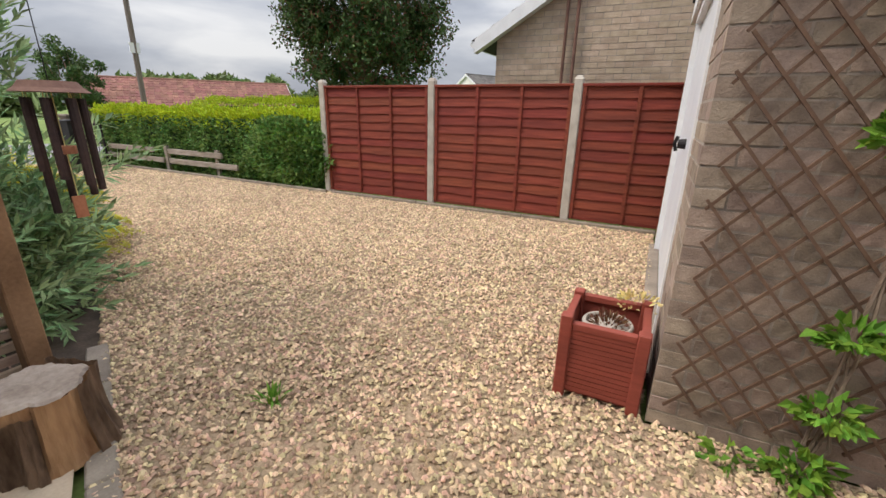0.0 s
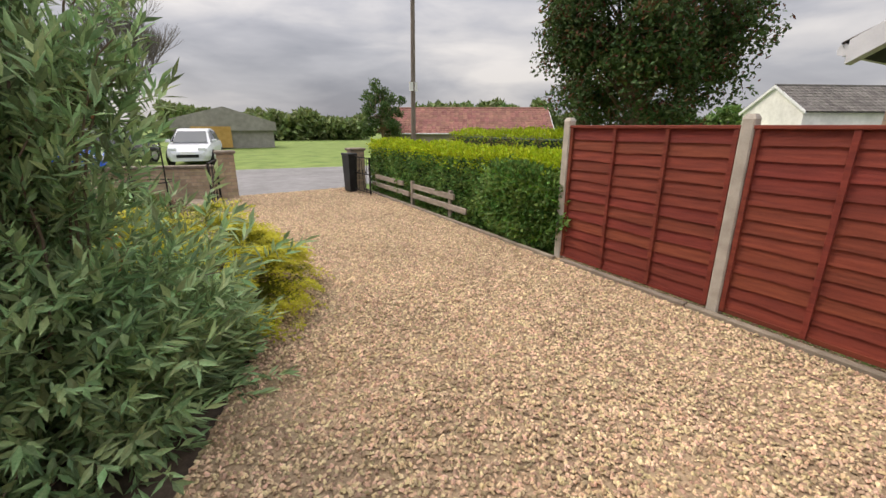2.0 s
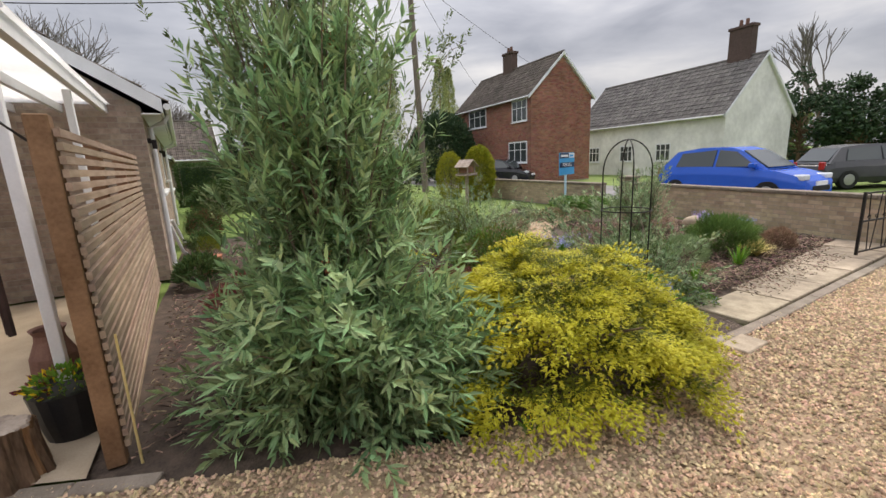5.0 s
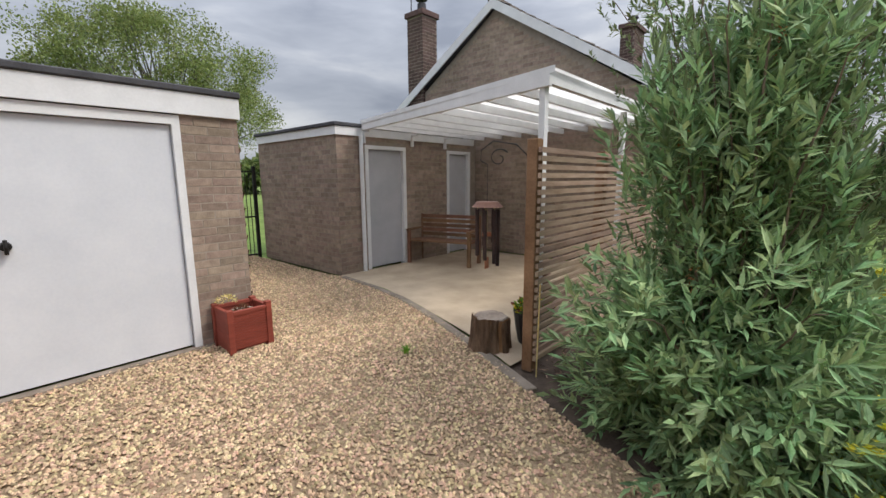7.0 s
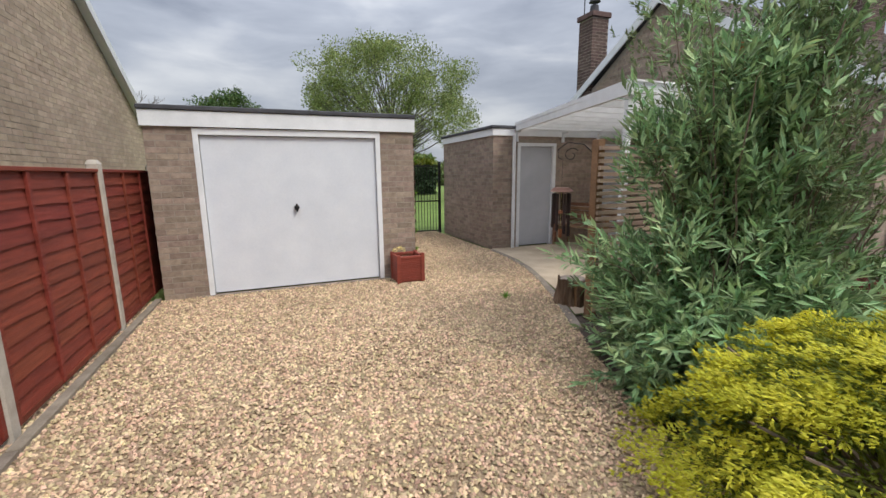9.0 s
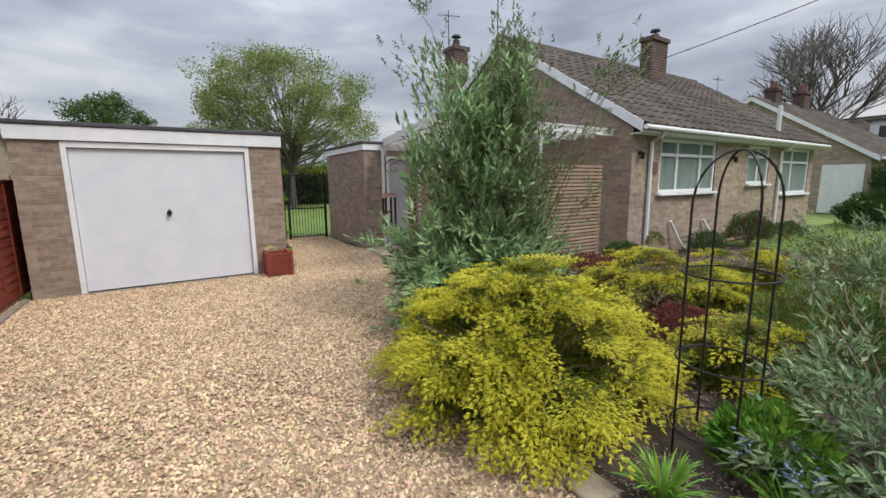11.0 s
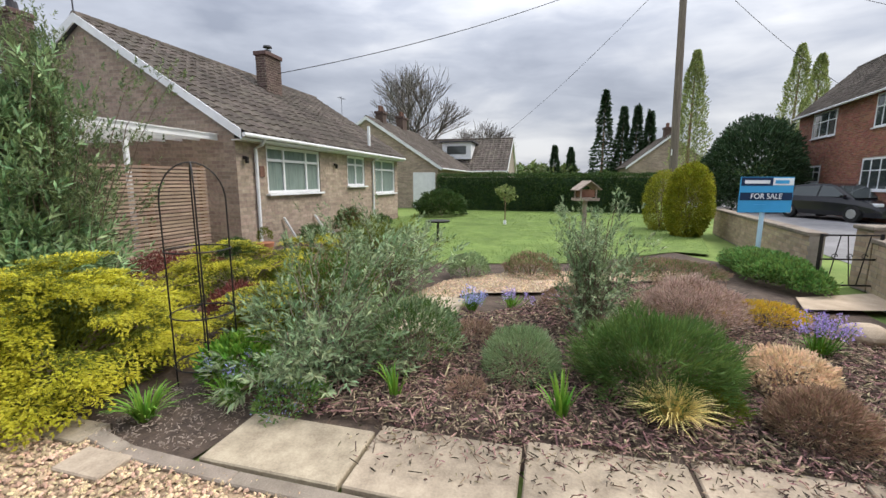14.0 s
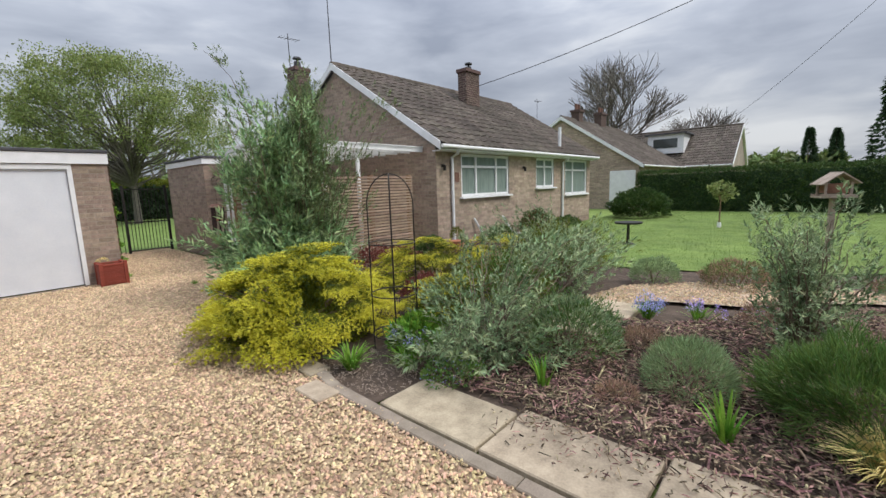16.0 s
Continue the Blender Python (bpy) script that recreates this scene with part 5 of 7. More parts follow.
mound("laurel_bush", (16.4, -4.2, 0), (1.3, 1.0, 0.75), 8000, (0.11, 0.05), "yew", "dark laurel bush at the far lawn corner", "shrub", 0.3, 0.4, 8, low=-0.3, seed=25)
mound("forget_me_not", (0.55, -7.35, 0), (0.3, 0.22, 0.1), 900, (0.04, 0.014), "hedge", "low forget-me-nots with tiny pale blue flowers", "bloom", 0.2, 0.5, 3, extra=(("bluebell", 220, (0.014, 0.012), "bloom"),), seed=26)
mound("dwarf_plant", (0.95, -8.5, 0), (0.14, 0.14, 0.08), 500, (0.04, 0.008), "heath", "small brown plant in the mulch", "perennial", 0.2, 0.5, 4, seed=27)


def blades(name, loc, n, h, w, material, label, lean=0.5, seed=1, category="perennial", flower=None):
    """A tuft of long arching strap leaves."""
    ob = thing(name, loc, 0, label, category)
    rr = np.random.default_rng(seed)
    a = rr.uniform(0, 6.283, n)
    out = rr.uniform(0.15, 1.0, n) * lean
    hh = h * rr.uniform(0.6, 1.15, n)
    V, F = [], []
    for i in range(n):
        c, s = math.cos(a[i]), math.sin(a[i])
        base = np.array([c, s, 0]) * rr.uniform(0, 0.05)
        k0 = len(V)
        for j in range(5):
            t = j / 4
            r = out[i] * h * t ** 1.4
            z = hh[i] * (t - 0.55 * out[i] * t ** 2.6)
            ww = w * (1 - 0.85 * t ** 2)
            ctr = base + np.array([c * r, s * r, max(z, 0.005)])
            V += [ctr + np.array([-s, c, 0]) * ww / 2, ctr - np.array([-s, c, 0]) * ww / 2]
        F += [(k0 + 2 * j, k0 + 2 * j + 1, k0 + 2 * j + 3, k0 + 2 * j + 2) for j in range(4)]
    part("foliage", mesh_np("foliage", V, F), M[material], ob)
    if flower:
        mt, cnt, fh = flower
        bm = bmesh.new()
        ps = []
        for _ in range(cnt):
            x, y = rr.normal(size=2) * h * 0.4
            z = fh * rr.uniform(0.8, 1.1)
            tube(bm, [(x * 0.3, y * 0.3, 0), (x, y, z)], 0.004, 0.003, 4, False)
            ps += [(x, y, z - 0.02 * q) for q in range(4)]
        part("stalk_tuft", bm, M["fresh"], ob)
        pp = np.repeat(np.array(ps), 7, 0)
        pp = pp + rr.normal(size=pp.shape) * 0.018
        leafy("bloom", leaf_mesh("bloom", pp, rr.normal(size=pp.shape) + [0, 0, -0.2], 0.026, 0.014), M[mt], ob)
    return ob


blades("straw_grass", (0.93, -9.82, 0), 460, 0.32, 0.008, "straw", "straw-yellow ornamental sedge tuft on the mulch", 0.95, 1, "grass")
blades("daylily", (0.8, -8.0, 0), 16, 0.3, 0.022, "fresh", "fresh green daylily shoots in mulch", 0.55, 2)
blades("daylily", (0.83, -9.15, 0), 26, 0.34, 0.025, "fresh", "upright fresh green daylily clump in mulch", 0.5, 3)
blades("daylily", (0.12, -6.55, 0), 90, 0.26, 0.016, "fresh", "bright green strap-leaved clump by the kerb", 0.85, 4)
blades("daylily", (0.42, -6.95, 0), 60, 0.28, 0.014, "fresh", "green strap leaves at the foot of the obelisk", 0.8, 5)
blades("bluebells", (2.95, -8.15, 0), 90, 0.22, 0.014, "fresh", "clump of blue bluebells in the bed", 0.8, 6, "bloom", ("bluebell", 15, 0.22))
blades("bluebells", (3.15, -8.6, 0), 60, 0.2, 0.014, "fresh", "clump of violet-blue bluebells in the bed", 0.8, 7, "bloom", ("purple", 9, 0.22))
blades("bluebells", (0.5, -6.9, 0), 20, 0.24, 0.012, "fresh", "bluebells between the kerb and the obelisk", 0.7, 8, "bloom", ("bluebell", 4, 0.3))
blades("bluebells", (2.4, -11.35, 0), 110, 0.24, 0.014, "fresh", "clump of purple bluebells near the gate", 0.85, 9, "bloom", ("purple", 24, 0.36))
blades("bluebells", (1.9, -11.75, 0), 70, 0.2, 0.014, "fresh", "small clump of blue bluebells", 0.85, 10, "bloom", ("bluebell", 12, 0.26))
blades("dandelion", (-0.12, -4.55, 0), 14, 0.1, 0.014, "fresh", "yellow dandelion at the edge of the gravel", 0.9, 31, "weed", ("flower", 2, 0.16))
blades("gravel_weed", (0.55, -1.55, 0), 40, 0.09, 0.012, "fresh", "small green weed growing through the gravel", 0.9, 11)
for k, (y, z0, n, s) in enumerate(((0.5, 0.0, 110, 0.09), (0.53, 0.3, 70, 0.09), (0.52, 0.6, 70, 0.08), (0.52, 1.22, 100, 0.11), (0.5, 1.7, 110, 0.11), (0.28, 0.0, 40, 0.06), (1.2, 0.3, 200, 0.2))):
    iv = thing("climber", (GX1 + 0.06, y, z0), 0, "fresh green climber leaves on the trellis", "climber", "climbers")
    p, d = blob(n, (0.09, s, s * 0.9), 0.4, 0.5, 2.2, -1, 40 + k)
    p[:, 0] = np.abs(p[:, 0]) + 0.01
    p[:, 2] = np.maximum(p[:, 2] + (s * 0.6 if z0 == 0 else 0), 0.01)
    leafy("foliage", leaf_mesh("foliage", p, d + [0.6, 0, 0], 0.06, 0.04), M["fresh"], iv)
    bm = bmesh.new()
    tube(bm, [(0, 0, -z0), (0.01, 0.05, -z0 * 0.5), (0, 0, 0.1)], 0.008, 0.005, 5, False)
    part("stem", bm, M["twig"], iv)

# hedge's own rails and ivy end
rail = thing("rail_fence", (-3.54, 0, 0), 0, "weathered grey low timber rails in front of the hedge", "fence")
for y0, y1, z in ((-8.9, -6.9, 0.17), (-8.9, -7.3, 0.36), (-11.2, -9.1, 0.17), (-11.0, -9.4, 0.36)):
    part("rail", boxes((-0.02, 0.02, y0, y1, z, z + 0.1), bevel=0.005), M["oldwood"], rail)
for y in (-11.1, -9.05, -7.5):
    part("post", boxes((-0.09, -0.022, y - 0.045, y + 0.045, 0, 0.5), bevel=0.006), M["oldwood"], rail)
mound("ivy_patch", (-3.58, -5.65, 0), (0.17, 0.95, 0.56), 6500, (0.07, 0.055), "hedge", "glossy dark ivy over the hedge's end", "ivy", 0.15, 0.1, 4, low=-0.9, extra=(("fresh", 1400, (0.055, 0.04), "young_foliage"),), zc=1.0, seed=31)
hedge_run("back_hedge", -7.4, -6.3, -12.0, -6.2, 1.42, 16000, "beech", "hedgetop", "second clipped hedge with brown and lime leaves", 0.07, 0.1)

# ---- obelisk ----
ob = thing("plant_obelisk", (0.69, -6.51, 0), 25, "rusty black metal garden obelisk with rings", "obelisk")
R = 0.21
for k in range(4):
    a = k * math.pi / 2 + 0.4
    c, s = math.cos(a), math.sin(a)
    q = [(c * R, s * R, 0.0), (c * R, s * R, 1.38)] + [(c * R * math.cos(t), s * R * math.cos(t), 1.38 + 0.28 * math.sin(t)) for t in np.linspace(0.15, math.pi / 2, 8)]
    part("leg", tube(bmesh.new(), q, 0.0062, 0.0062, 6), M["iron"], ob)
for z in (0.16, 0.55, 1.03):
    q = [(R * 1.04 * math.cos(t), R * 1.04 * math.sin(t), z) for t in np.linspace(0, 2 * math.pi, 33)]
    part("ring", tube(bmesh.new(), q, 0.0055, 0.0055, 6, False), M["iron"], ob)

# ---- stump, pot, wind chime ----
st = thing("tree_stump", (1.14, -2.05, 0.01), 0, "cut tree stump with torn rough bark beside the patio", "stump")
st.scale = (0.82, 0.82, 0.86)


def stump_r(t, z):
    c, n = math.cos(t), math.sin(t)
    return 0.185 + 0.035 * (1 - z * 2.9) ** 2 + 0.045 * noise.noise(Vector((c * 2.5, n * 2.5, z * 1.2))) + 0.02 * noise.noise(Vector((c * 8, n * 8, z * 2))) + 0.012 * noise.noise(Vector((c * 22, n * 22, z * 5)))


def stump_skin(t0, t1, n, z0, z1, grow):
    bm = bmesh.new()
    rows = []
    for z in np.linspace(z0, z1, 12):
        rows.append([bm.verts.new(((stump_r(t, z) + grow) * math.cos(t), (stump_r(t, z) + grow) * math.sin(t), z + (0.025 * noise.noise(Vector((t * 3, 1, 0))) if z == z1 and grow else 0))) for t in np.linspace(t0, t1, n)])
    for a, b in zip(rows, rows[1:]):
        for k in range(n - 1):
            bm.faces.new((a[k], a[k + 1], b[k + 1], b[k]))
    return bm


part("trunk", stump_skin(0, 2 * math.pi, 73, 0, 0.34, 0.0), M["stumpwood"], st, "orange-brown split wood where the bark is gone")
for t0, t1, z1 in ((1.9, 4.2, 0.36), (4.35, 5.7, 0.33), (0.2, 1.1, 0.3)):
    bm = stump_skin(t0, t1, 30, 0, z1, 0.022)
    bmesh.ops.solidify(bm, geom=bm.faces[:], thickness=0.018)
    part("bark", bm, M["bark"], st, "thick grey-brown bark")
bm = bmesh.new()
ctr = bm.verts.new((0.01, 0.0, 0.352))
rows = []
for f in (0.3, 0.65, 0.93, 1.0):
    rows.append([bm.verts.new((stump_r(t, 0.34) * f * math.cos(t), stump_r(t, 0.34) * f * math.sin(t), 0.352 - (0.012 if f == 1.0 else 0) + 0.006 * noise.noise(Vector((f * 9, t * 1.5, 0))))) for t in np.linspace(0, 2 * math.pi, 49)[:-1]])
for k in range(48):
    bm.faces.new((ctr, rows[0][k], rows[0][(k + 1) % 48]))
    for a, b in zip(rows, rows[1:]):
        bm.faces.new((a[k], b[k], b[(k + 1) % 48], a[(k + 1) % 48]))
bmesh.ops.recalc_face_normals(bm, faces=bm.faces[:])
part("cut_top", bm, M["cut"], st, "weathered grey sawn top")
pot2 = thing("flower_tub", (1.5, -2.3, 0.02), 0, "round black tub of yellow and purple pansies", "flower pot")
part("tub", tube(bmesh.new(), [(0, 0, 0), (0, 0, 0.12), (0, 0, 0.3)], 0.15, 0.2, 20), M["blackpot"], pot2)
for nm, mt, n, sz in (("foliage", "fresh", 260, 0.04), ("yellow_bloom", "flower", 90, 0.04), ("purple_bloom", "redleaf", 90, 0.04)):
    p, d = blob(n, (0.19, 0.19, 0.1), 0.15, 0.8, 2, 0.0, len(nm))
    p[:, 2] += 0.3
    leafy(nm, leaf_mesh(nm, p, d + [0, 0, 0.3], sz, sz * 0.7), M[mt], pot2)
jar = thing("clay_jar", (1.78, -2.2, 0.02), 0, "tall red-brown clay jar behind the flower tub", "jar")
bm = bmesh.new()
rows = [[bm.verts.new((r * math.cos(t), r * math.sin(t), z)) for t in np.linspace(0, 2 * math.pi, 25)[:-1]] for r, z in ((0.08, 0.0), (0.11, 0.1), (0.13, 0.26), (0.12, 0.42), (0.08, 0.52), (0.075, 0.56), (0.095, 0.6), (0.075, 0.59), (0.06, 0.5))]
for a, b in zip(rows, rows[1:]):
    for k in range(24):
        bm.faces.new((a[k], a[(k + 1) % 24], b[(k + 1) % 24], b[k]))
part("jar", bm, M["oldpot"], jar)
ch = thing("wind_chime", (0.79, -2.25, 0), 0, "dark bamboo wind chime hanging from a scrolled iron bracket", "wind chime")
q = [(0.16, -0.25, 1.72), (0.12, -0.18, 1.8), (0.03, -0.03, 1.83), (-0.03, 0.04, 1.76), (-0.02, 0.05, 1.68), (0.0, 0.01, 1.66)]
part("bracket", tube(bmesh.new(), q, 0.006, 0.005, 6), M["iron"], ch, "black scrolled iron bracket")
part("scroll", tube(bmesh.new(), [(0.05 + 0.06 * math.cos(t) * (1 - t / 10), -0.07 - 0.06 * math.cos(t) * (1 - t / 10), 1.7 + 0.08 * math.sin(t) * (1 - t / 10)) for t in np.linspace(0.6, 7.5, 18)], 0.005, 0.004, 6), M["iron"], ch)
part("cord", tube(bmesh.new(), [(0, 0, 1.66), (0, 0, 1.36)], 0.002, 0.002, 4), M["iron"], ch)
part("disc", tube(bmesh.new(), [(0, 0, 1.33), (0, 0, 1.345), (0, 0, 1.37)], 0.125, 0.085, 20), M["oldpot"], ch, "round brown wooden top")
for k in range(7):
    a = k * math.pi / 3.5
    x, y = 0.085 * math.cos(a), 0.085 * math.sin(a)
    L = 0.26 + 0.03 * k
    part("tube", tube(bmesh.new(), [(x, y, 1.31), (x, y, 1.3), (x, y, 1.3 - L)], 0.015, 0.015, 8), M["redwood"], ch)
    part("string", tube(bmesh.new(), [(x, y, 1.335), (x, y, 1.3)], 0.002, 0.002, 4), M["straw"], ch)
part("clapper", tube(bmesh.new(), [(0, 0, 1.1), (0, 0, 1.13)], 0.035, 0.035, 12), M["clay"], ch)
part("sail_cord", tube(bmesh.new(), [(0, 0, 1.335), (0, 0, 0.93)], 0.002, 0.002, 4), M["straw"], ch)
part("sail", boxes((-0.022, 0.022, -0.004, 0.004, 0.84, 0.93)), M["clay"], ch)
cane = thing("garden_cane", (0.9, -2.66, 0), 0, "thin pale split cane leaning by the screen", "cane")
part("cane", tube(bmesh.new(), [(0, 0, 0), (0.02, 0.0, 0.75)], 0.007, 0.006, 6), M["straw"], cane)

# ---- bench on the patio ----
be = thing("garden_bench", (3.75, 0.85, 0.022), -75, "brown slatted wooden garden bench on the patio", "bench")
for sx in (-0.6, 0.6):
    for y, h in ((-0.22, 0.6), (0.24, 0.88)):
        part("leg", boxes((sx - 0.03, sx + 0.03, y - 0.03, y + 0.03, 0, h), bevel=0.005), M["slat"], be)
    part("armrest", boxes((sx - 0.035, sx + 0.035, -0.27, 0.21, 0.6, 0.635), bevel=0.006), M["slat"], be)
for k in range(5):
    part("seat_slat", boxes((-0.62, 0.62, -0.24 + k * 0.095, -0.165 + k * 0.095, 0.41, 0.43)), M["slat"], be)
for k in range(5):
    part("back_slat", boxes((-0.57, 0.57, 0.225, 0.245, 0.47 + k * 0.085, 0.53 + k * 0.085)), M["slat"], be)

# ---- metal gate beside the garage ----
ga = thing("metal_gate", (0.0, 4.18, 0), 0, "black iron railing gate between garage and store", "gate")
for x in (0.88, 1.86):
    part("post", boxes((x - 0.03, x + 0.03, -0.03, 0.03, 0, 1.82), bevel=0.005), M["iron"], ga)
for z in (0.06, 0.82, 1.7):
    part("rail", boxes((0.91, 1.83, -0.014, 0.014, z, z + 0.03)), M["iron"], ga)
for k in range(11):
    x = 0.98 + k * 0.078
    part("bar", tube(bmesh.new(), [(x, 0, 0.06), (x, 0, 1.78 - 0.1 * abs(k - 5) / 5)], 0.008, 0.008, 6), M["iron"], ga)
for k in range(9):
    part("side_bar", tube(bmesh.new(), [(-0.02 + k * 0.1, 0, 0.02), (-0.02 + k * 0.1, 0, 1.75)], 0.008, 0.008, 6), M["iron"], ga)

# ---- neighbouring houses ----


def text_mesh(words, size):
    cu = bpy.data.curves.new("lettering", "FONT")
    cu.body, cu.size, cu.extrude, cu.align_x, cu.align_y = words, size, 0.002, "CENTER", "CENTER"
    tmp = bpy.data.objects.new("lettering", cu)
    me = bpy.data.meshes.new_from_object(tmp)
    bpy.data.objects.remove(tmp)
    return me


def simple_house(name, loc, rz, L, D, eave, ridge, wallm, brickm, tilem, label, wins=(), chim=(), sides=("front", "left"), over=0.25, tn=0.34):
    """A gabled house: front along local x, facing -y; wins: (x0, x1, z0, z1, side); chim: (x, top, width)."""
    ob = thing(name, loc, rz, label, "house")
    bm = boxes((0, L, 0, D, -0.05, eave))
    for xa, xb in ((0.0, 0.2), (L - 0.2, L)):
        v = [bm.verts.new(p) for p in ((xa, 0, eave), (xa, D, eave), (xa, D / 2, ridge - 0.1), (xb, 0, eave), (xb, D, eave), (xb, D / 2, ridge - 0.1))]
        for q in ((0, 2, 1), (3, 4, 5), (0, 3, 5, 2), (1, 2, 5, 4)):
            bm.faces.new([v[i] for i in q])
    w = part("wall", bm, wallm, ob)
    rise = (ridge - eave) / (D / 2)
    def top(s):
        return eave + (ridge - 0.12 - eave) * (1 - abs(s - D / 2) / (D / 2))
    if brickm:
        if "front" in sides:
            bricks(w, (0, 0, 0), (1, 0, 0), L, 0, eave, brickm, jm=brickm, cut=[(a, b, c, d) for a, b, c, d, s in wins if s == "front"])
        if "left" in sides:
            bricks(w, (0, D, 0), (0, -1, 0), D, 0, ridge, brickm, jm=brickm, gable=top)
        if "right" in sides:
            bricks(w, (L, 0, 0), (0, 1, 0), D, 0, ridge, brickm, jm=brickm, gable=top)
    bm = bmesh.new()
    ze = eave - over * rise
    v = [bm.verts.new(p) for p in ((-0.12, -over, ze), (L + 0.12, -over, ze), (L + 0.12, D / 2, ridge), (-0.12, D / 2, ridge), (-0.12, D + over, ze), (L + 0.12, D + over, ze))]
    w2 = [bm.verts.new(q.co - Vector((0, 0, 0.07))) for q in v]
    for q in ((0, 1, 2, 3), (3, 2, 5, 4)):
        bm.faces.new([v[i] for i in q])
        bm.faces.new([w2[i] for i in q[::-1]])
    for i, j in ((0, 1), (1, 2), (2, 5), (5, 4), (4, 3), (3, 0)):
        bm.faces.new((v[j], v[i], w2[i], w2[j]))
    rf = part("roof", bm, M["felt"], ob)
    nu, nv = int(L / tn), max(4, int(math.hypot(D / 2 + over, ridge - ze) / tn))
    tiles(rf, (-0.12, -over, ze + 0.01), ((L + 0.24) / nu, 0, 0), (0, (D / 2 + over) / nv, (ridge - ze) / nv), nu, nv, tilem, tilem, 0)
    tiles(rf, (L + 0.12, D + over, ze + 0.01), (-(L + 0.24) / nu, 0, 0), (0, -(D / 2 + over) / nv, (ridge - ze) / nv), nu, nv, tilem, tilem, 0)
    part("ridge", tube(bmesh.new(), [(-0.12, D / 2, ridge + 0.01), (L + 0.12, D / 2, ridge + 0.01)], 0.1, 0.1, 8), tilem, rf)
    for xa in (-0.15, L + 0.12):
        for ya in (-over, D + over):
            bm = bmesh.new()
            q = [(ya, ze - 0.14), (ya, ze + 0.05), (D / 2, ridge + 0.05), (D / 2, ridge - 0.14)]
            va = [bm.verts.new((xa, y, z)) for y, z in q]
            vb = [bm.verts.new((xa + 0.03, y, z)) for y, z in q]
            bm.faces.new(va)
            bm.faces.new(vb[::-1])
            for i in range(4):
                bm.faces.new((va[i], vb[i], vb[(i + 1) % 4], va[(i + 1) % 4]))
            bmesh.ops.recalc_face_normals(bm, faces=bm.faces[:])
            part("verge_board", bm, M["white"], ob)
            # boarded underside between wall and verge
            bm = bmesh.new()
            xb = xa + 0.034 if xa < 0 else xa - 0.114
            q = [(ya, ze - 0.14), (ya, ze - 0.1), (D / 2, ridge - 0.1), (D / 2, ridge - 0.14)]
            va = [bm.verts.new((xb, y, z)) for y, z in q]
            vb = [bm.verts.new((xb + 0.11, y, z)) for y, z in q]
            bm.faces.new(va)
            bm.faces.new(vb[::-1])
            for i in range(4):
                bm.faces.new((va[i], vb[i], vb[(i + 1) % 4], va[(i + 1) % 4]))
            bmesh.ops.recalc_face_normals(bm, faces=bm.faces[:])
            part("verge_soffit", bm, M["white"], ob)
    part("gutter", tube(bmesh.new(), [(-0.1, -over - 0.04, ze - 0.02), (L + 0.1, -over - 0.04, ze - 0.02)], 0.05, 0.05, 8), M["white"], ob)
    for a, b, c, d, s in wins:
        wn = part("window", boxes((a, a + 0.07, -0.03, 0.05, c, d), (b - 0.07, b, -0.03, 0.05, c, d), (a + 0.07, b - 0.07, -0.03, 0.05, c, c + 0.07), (a + 0.07, b - 0.07, -0.03, 0.05, d - 0.07, d)), M["white"], ob)
        part("pane", boxes((a + 0.06, b - 0.06, -0.012, 0.02, c + 0.06, d - 0.06)), M["glass"], wn)
        for f in (1 / 3, 2 / 3):
            x = a + (b - a) * f
            part("bar", boxes((x - 0.025, x + 0.025, -0.028, 0.0, c + 0.06, d - 0.06)), M["white"], wn)
        part("bar", boxes((a + 0.06, b - 0.06, -0.027, 0.0, c + (d - c) * 0.6, c + (d - c) * 0.6 + 0.04)), M["white"], wn)
        part("sill", boxes((a - 0.05, b + 0.05, -0.09, -0.03, c - 0.05, c)), M["white"], wn)
    for x, tp, wd in chim:
        cs = part("chimney", boxes((x - wd / 2, x + wd / 2, D / 2 - 0.25, D / 2 + 0.25, ridge - 0.5, tp), (x - wd / 2 - 0.06, x + wd / 2 + 0.06, D / 2 - 0.31, D / 2 + 0.31, tp, tp + 0.14)), M["chimbrick"], ob)
        for q in (-0.18, 0.18):
            part("chimney_pot", tube(bmesh.new(), [(x + q, D / 2, tp + 0.1), (x + q, D / 2, tp + 0.5)], 0.11, 0.09, 10), M["oldpot"], cs)
    return ob


# the house over the fence: its gable looks on to the drive
simple_house("neighbour_house", (-14.8, -2.5, 0), 0, 10.0, 8.9, 2.42, 5.05, M["mortar"], M["brick_n"], M["slate"], "sandy brick neighbouring bungalow behind the fence", sides=("right",), over=0.3)
pipe = thing("soil_pipe", (-4.74, -1.45, 0), 0, "pair of dark brown downpipes on the neighbour's wall", "pipe")
for y in (-0.05, 0.09):
    part("pipe", tube(bmesh.new(), [(0, y, 0), (0, y, 3.3)], 0.022, 0.022, 8), M["oldpot"], pipe)
simple_house("white_cottage", (22.3, -30.8, 0), 171.5, 12.0, 6.0, 3.6, 6.7, M["render"], None, M["slate"], "white rendered cottage with a grey tiled roof", wins=((4.6, 5.7, 0.9, 2.0, "front"), (7.6, 8.7, 0.9, 2.0, "front"), (1.5, 2.6, 0.9, 2.0, "front")), chim=((10.6, 8.3, 1.3),))
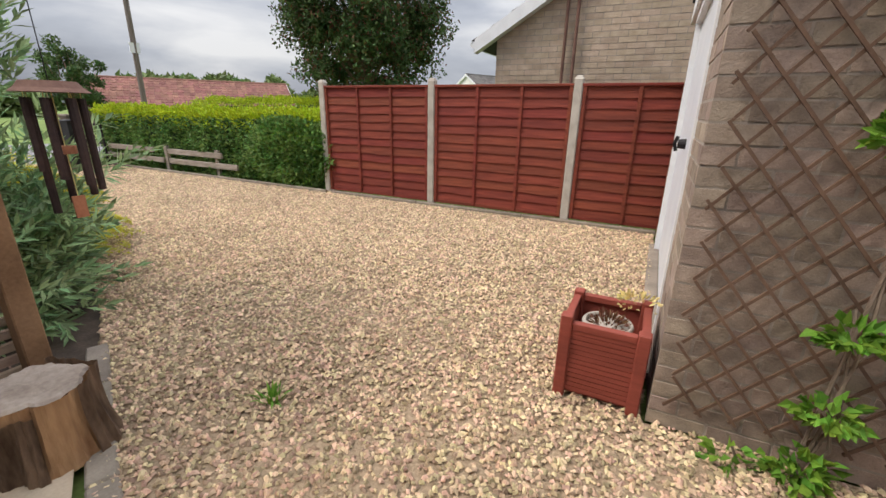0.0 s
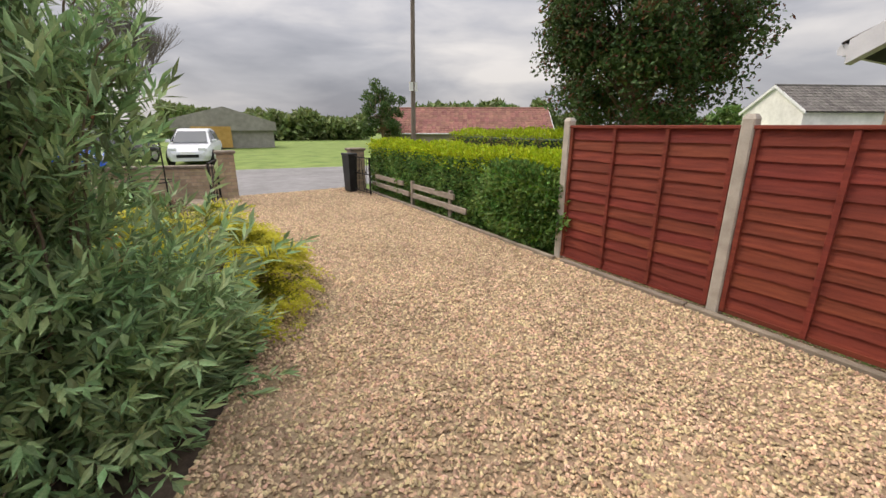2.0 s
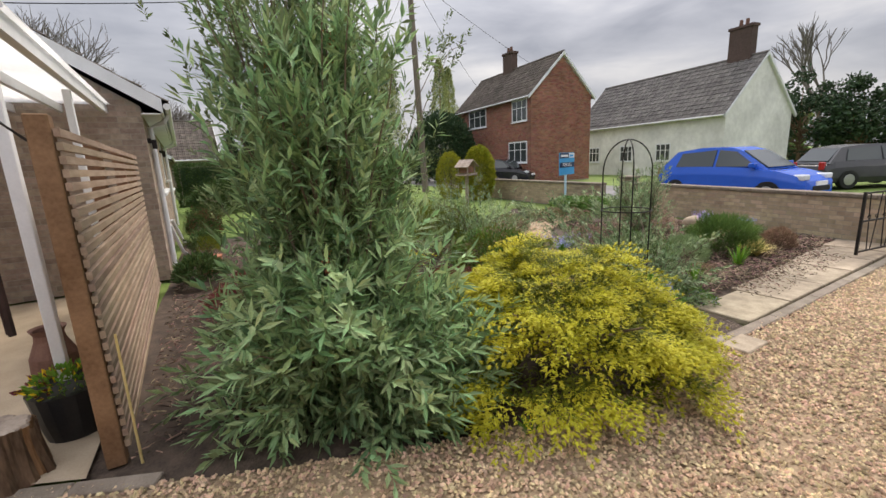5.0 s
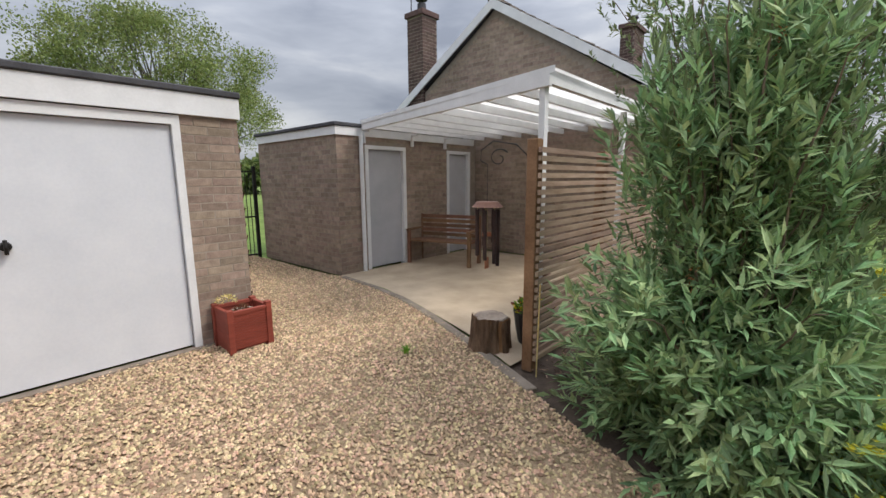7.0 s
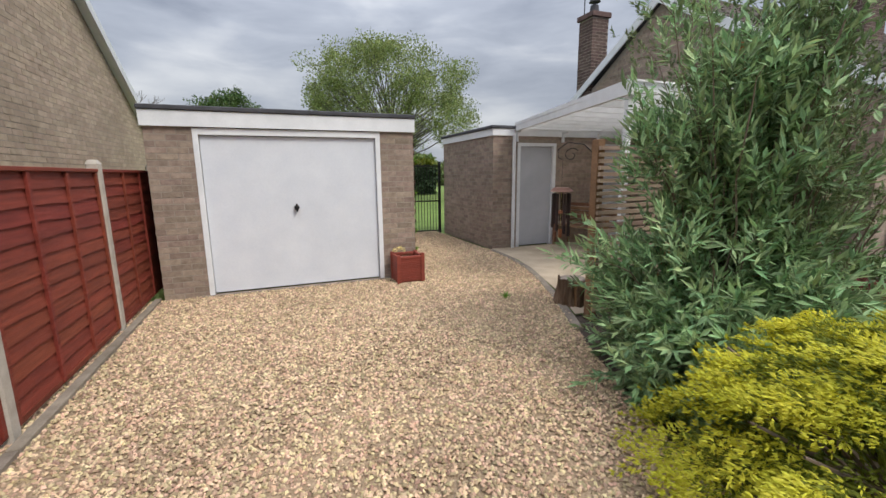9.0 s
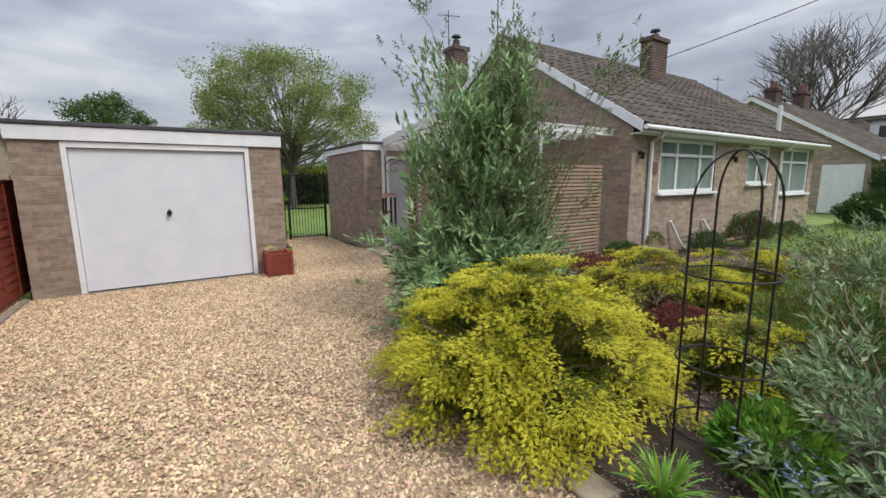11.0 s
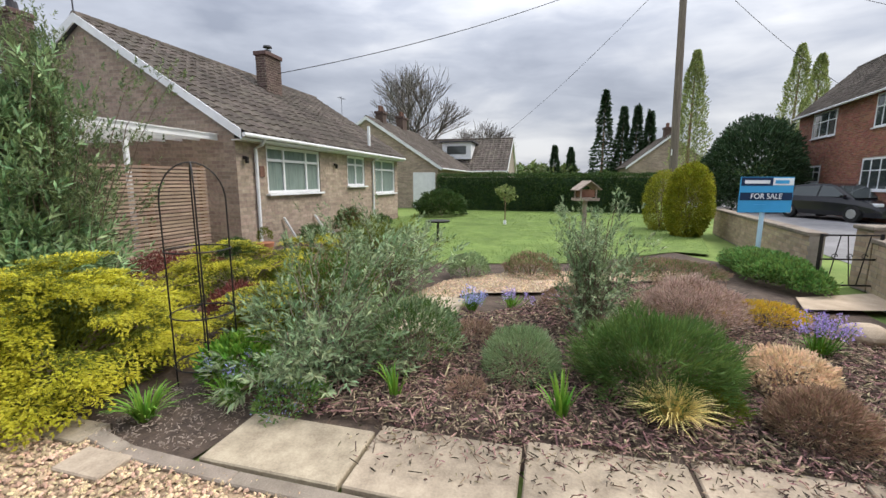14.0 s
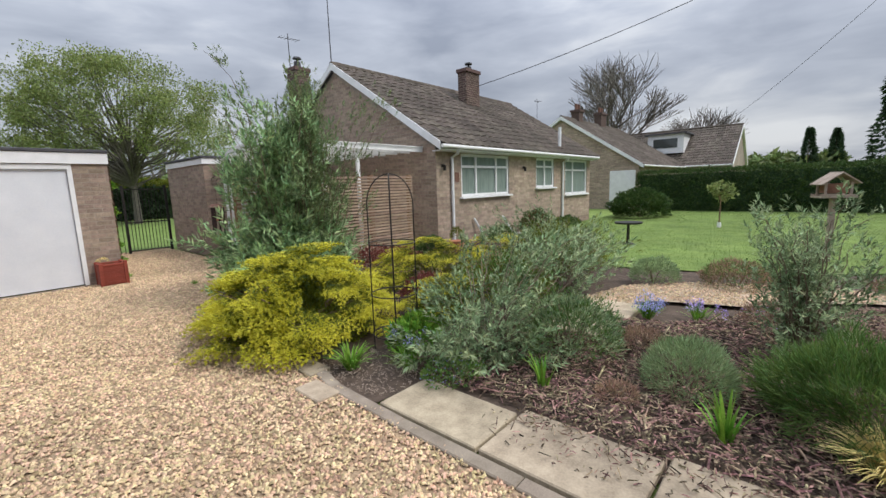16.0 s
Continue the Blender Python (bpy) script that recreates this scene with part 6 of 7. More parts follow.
simple_house("brick_house", (27.0, -22.4, 0), 173, 9.6, 4.6, 5.3, 7.6, M["mortar"], M["brick_r"], M["tile_j"], "two-storey red brick house with white windows", wins=((1.9, 4.4, 3.75, 5.0, "front"), (1.3, 3.4, 1.5, 2.35, "front"), (7.6, 9.2, 3.7, 5.0, "front"), (7.2, 9.2, 1.2, 2.5, "front")), chim=((4.0, 8.7, 1.1),), sides=("front", "right"), tn=0.3)
simple_house("neighbour_bungalow", (21.9, -2.5, 0), 0, 10.0, 8.8, 2.45, 5.3, M["mortar"], M["brick_h"], M["tile_j"], "buff brick bungalow with a brown tiled roof beyond the hedge", chim=((2.2, 5.8, 0.6), (6.0, 6.0, 0.9)))
nd = tagged(part("garage_door", boxes((21.84, 21.89, -2.35, -1.0, 0.02, 2.05), bevel=0.01), M["white"]), "white garage door of the bungalow beyond the hedge", "garage door")
dh = simple_house("dormer_bungalow", (31.5, 3.2, 0), -90, 8.6, 8.0, 2.5, 5.2, M["mortar"], None, M["tile_j"], "brown-roofed bungalow with a white dormer", chim=())
part("dormer", boxes((3.2, 5.6, 0.9, 3.4, 3.35, 4.7)), M["white"], dh, "white boarded dormer")
part("dormer_window", boxes((3.6, 5.2, 0.87, 0.91, 3.75, 4.4)), M["glass"], dh)
part("dormer_roof", boxes((3.0, 5.8, 0.7, 3.5, 4.7, 4.8)), M["felt"], dh)
simple_house("far_house", (36.0, -21.2, 0), 0, 7.0, 6.2, 2.9, 5.3, M["mortar"], M["brick_h"], M["tile_j"], "far brown brick house with its gable to the lawn", sides=("left",), chim=((2.0, 5.9, 0.6),))
simple_house("red_roof_barn", (-12.5, -32.5, 0), 147, 13.0, 6.5, 1.2, 3.0, M["mortar"], None, M["redtile"], "low building with a long red tiled roof")
simple_house("far_white_house", (-44.0, -14.6, 0), -25, 9.0, 5.0, 2.7, 4.3, M["render"], None, M["slate"], "far pale rendered house with a grey roof")
sh = thing("old_shed", (1.4, -36.8, 0), 182, "grey corrugated sheds with an ochre door", "shed")
part("wall", boxes((0, 6.6, 0, 4, -0.03, 1.5)), M["shed"], sh)
bm = prism([(-0.2, 0.9), (6.8, 0.9), (6.8, 1.5), (3.2, 2.6), (-0.2, 1.7)], -4.2, 0.2)
bmesh.ops.transform(bm, matrix=Matrix.Rotation(radians(90), 4, "X"), verts=bm.verts[:])
for v in bm.verts:
    v.co.z += 0.35
part("roof", bm, M["shed"], sh)
part("door", boxes((1.0, 3.6, -0.24, -0.2, 0.05, 1.55)), M["ochre"], sh, "ochre painted double door")


# ---- trees ----


def limb_tree(name, loc, h, crown, z0, n, leaf, material, label, seed, trunk=0.18, clumps=70, clr=0.55, low=0.25, bark="bark", limbs=26, fork_z=0.0, shoots=""):
    """A leafy tree: tapered trunk, limbs to each clump of leaves, gaps between the clumps."""
    ob = thing(name, loc, 0, label, "tree")
    rr = np.random.default_rng(seed)
    c, d = blob(clumps, crown, 0.25, 0.65, 1.6, -0.75, seed)
    c = c + [0, 0, z0]
    c = c[c[:, 2] > low]
    bm = bmesh.new()
    fork = Vector((0, 0, fork_z or max(h * 0.22, z0 - crown[2] * 0.75)))
    tube(bm, [(0, 0, -0.05), fork * 0.5, fork], trunk, trunk * 0.75, 8, False)
    for q in c[:: max(1, len(c) // limbs)]:
        e = Vector(q)
        # each limb leaves the leader at its own height and curves up to its clump
        f = fork + Vector((0, 0, rr.random() * max(0.0, e.z - fork.z) * 0.55))
        m = f.lerp(e, 0.5) + Vector((rr.normal() * 0.05 * h * 0.4, rr.normal() * 0.05 * h * 0.4, -0.03 * h * rr.random()))
        tube(bm, [f, m, e], trunk * 0.3, trunk * 0.06, 5, False)
    tube(bm, [fork, fork.lerp(Vector((0.1, 0.05, z0)), 0.5), (0.15, 0.1, z0 + crown[2] * 0.5)], trunk * 0.75, trunk * 0.2, 7, False)
    part("trunk", bm, M[bark], ob)
    k = rr.integers(0, len(c), n)
    p = c[k] + unit(rr.normal(size=(n, 3))) * (rr.random(n) ** 0.4 * 1.75 * clr * (0.6 + 0.4 * np.sin(k * 2.4) ** 2))[:, None] * np.array([1, 1, 0.75])
    leafy("crown", leaf_mesh("crown", p, rr.normal(size=(n, 3)) + [0, 0, 0.1], leaf, leaf * 0.6), M[material], ob)
    if shoots:
        q = p[:: 5] * [1.03, 1.03, 1.0] + [0, 0, 0.05]
        leafy("new_growth", leaf_mesh("new_growth", q, rr.normal(size=q.shape) + [0, 0, 0.8], leaf, leaf * 0.45), M[shoots], ob)
    return ob


def bare_tree(name, loc, h, label, seed, spread=0.5, levels=6, r=0.2, mt="greybark", lean=0.9, first=0.26, thin=0.64, keep=(0.62, 0.82)):
    """A leafless tree that forks again and again."""
    ob = thing(name, loc, 0, label, "tree")
    rr = random.Random(seed)
    bm, tw = bmesh.new(), bmesh.new()

    def grow(p, d, L, rad, lv):
        side = Vector((rr.uniform(-1, 1), rr.uniform(-1, 1), rr.uniform(-0.3, 0.3)))
        e = p + d * L
        m = p + d * L * 0.5 + side * L * 0.06
        tube(bm if lv > 2 else tw, [p, m, e], rad, rad * 0.66, 6 if lv > 3 else 3, False)
        if lv <= 0:
            return
        for k in range(3 if lv > 1 else 2):
            q = (d + Vector((rr.uniform(-1, 1), rr.uniform(-1, 1), rr.uniform(-0.2, 0.55))) * spread * 1.25).normalized()
            q.z = q.z * 0.8 + 0.2 * lean
            grow(e if k else m.lerp(e, 0.7), q.normalized(), L * rr.uniform(*keep), rad * thin, lv - 1)

    grow(Vector((0, 0, -0.05)), Vector((0, 0, 1)), h * first, r, levels)
    part("trunk", bm, M[mt], ob)
    leafy("fine_branching", tw, M[mt], ob)
    return ob


def conifer_tree(name, loc, h, rad, n, label, seed, material="conifer", leaf=0.28, power=1.0, up=-0.25, tiers=16):
    ob = thing(name, loc, 0, label, "tree")
    rr = np.random.default_rng(seed)
    part("trunk", tube(bmesh.new(), [(0, 0, -0.05), (0, 0, h * 0.97)], 0.03 * h * 0.4 + 0.04, 0.02, 7, False), M["bark"], ob)
    t = rr.random(n) ** 0.8
    tier = np.round(t * tiers) / tiers + rr.normal(size=n) * 0.2 / tiers
    a = rr.uniform(0, 6.283, n)
    ragged = 0.75 + 0.45 * np.array([noise.noise(Vector((math.cos(x) * 1.4, math.sin(x) * 1.4, y * 9 + seed))) for x, y in zip(a, tier)])
    r = rad * (1 - np.clip(tier, 0, 1)) ** power * ragged * rr.uniform(0.35, 1.0, n) ** 0.5
    p = np.stack([np.cos(a) * r, np.sin(a) * r, 0.06 * h + tier * h * 0.94 + up * r * 0.5], 1)
    d = np.stack([np.cos(a), np.sin(a), np.full(n, up)], 1) + rr.normal(size=(n, 3)) * 0.35
    p[:, 2] = np.maximum(p[:, 2], 0.05)
    leafy("crown", leaf_mesh("crown", p, d, leaf, leaf * 0.4), M[material], ob)
    return ob


limb_tree("bay_tree", (-8.1, -7.3, 0), 6.4, (1.8, 1.8, 2.7), 3.45, 44000, 0.105, "bay", "dense dark evergreen tree with bronze new shoots", 4, 0.16, 170, 0.36, 0.9, shoots="bronze")
limb_tree("spring_tree", (4.6, 19.5, 0), 9.6, (5.0, 4.6, 3.3), 5.75, 46000, 0.125, "spring", "spreading tree in fresh green spring leaf", 7, 0.2, 230, 0.52, 2.4, "greybark", 90, 1.9)
limb_tree("small_green_tree", (-4.6, 24.5, 0), 7.2, (2.0, 2.0, 1.15), 5.4, 7000, 0.15, "bay", "small dark green tree behind the garage", 8, 0.14, 50, 0.4, 2.0)
bare_tree("bare_tree", (-13.5, 38, 0), 11, "leafless grey tree far behind the garage", 3, 0.55, 5, 0.2)
bare_tree("bare_tree", (10.5, 38, 0), 11, "leafless grey tree behind the bungalow", 13, 0.55, 5, 0.2)
bare_tree("bare_tree", (36, 3.6, 0), 17.0, "tall leafless spreading grey tree beyond the bungalows", 5, 0.62, 7, 0.3, lean=0.7, first=0.15, thin=0.67, keep=(0.74, 0.92))
bare_tree("bare_tree", (38, -1.5, 0), 10.5, "smaller leafless grey tree beyond the bungalows", 9, 0.5, 6, 0.16, first=0.16, thin=0.68, keep=(0.74, 0.92))
bare_tree("bare_tree", (3.8, -38.4, 0), 14.0, "tall leafless tree with upright branches beside the sheds", 6, 0.36, 7, 0.17, lean=1.0, first=0.15, thin=0.68, keep=(0.74, 0.92))
bare_tree("bare_tree", (12.4, -48.5, 0), 14.5, "leafless tree behind the white cottage", 8, 0.4, 5, 0.24, lean=1.0)
for k, (x, y, h, r) in enumerate(((43, -13.6, 10.2, 1.9), (42.8, -15.3, 8.6, 1.3), (42.6, -16.5, 8.6, 1.3), (42.4, -17.6, 8.0, 1.2), (60, -9, 6.5, 1.6), (60, -11.2, 6.2, 1.5))):
    conifer_tree("fir_tree", (x, y, 0), h, r * 0.92, 3400, "tall dark green fir tree in the distance", k + 2, leaf=0.36, power=0.85, tiers=26)
for x, y, h, r, s in ((29.1, -17.4, 9.6, 1.5, 3), (34.6, -25.5, 11.0, 1.7, 4), (36.0, -27.4, 10.6, 1.6, 5)):
    conifer_tree("poplar_tree", (x, y, 0), h, r, 8000, "tall narrow poplar in pale spring leaf", s, "poplar", 0.17, 0.55, 1.1, 400)
limb_tree("holly_tree", (-12.1, -31.6, 0), 5.6, (1.5, 1.5, 2.0), 2.5, 6000, 0.2, "bay", "dark pointed evergreen tree by the road", 5, 0.12, 50, 0.32, 0.4)
for k, (x, y, z, a, b) in enumerate(((9.8, -37.5, 2.6, 2.4, 3.0), (7.0, -38.0, 2.4, 2.0, 2.6))):
    limb_tree("dark_evergreen", (x, y, 0), 5, (a, a, b), z, 7000, 0.25, "conifer", "dark evergreen tree beside the cottage", 15 + k, 0.14, 50, 0.5, 0.3)
mound("clipped_yew", (25.2, -19.6, 0), (2.9, 2.2, 3.0), 16000, (0.22, 0.1), "conifer", "great clipped dark yew dome across the road", "tree", 0.08, 0.3, 6, low=-0.6, zc=0.62, seed=41)
mound("gold_topiary", (11.36, -12.74, 0), (0.6, 0.6, 1.08), 15000, (0.075, 0.034), "topiary", "rounded golden clipped topiary bush on the lawn", "topiary", 0.06, 0.2, 6, low=-0.95, zc=0.88, seed=42, group="clipped bushes")
mound("gold_topiary", (12.9, -12.42, 0), (0.56, 0.56, 1.0), 9000, (0.06, 0.025), "topiary", "rounded golden clipped topiary bush behind", "topiary", 0.06, 0.2, 6, low=-0.95, zc=0.88, seed=43, group="clipped bushes")
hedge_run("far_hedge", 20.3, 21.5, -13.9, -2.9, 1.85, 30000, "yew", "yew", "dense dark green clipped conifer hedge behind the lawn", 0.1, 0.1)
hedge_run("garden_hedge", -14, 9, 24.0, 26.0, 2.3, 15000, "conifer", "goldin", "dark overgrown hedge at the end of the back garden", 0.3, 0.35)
for k, (x, y, h, w) in enumerate(((-60, -30, 5, 26), (-40, -52, 6, 22), (-12, -56, 4.2, 14), (-25, -40, 4.5, 10), (-2, -58, 5, 10), (26, -55, 6, 20), (58, -20, 4.6, 14), (62, -2, 5, 20), (56, 20, 6, 20), (-16, 44, 5, 18), (14, 48, 5, 18), (-60, 20, 6, 24), (47, -30, 4.5, 8), (-24, -37, 4.4, 9))):
    wd = thing("woodland", (x, y, 0), 0, "line of distant spring trees and bushes", "trees", "far trees", "stuff")
    rr = np.random.default_rng(k + 60)
    n = 7000
    ang = math.atan2(y + 6, x) + math.pi / 2
    t, q = rr.uniform(-w / 2, w / 2, n), rr.normal(size=n) * 1.6
    top = h * (0.62 + 0.38 * np.array([noise.noise(Vector((s * 0.33, k * 5.1, 0))) + 0.5 * noise.noise(Vector((s * 0.9, k * 3.3, 1))) for s in t]))
    z = top * (1 - rr.random(n) ** 2 * 0.95)
    p = np.stack([t * math.cos(ang) - q * math.sin(ang), t * math.sin(ang) + q * math.cos(ang), np.maximum(z, 0.1)], 1)
    leafy("foliage", leaf_mesh("foliage", p, rr.normal(size=(n, 3)), 0.75, 0.45), M["wood" if k % 3 else "feather"], wd)
sap = limb_tree("sapling", (13.2, -7.4, 0.0), 1.7, (0.3, 0.3, 0.42), 1.05, 420, 0.11, "spring", "young sapling with pale leaves on the lawn", 21, 0.022, 9, 0.12, 0.5)
part("tree_guard", tube(bmesh.new(), [(0, 0, 0), (0, 0, 0.16)], 0.06, 0.05, 8), M["white"], sap)

# ---- poles and cables ----


def pole(loc, top, r, label, arms):
    ob = thing("telegraph_pole", loc, 0, label, "pole", "poles")
    part("shaft", tube(bmesh.new(), [(0, 0, -0.05), tuple(c * 0.5 for c in top), top], r, r * 0.72, 10), M["pole"], ob)
    for z, w in arms:
        part("crossarm", boxes((-w, w, -0.04, 0.04, z, z + 0.08)), M["pole"], ob)
    part("plate", boxes((-0.13, 0.13, r + 0.0, r + 0.02, 2.6, 2.85)), M["signwhite"], ob)
    return ob


pole((17.6, -13.85, 0), (0.15, 0.25, 11.2), 0.17, "dark wooden telegraph pole by the road", ((10.6, 0.3),))
pole((-5.65, -13.2, 0), (-0.05, 0.1, 7.6), 0.075, "slim grey wooden pole behind the hedge", ((5.2, 0.25),))
for a, b, sag, r in (((17.75, -13.6, 10.4), (10.6, 0.0, 4.95), 0.45, 0.012), ((17.75, -13.65, 10.3), (30, -40, 8.2), 0.5, 0.012), ((17.75, -13.65, 10.3), (24, -22.6, 6.2), 0.3, 0.01), ((17.75, -13.65, 10.4), (-30, -7.5, 8.6), 1.0, 0.01), ((17.75, -13.65, 10.2), (60, -24, 8.4), 0.8, 0.01), ((17.75, -13.65, 10.0), (36, -4, 5.2), 0.4, 0.01)):
    cb = thing("overhead_cable", a, 0, "thin black overhead cable", "cable", "cables")
    A, B = Vector(a), Vector(b)
    part("wire", tube(bmesh.new(), [(B - A) * t - Vector((0, 0, 4 * sag * t * (1 - t))) for t in np.linspace(0, 1, 17)], r, r, 5, False), M["cable"], cb)
for x, y, z0, z1, el in ((5.62, 3.5, 4.0, 6.5, 1), (5.62, 1.25, 4.9, 7.2, 0), (21.9, 3.5, 4.2, 6.6, 1), (35, -4.5, 4.4, 6.5, 0)):
    ae = thing("tv_aerial", (x, y, 0), 0, "thin metal aerial mast on the roof", "aerial", "aerials")
    part("mast", tube(bmesh.new(), [(0, 0, z0), (0, 0, z1)], 0.014, 0.012, 6), M["iron"], ae)
    if el:
        part("boom", tube(bmesh.new(), [(-0.3, 0.1, z1 - 0.15), (0.35, -0.1, z1 - 0.15)], 0.008, 0.008, 5), M["iron"], ae)
        for k in range(6):
            x1 = -0.28 + k * 0.12
            part("element", tube(bmesh.new(), [(x1, -0.14, z1 - 0.15), (x1, 0.14, z1 - 0.15)], 0.005, 0.005, 4), M["iron"], ae)
lp = thing("street_lamp", (46, -18.6, 0), 0, "grey street lamp far down the road", "lamp post")
part("column", tube(bmesh.new(), [(0, 0, 0), (0, 0, 6.5)], 0.08, 0.05, 8), M["shed"], lp)
part("lantern", boxes((-0.9, 0.1, -0.1, 0.1, 6.45, 6.6)), M["shed"], lp)

# ---- cars ----


def car(name, loc, rz, paint, label, L=4.2, W=1.75, H=1.48):
    """A hatchback, nose towards local +x."""
    ob = thing(name, loc, rz, label, "car", "parked cars")
    h = L / 2
    st = [(-1.0, 0.55, 0.62), (-0.97, 0.78, 0.86), (-0.85, 0.92, 0.95), (-0.4, 0.95, 1.0), (0.1, 0.94, 1.0), (0.42, 0.9, 0.99), (0.7, 0.82, 0.95), (0.9, 0.7, 0.86), (0.98, 0.58, 0.74), (1.0, 0.48, 0.62)]
    bm = bmesh.new()
    rows = []
    for f, top, wf in st:
        w = W / 2 * wf
        z1 = top * H / 1.48
        rows.append([bm.verts.new((f * h, y, z)) for y, z in ((-w * 0.9, 0.2), (-w, 0.38), (-w, z1 * 0.78), (-w * 0.93, z1), (w * 0.93, z1), (w, z1 * 0.78), (w, 0.38), (w * 0.9, 0.2))])
    for a, b in zip(rows, rows[1:]):
        for k in range(8):
            bm.faces.new((a[k], b[k], b[(k + 1) % 8], a[(k + 1) % 8]))
    bm.faces.new(rows[0])
    bm.faces.new(rows[-1][::-1])
    bmesh.ops.recalc_face_normals(bm, faces=bm.faces[:])
    bmesh.ops.bevel(bm, geom=bm.edges[:], offset=0.025, segments=2, affect="EDGES", clamp_overlap=True)
    part("body", bm, paint, ob)
    b = W / 2
    sec = [(-0.93, 0.86, 0.88, 0.8), (-0.7, 1.38, 0.9, 0.68), (-0.3, 1.48, 0.92, 0.68), (0.05, 1.46, 0.92, 0.68), (0.2, 1.38, 0.92, 0.67), (0.58, 0.87, 0.88, 0.76)]
    bm = bmesh.new()
    rows = []
    for f, z, wl, wt in sec:
        rows.append([bm.verts.new((f * h, s * b * w, q)) for s, w, q in ((-1, wl, 0.85 * H / 1.48), (-1, wt, z * H / 1.48), (1, wt, z * H / 1.48), (1, wl, 0.85 * H / 1.48))])
    for p, q in zip(rows, rows[1:]):
        for k in range(3):
            bm.faces.new((p[k], q[k], q[k + 1], p[k + 1]))
    bmesh.ops.recalc_face_normals(bm, faces=bm.faces[:])
    part("cabin", bm, paint, ob)
    k = H / 1.48
    for s in (-1, 1):
        bm = bmesh.new()
        q = [(-0.66, 0.95, 0.885), (-0.6, 1.33, 0.735), (-0.1, 1.4, 0.715), (-0.1, 0.95, 0.9)], [(-0.06, 0.95, 0.9), (-0.06, 1.4, 0.715), (0.16, 1.34, 0.725), (0.45, 0.95, 0.885)]
        for poly in q:
            va = [bm.verts.new((f * h, s * (b * w + 0.012), z * k)) for f, z, w in poly]
            vb = [bm.verts.new((f * h, s * (b * w - 0.03), z * k)) for f, z, w in poly]
            bm.faces.new(va)
            for i in range(4):
                bm.faces.new((va[i], va[(i + 1) % 4], vb[(i + 1) % 4], vb[i]))
        bmesh.ops.recalc_face_normals(bm, faces=bm.faces[:])
        part("side_window", bm, M["glass"], ob)
        part("mirror", boxes((0.4 * h, 0.47 * h, s * b * 1.0 - 0.08, s * b * 1.0 + 0.1, 0.92 * k, 1.04 * k), bevel=0.02), paint, ob)
        part("headlight", boxes((0.84 * h, 0.965 * h, s * b * 0.62 - 0.16, s * b * 0.62 + 0.14, 0.6 * k, 0.74 * k), bevel=0.03), M["lamp_glass"], ob)
        part("tail_light", boxes((-1.0 * h, -0.95 * h, s * b * 0.68 - 0.1, s * b * 0.68 + 0.1, 0.66 * k, 0.92 * k), bevel=0.02), M["tail"], ob)
    for f0, z0, f1, z1, w0, w1, nm in ((0.23, 1.36, 0.56, 0.92, 0.62, 0.74, "windscreen"), (-0.71, 1.33, -0.9, 0.94, 0.62, 0.72, "rear_window")):
        bm = bmesh.new()
        o = 0.02 if f0 > 0 else -0.02
        va = [bm.verts.new(c) for c in ((f0 * h + o, -b * w0, z0 * k + 0.012), (f0 * h + o, b * w0, z0 * k + 0.012), (f1 * h + o, b * w1, z1 * k + 0.012), (f1 * h + o, -b * w1, z1 * k + 0.012))]
        vb = [bm.verts.new(v.co - Vector((o * 2, 0, 0.02))) for v in va]
        bm.faces.new(va)
        for i in range(4):
            bm.faces.new((va[i], va[(i + 1) % 4], vb[(i + 1) % 4], vb[i]))
        bmesh.ops.recalc_face_normals(bm, faces=bm.faces[:])
        part(nm, bm, M["glass"], ob)
    part("grille", boxes((0.97 * h, 1.005 * h, -0.4, 0.4, 0.34 * k, 0.46 * k)), M["tyre"], ob)
    for f in (1, -1):
        part("number_plate", boxes((1.0 * f * h - 0.01, 1.0 * f * h + 0.015, -0.26, 0.26, 0.47 * k, 0.57 * k)), M["signwhite"], ob)
    for f in (-0.62, 0.62):
        for s in (-1, 1):
            wh = part("tyre", tube(bmesh.new(), [(f * h, s * (b - 0.2), 0.31), (f * h, s * (b + 0.005), 0.31)], 0.31, 0.31, 22), M["tyre"], ob)
            part("rim", tube(bmesh.new(), [(f * h, s * (b - 0.02), 0.31), (f * h, s * (b + 0.014), 0.31)], 0.2, 0.18, 16), M["rim"], wh)
    return ob


car("blue_hatchback", (4.55, -17.35, 0.0), 173, M["bluecar"], "bright blue hatchback parked across the road", 4.3, 1.75, 1.58)
car("grey_hatchback", (3.3, -23.8, 0.0), 238, M["greycar"], "dark grey hatchback parked near the cottage", 4.1)
car("silver_hatchback", (0.2, -23.4, 0.0), 80, M["whitecar"], "silver hatchback parked on the grass verge", 4.1)
car("black_hatchback", (19.4, -20.6, 0.0), 200, M["blackcar"], "black hatchback parked before the brick house", 4.3)

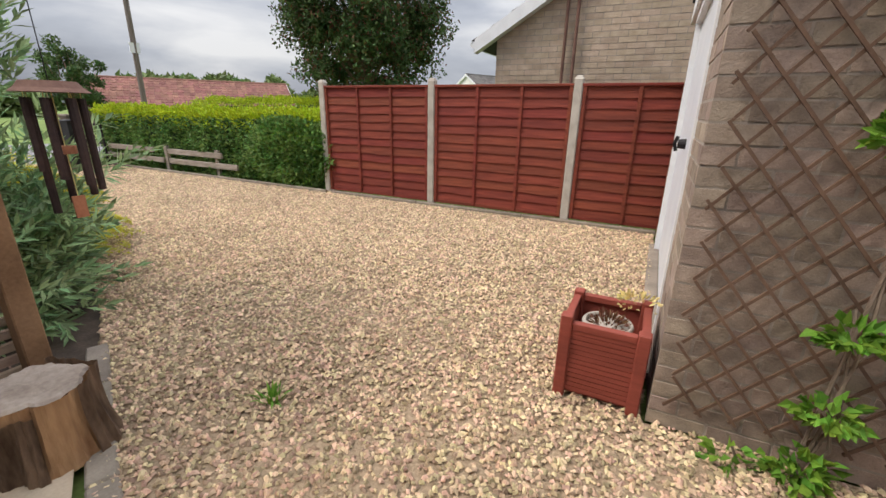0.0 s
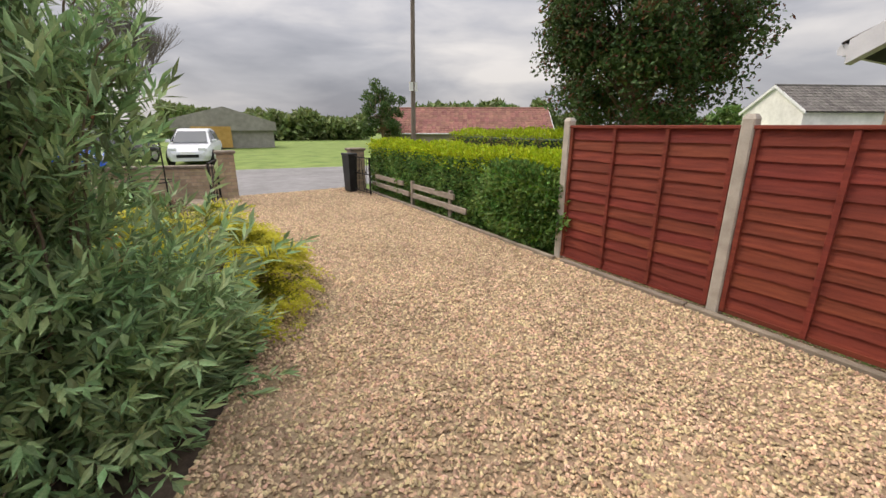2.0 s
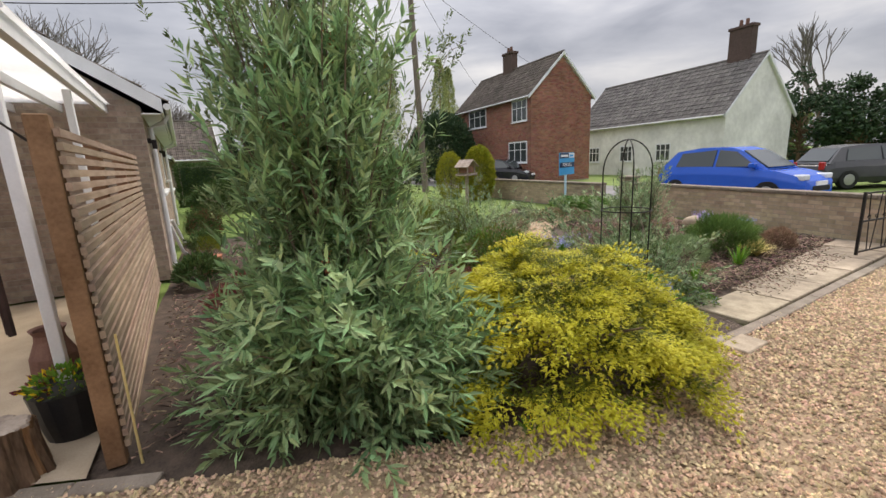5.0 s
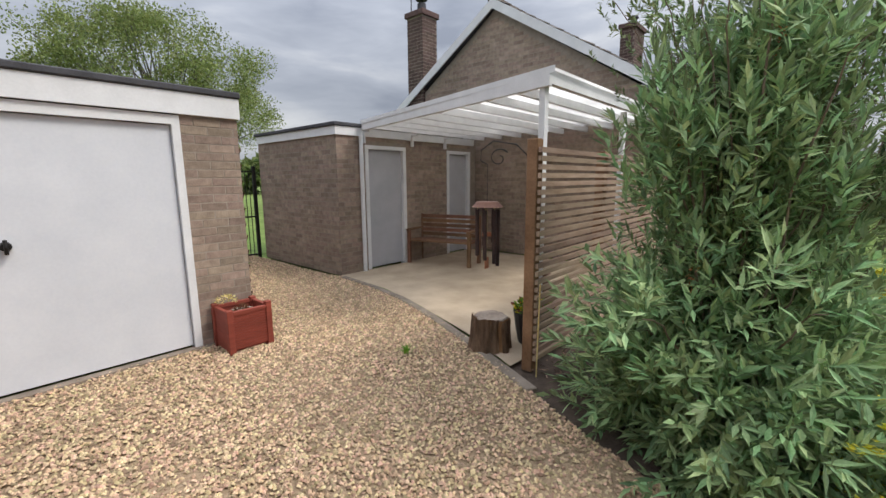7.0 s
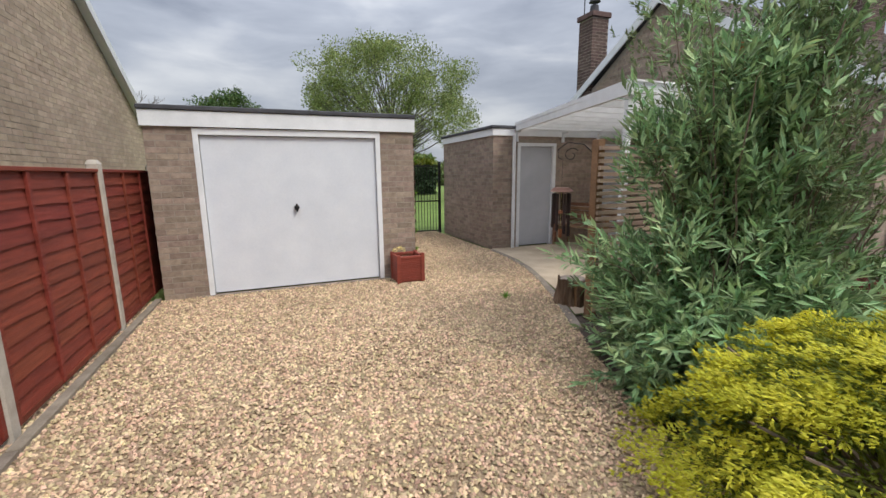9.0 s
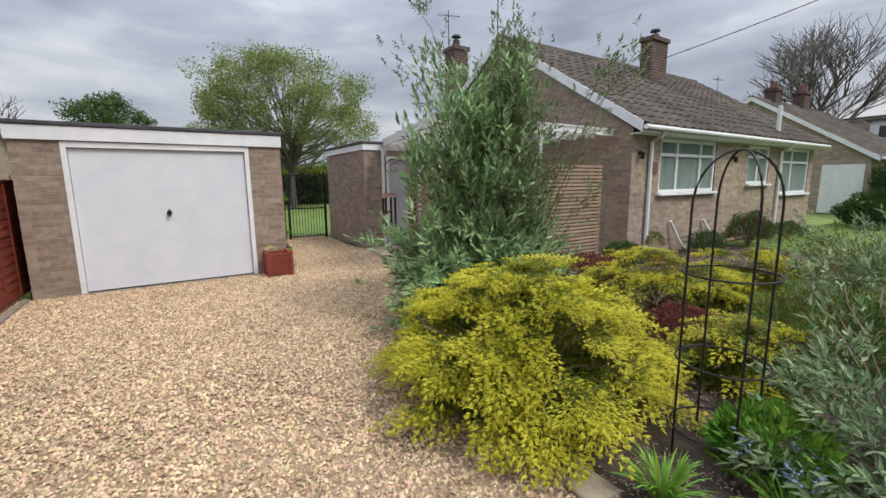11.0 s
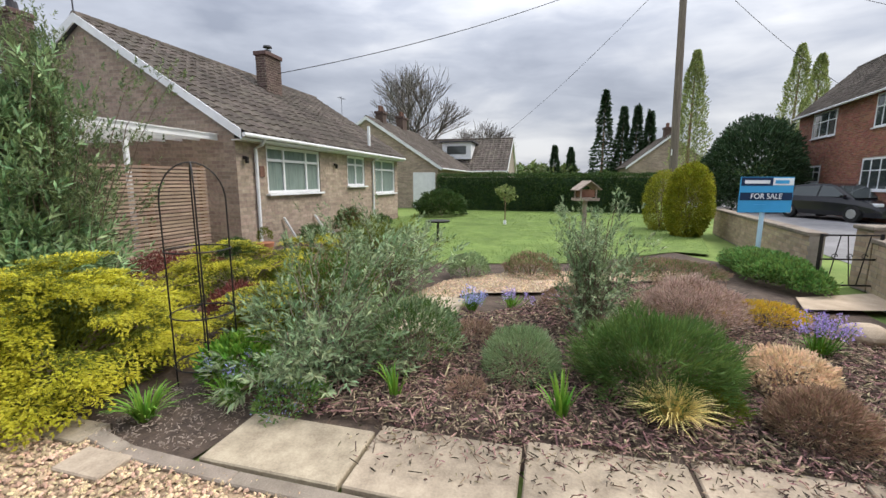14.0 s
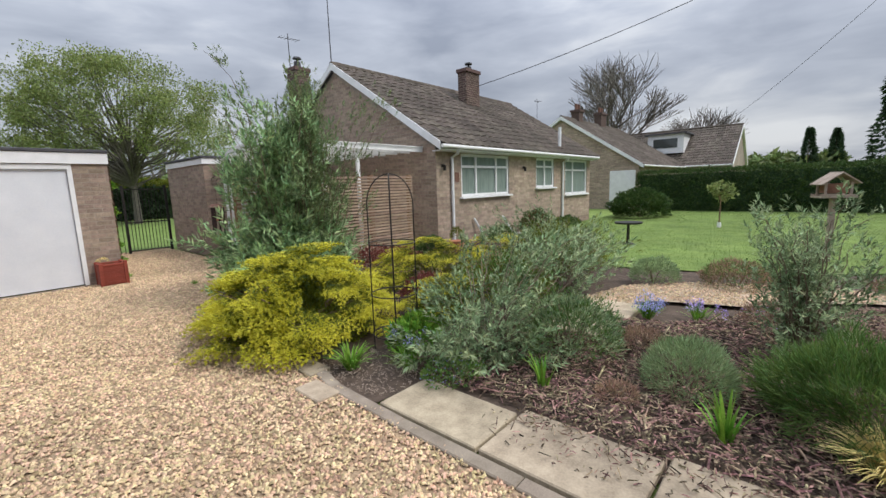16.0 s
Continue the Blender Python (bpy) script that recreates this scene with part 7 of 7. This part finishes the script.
# ---- gates, sign, bird table ----


def iron_gate(loc, rz, w, h, label):
    ob = thing("iron_gate", loc, rz, label, "gate", "iron gates")
    for x in (0, w):
        part("stile", boxes((x - 0.015, x + 0.015, -0.015, 0.015, 0.05, h)), M["iron"], ob)
    for z in (0.08, h * 0.55, h - 0.03):
        part("rail", boxes((0.015, w - 0.015, -0.01, 0.01, z, z + 0.022)), M["iron"], ob)
    n = max(4, int(w / 0.17))
    for k in range(1, n):
        x = w * k / n
        o = 0.05 * (1 if k % 2 else -1)
        part("bar", tube(bmesh.new(), [(x - o, 0, 0.09), (x + o, 0, h - 0.03)], 0.007, 0.007, 6), M["iron"], ob)
        part("scroll", tube(bmesh.new(), [(x + 0.045 * math.cos(t) * (1 - t / 9), 0, h * 0.55 + 0.05 + 0.045 * math.sin(t) * (1 - t / 9)) for t in np.linspace(0, 6.5, 14)], 0.006, 0.005, 5), M["iron"], ob)
    return ob


iron_gate((5.1, -12.68, 0), -80, 0.78, 0.82, "small black wrought iron gate standing open")
iron_gate((-0.12, -11.75, 0), 80, 1.1, 0.9, "black wrought iron drive gate folded back")
iron_gate((-3.05, -11.55, 0), 97, 1.1, 0.9, "black wrought iron drive gate folded back by the hedge")
bin_ = thing("wheelie_bin", (-3.02, -11.4, 0), 10, "dark wheeled refuse bin beside the gate pier", "bin")
bin_.scale = (0.66, 0.8, 1.0)
bm = boxes((-0.17, 0.17, -0.22, 0.22, 0.03, 0.9))
for v in bm.verts:
    if v.co.z < 0.5:
        v.co.x *= 0.82
        v.co.y *= 0.82
part("body", bm, M["blackpot"], bin_)
part("lid", boxes((-0.19, 0.19, -0.25, 0.25, 0.9, 0.96), bevel=0.02), M["blackpot"], bin_)

sg = thing("for_sale_sign", (7.05, -12.76, 0), -72.5, "blue and navy estate agent board on a pale post", "sign")
part("post", boxes((-0.03, 0.03, 0.0, 0.05, -0.02, 1.62)), M["signpost"], sg, "pale blue wooden post")
bd = part("board", boxes((-0.5, 0.5, -0.02, -0.003, 0.98, 1.62)), M["signblue"], sg)
part("navy_band", boxes((-0.49, 0.49, -0.024, -0.0205, 1.2, 1.34)), M["signnavy"], bd)
part("name_panel", boxes((-0.49, 0.1, -0.024, -0.0205, 1.46, 1.61)), M["signnavy"], bd)
part("name_panel", boxes((0.1, 0.49, -0.025, -0.0215, 1.47, 1.6)), M["signwhite"], bd)
part("name_bar", boxes((-0.43, 0.04, -0.028, -0.0245, 1.5, 1.56)), M["signwhite"], bd)
part("name_bar", boxes((0.14, 0.4, -0.029, -0.0255, 1.5, 1.56)), M["signblue"], bd)
part("small_print", boxes((-0.4, 0.4, -0.024, -0.0205, 1.1, 1.125)), M["signblue"], bd)
lt = part("lettering", text_mesh("FOR SALE", 0.14), M["signwhite"], bd, "white capitals reading FOR SALE")
lt.matrix_basis = pose(0, -0.027, 1.268, 90, 0, 0)

bt = thing("bird_table", (7.85, -9.72, 0), -70, "wooden bird table with a pitched roof", "bird table")
part("post", boxes((-0.04, 0.04, -0.04, 0.04, 0, 1.15), bevel=0.006), M["cut"], bt)
part("tray", boxes((-0.24, 0.24, -0.2, 0.2, 1.12, 1.15), (-0.24, 0.24, -0.2, -0.185, 1.15, 1.18), (-0.24, 0.24, 0.185, 0.2, 1.15, 1.18), bevel=0.004), M["cut"], bt)
part("house", boxes((-0.15, 0.15, -0.13, 0.13, 1.2, 1.36)), M["slat"], bt)
for sx in (-1, 1):
    for sy in (-1, 1):
        part("upright", boxes((sx * 0.17 - 0.015, sx * 0.17 + 0.015, sy * 0.15 - 0.015, sy * 0.15 + 0.015, 1.15, 1.38)), M["cut"], bt)
    bm = bmesh.new()
    box(bm, 0, 0.32, -0.23, 0.23, 0, 0.018, pose(0, 0, 1.54, 0, 36 if sx > 0 else 144, 0))
    part("roof_board", bm, M["cut"], bt)
stand = thing("garden_stand", (8.5, -6.2, 0), 0, "small dark garden stand on the lawn", "stand")
part("top", tube(bmesh.new(), [(0, 0, 0.5), (0, 0, 0.54)], 0.3, 0.32, 18), M["iron"], stand)
part("stem", tube(bmesh.new(), [(0, 0, 0), (0, 0, 0.5)], 0.04, 0.03, 8), M["iron"], stand)
part("foot", tube(bmesh.new(), [(0, 0, 0), (0, 0, 0.035)], 0.16, 0.12, 14), M["iron"], stand)
tp = thing("terracotta_pot", (5.6, -3.25, 0), 0, "terracotta pot with a small gold conifer", "flower pot")
part("pot", tube(bmesh.new(), [(0, 0, 0), (0, 0, 0.26)], 0.12, 0.18, 18), M["clay"], tp)
p, d = blob(500, (0.14, 0.14, 0.2), 0.15, 0.8, 2, -0.2, 77)
leafy("plant", leaf_mesh("plant", p + [0, 0, 0.36], d + [0, 0, 0.5], 0.05, 0.012), M["goldin"], tp)
wp = thing("waste_pipe", (6.95, -2.95, 0), 0, "short white waste pipe by the bungalow wall", "pipe")
part("pipe", tube(bmesh.new(), [(0, 0.18, 0.66), (0.3, 0.06, 0.12), (0.42, 0.02, 0.05)], 0.03, 0.03, 8), M["white"], wp)
wp = thing("waste_pipe", (8.3, -2.95, 0), 0, "white waste pipe slanting down the bungalow wall", "pipe")
part("pipe", tube(bmesh.new(), [(0, 0.18, 0.62), (0.35, 0.05, 0.1), (0.7, 0.0, 0.06)], 0.035, 0.035, 8), M["white"], wp)
rk = thing("rockery_stone", (2.9, -12.0, 0), 0, "pale rounded rockery stone near the gate", "stone")
bm = bmesh.new()
bmesh.ops.create_icosphere(bm, subdivisions=3, radius=0.2)
for v in bm.verts:
    v.co *= 1 + 0.35 * noise.noise(v.co * 4.0)
    v.co.z = max(v.co.z * 0.65 + 0.08, 0)
part("stone", bm, M["pale"], rk)

# ---- brickwork and tiles ----
bricks(wall, (-0.615, 0, 0), (1, 0, 0), 0.485, 0, 2.1, M["brick"], count=90)
bricks(wall, (GX0, 0, 0), (1, 0, 0), 0.5, 0, 2.1, M["brick"], count=90)
bricks(wall, (GX1, 0.0, 0), (0, 1, 0), GD, 0, 2.12, M["brick"], count=110, jm=M["brick_j"])
bricks(wall, (GX0, GD, 0), (0, -1, 0), GD, 0, 2.12, M["brick"], jm=M["brick_j"])
bricks(swall, (SX0, SY0, 0), (1, 0, 0), 3.34, 0, 2.24, M["brick"], cut=((0.54, 1.46, 0, 2.11), (2.59, 3.34, 0, 2.11)), jm=M["brick_j"])
bricks(swall, (SX0, SY1, 0), (0, -1, 0), SY1 - SY0, 0, 2.24, M["brick"], count=120, jm=M["brick_j"])
bricks(hwall, (HX0, HY0, 0), (1, 0, 0), HX1 - HX0, 0, 2.35, M["brick"], cut=[(a - HX0, b - HX0, z0 - 0.05, z1) for _, a, b, z0, z1 in WINS], count=150, jm=M["brick_h"])


def gable_top(s):
    y = HY1 - s
    return WT + (RZ - 0.14 - WT) * (1 - abs(y - RY) / (RY - HY0 if y < RY else HY1 - RY))


bricks(hwall, (HX0, HY1, 0), (0, -1, 0), HY1 - HY0, 0, 4.8, M["brick"], gable=gable_top, count=0, jm=M["brick_j"])
VY, VZ = (RY - EY) / 14, (RZ - EZ) / 14
tiles(roof, (RX0 + 0.01, EY - 0.02, EZ), ((RX1 - RX0) / 31, 0, 0), (0, VY, VZ), 31, 14, M["tile"], M["tile_j"], 300)
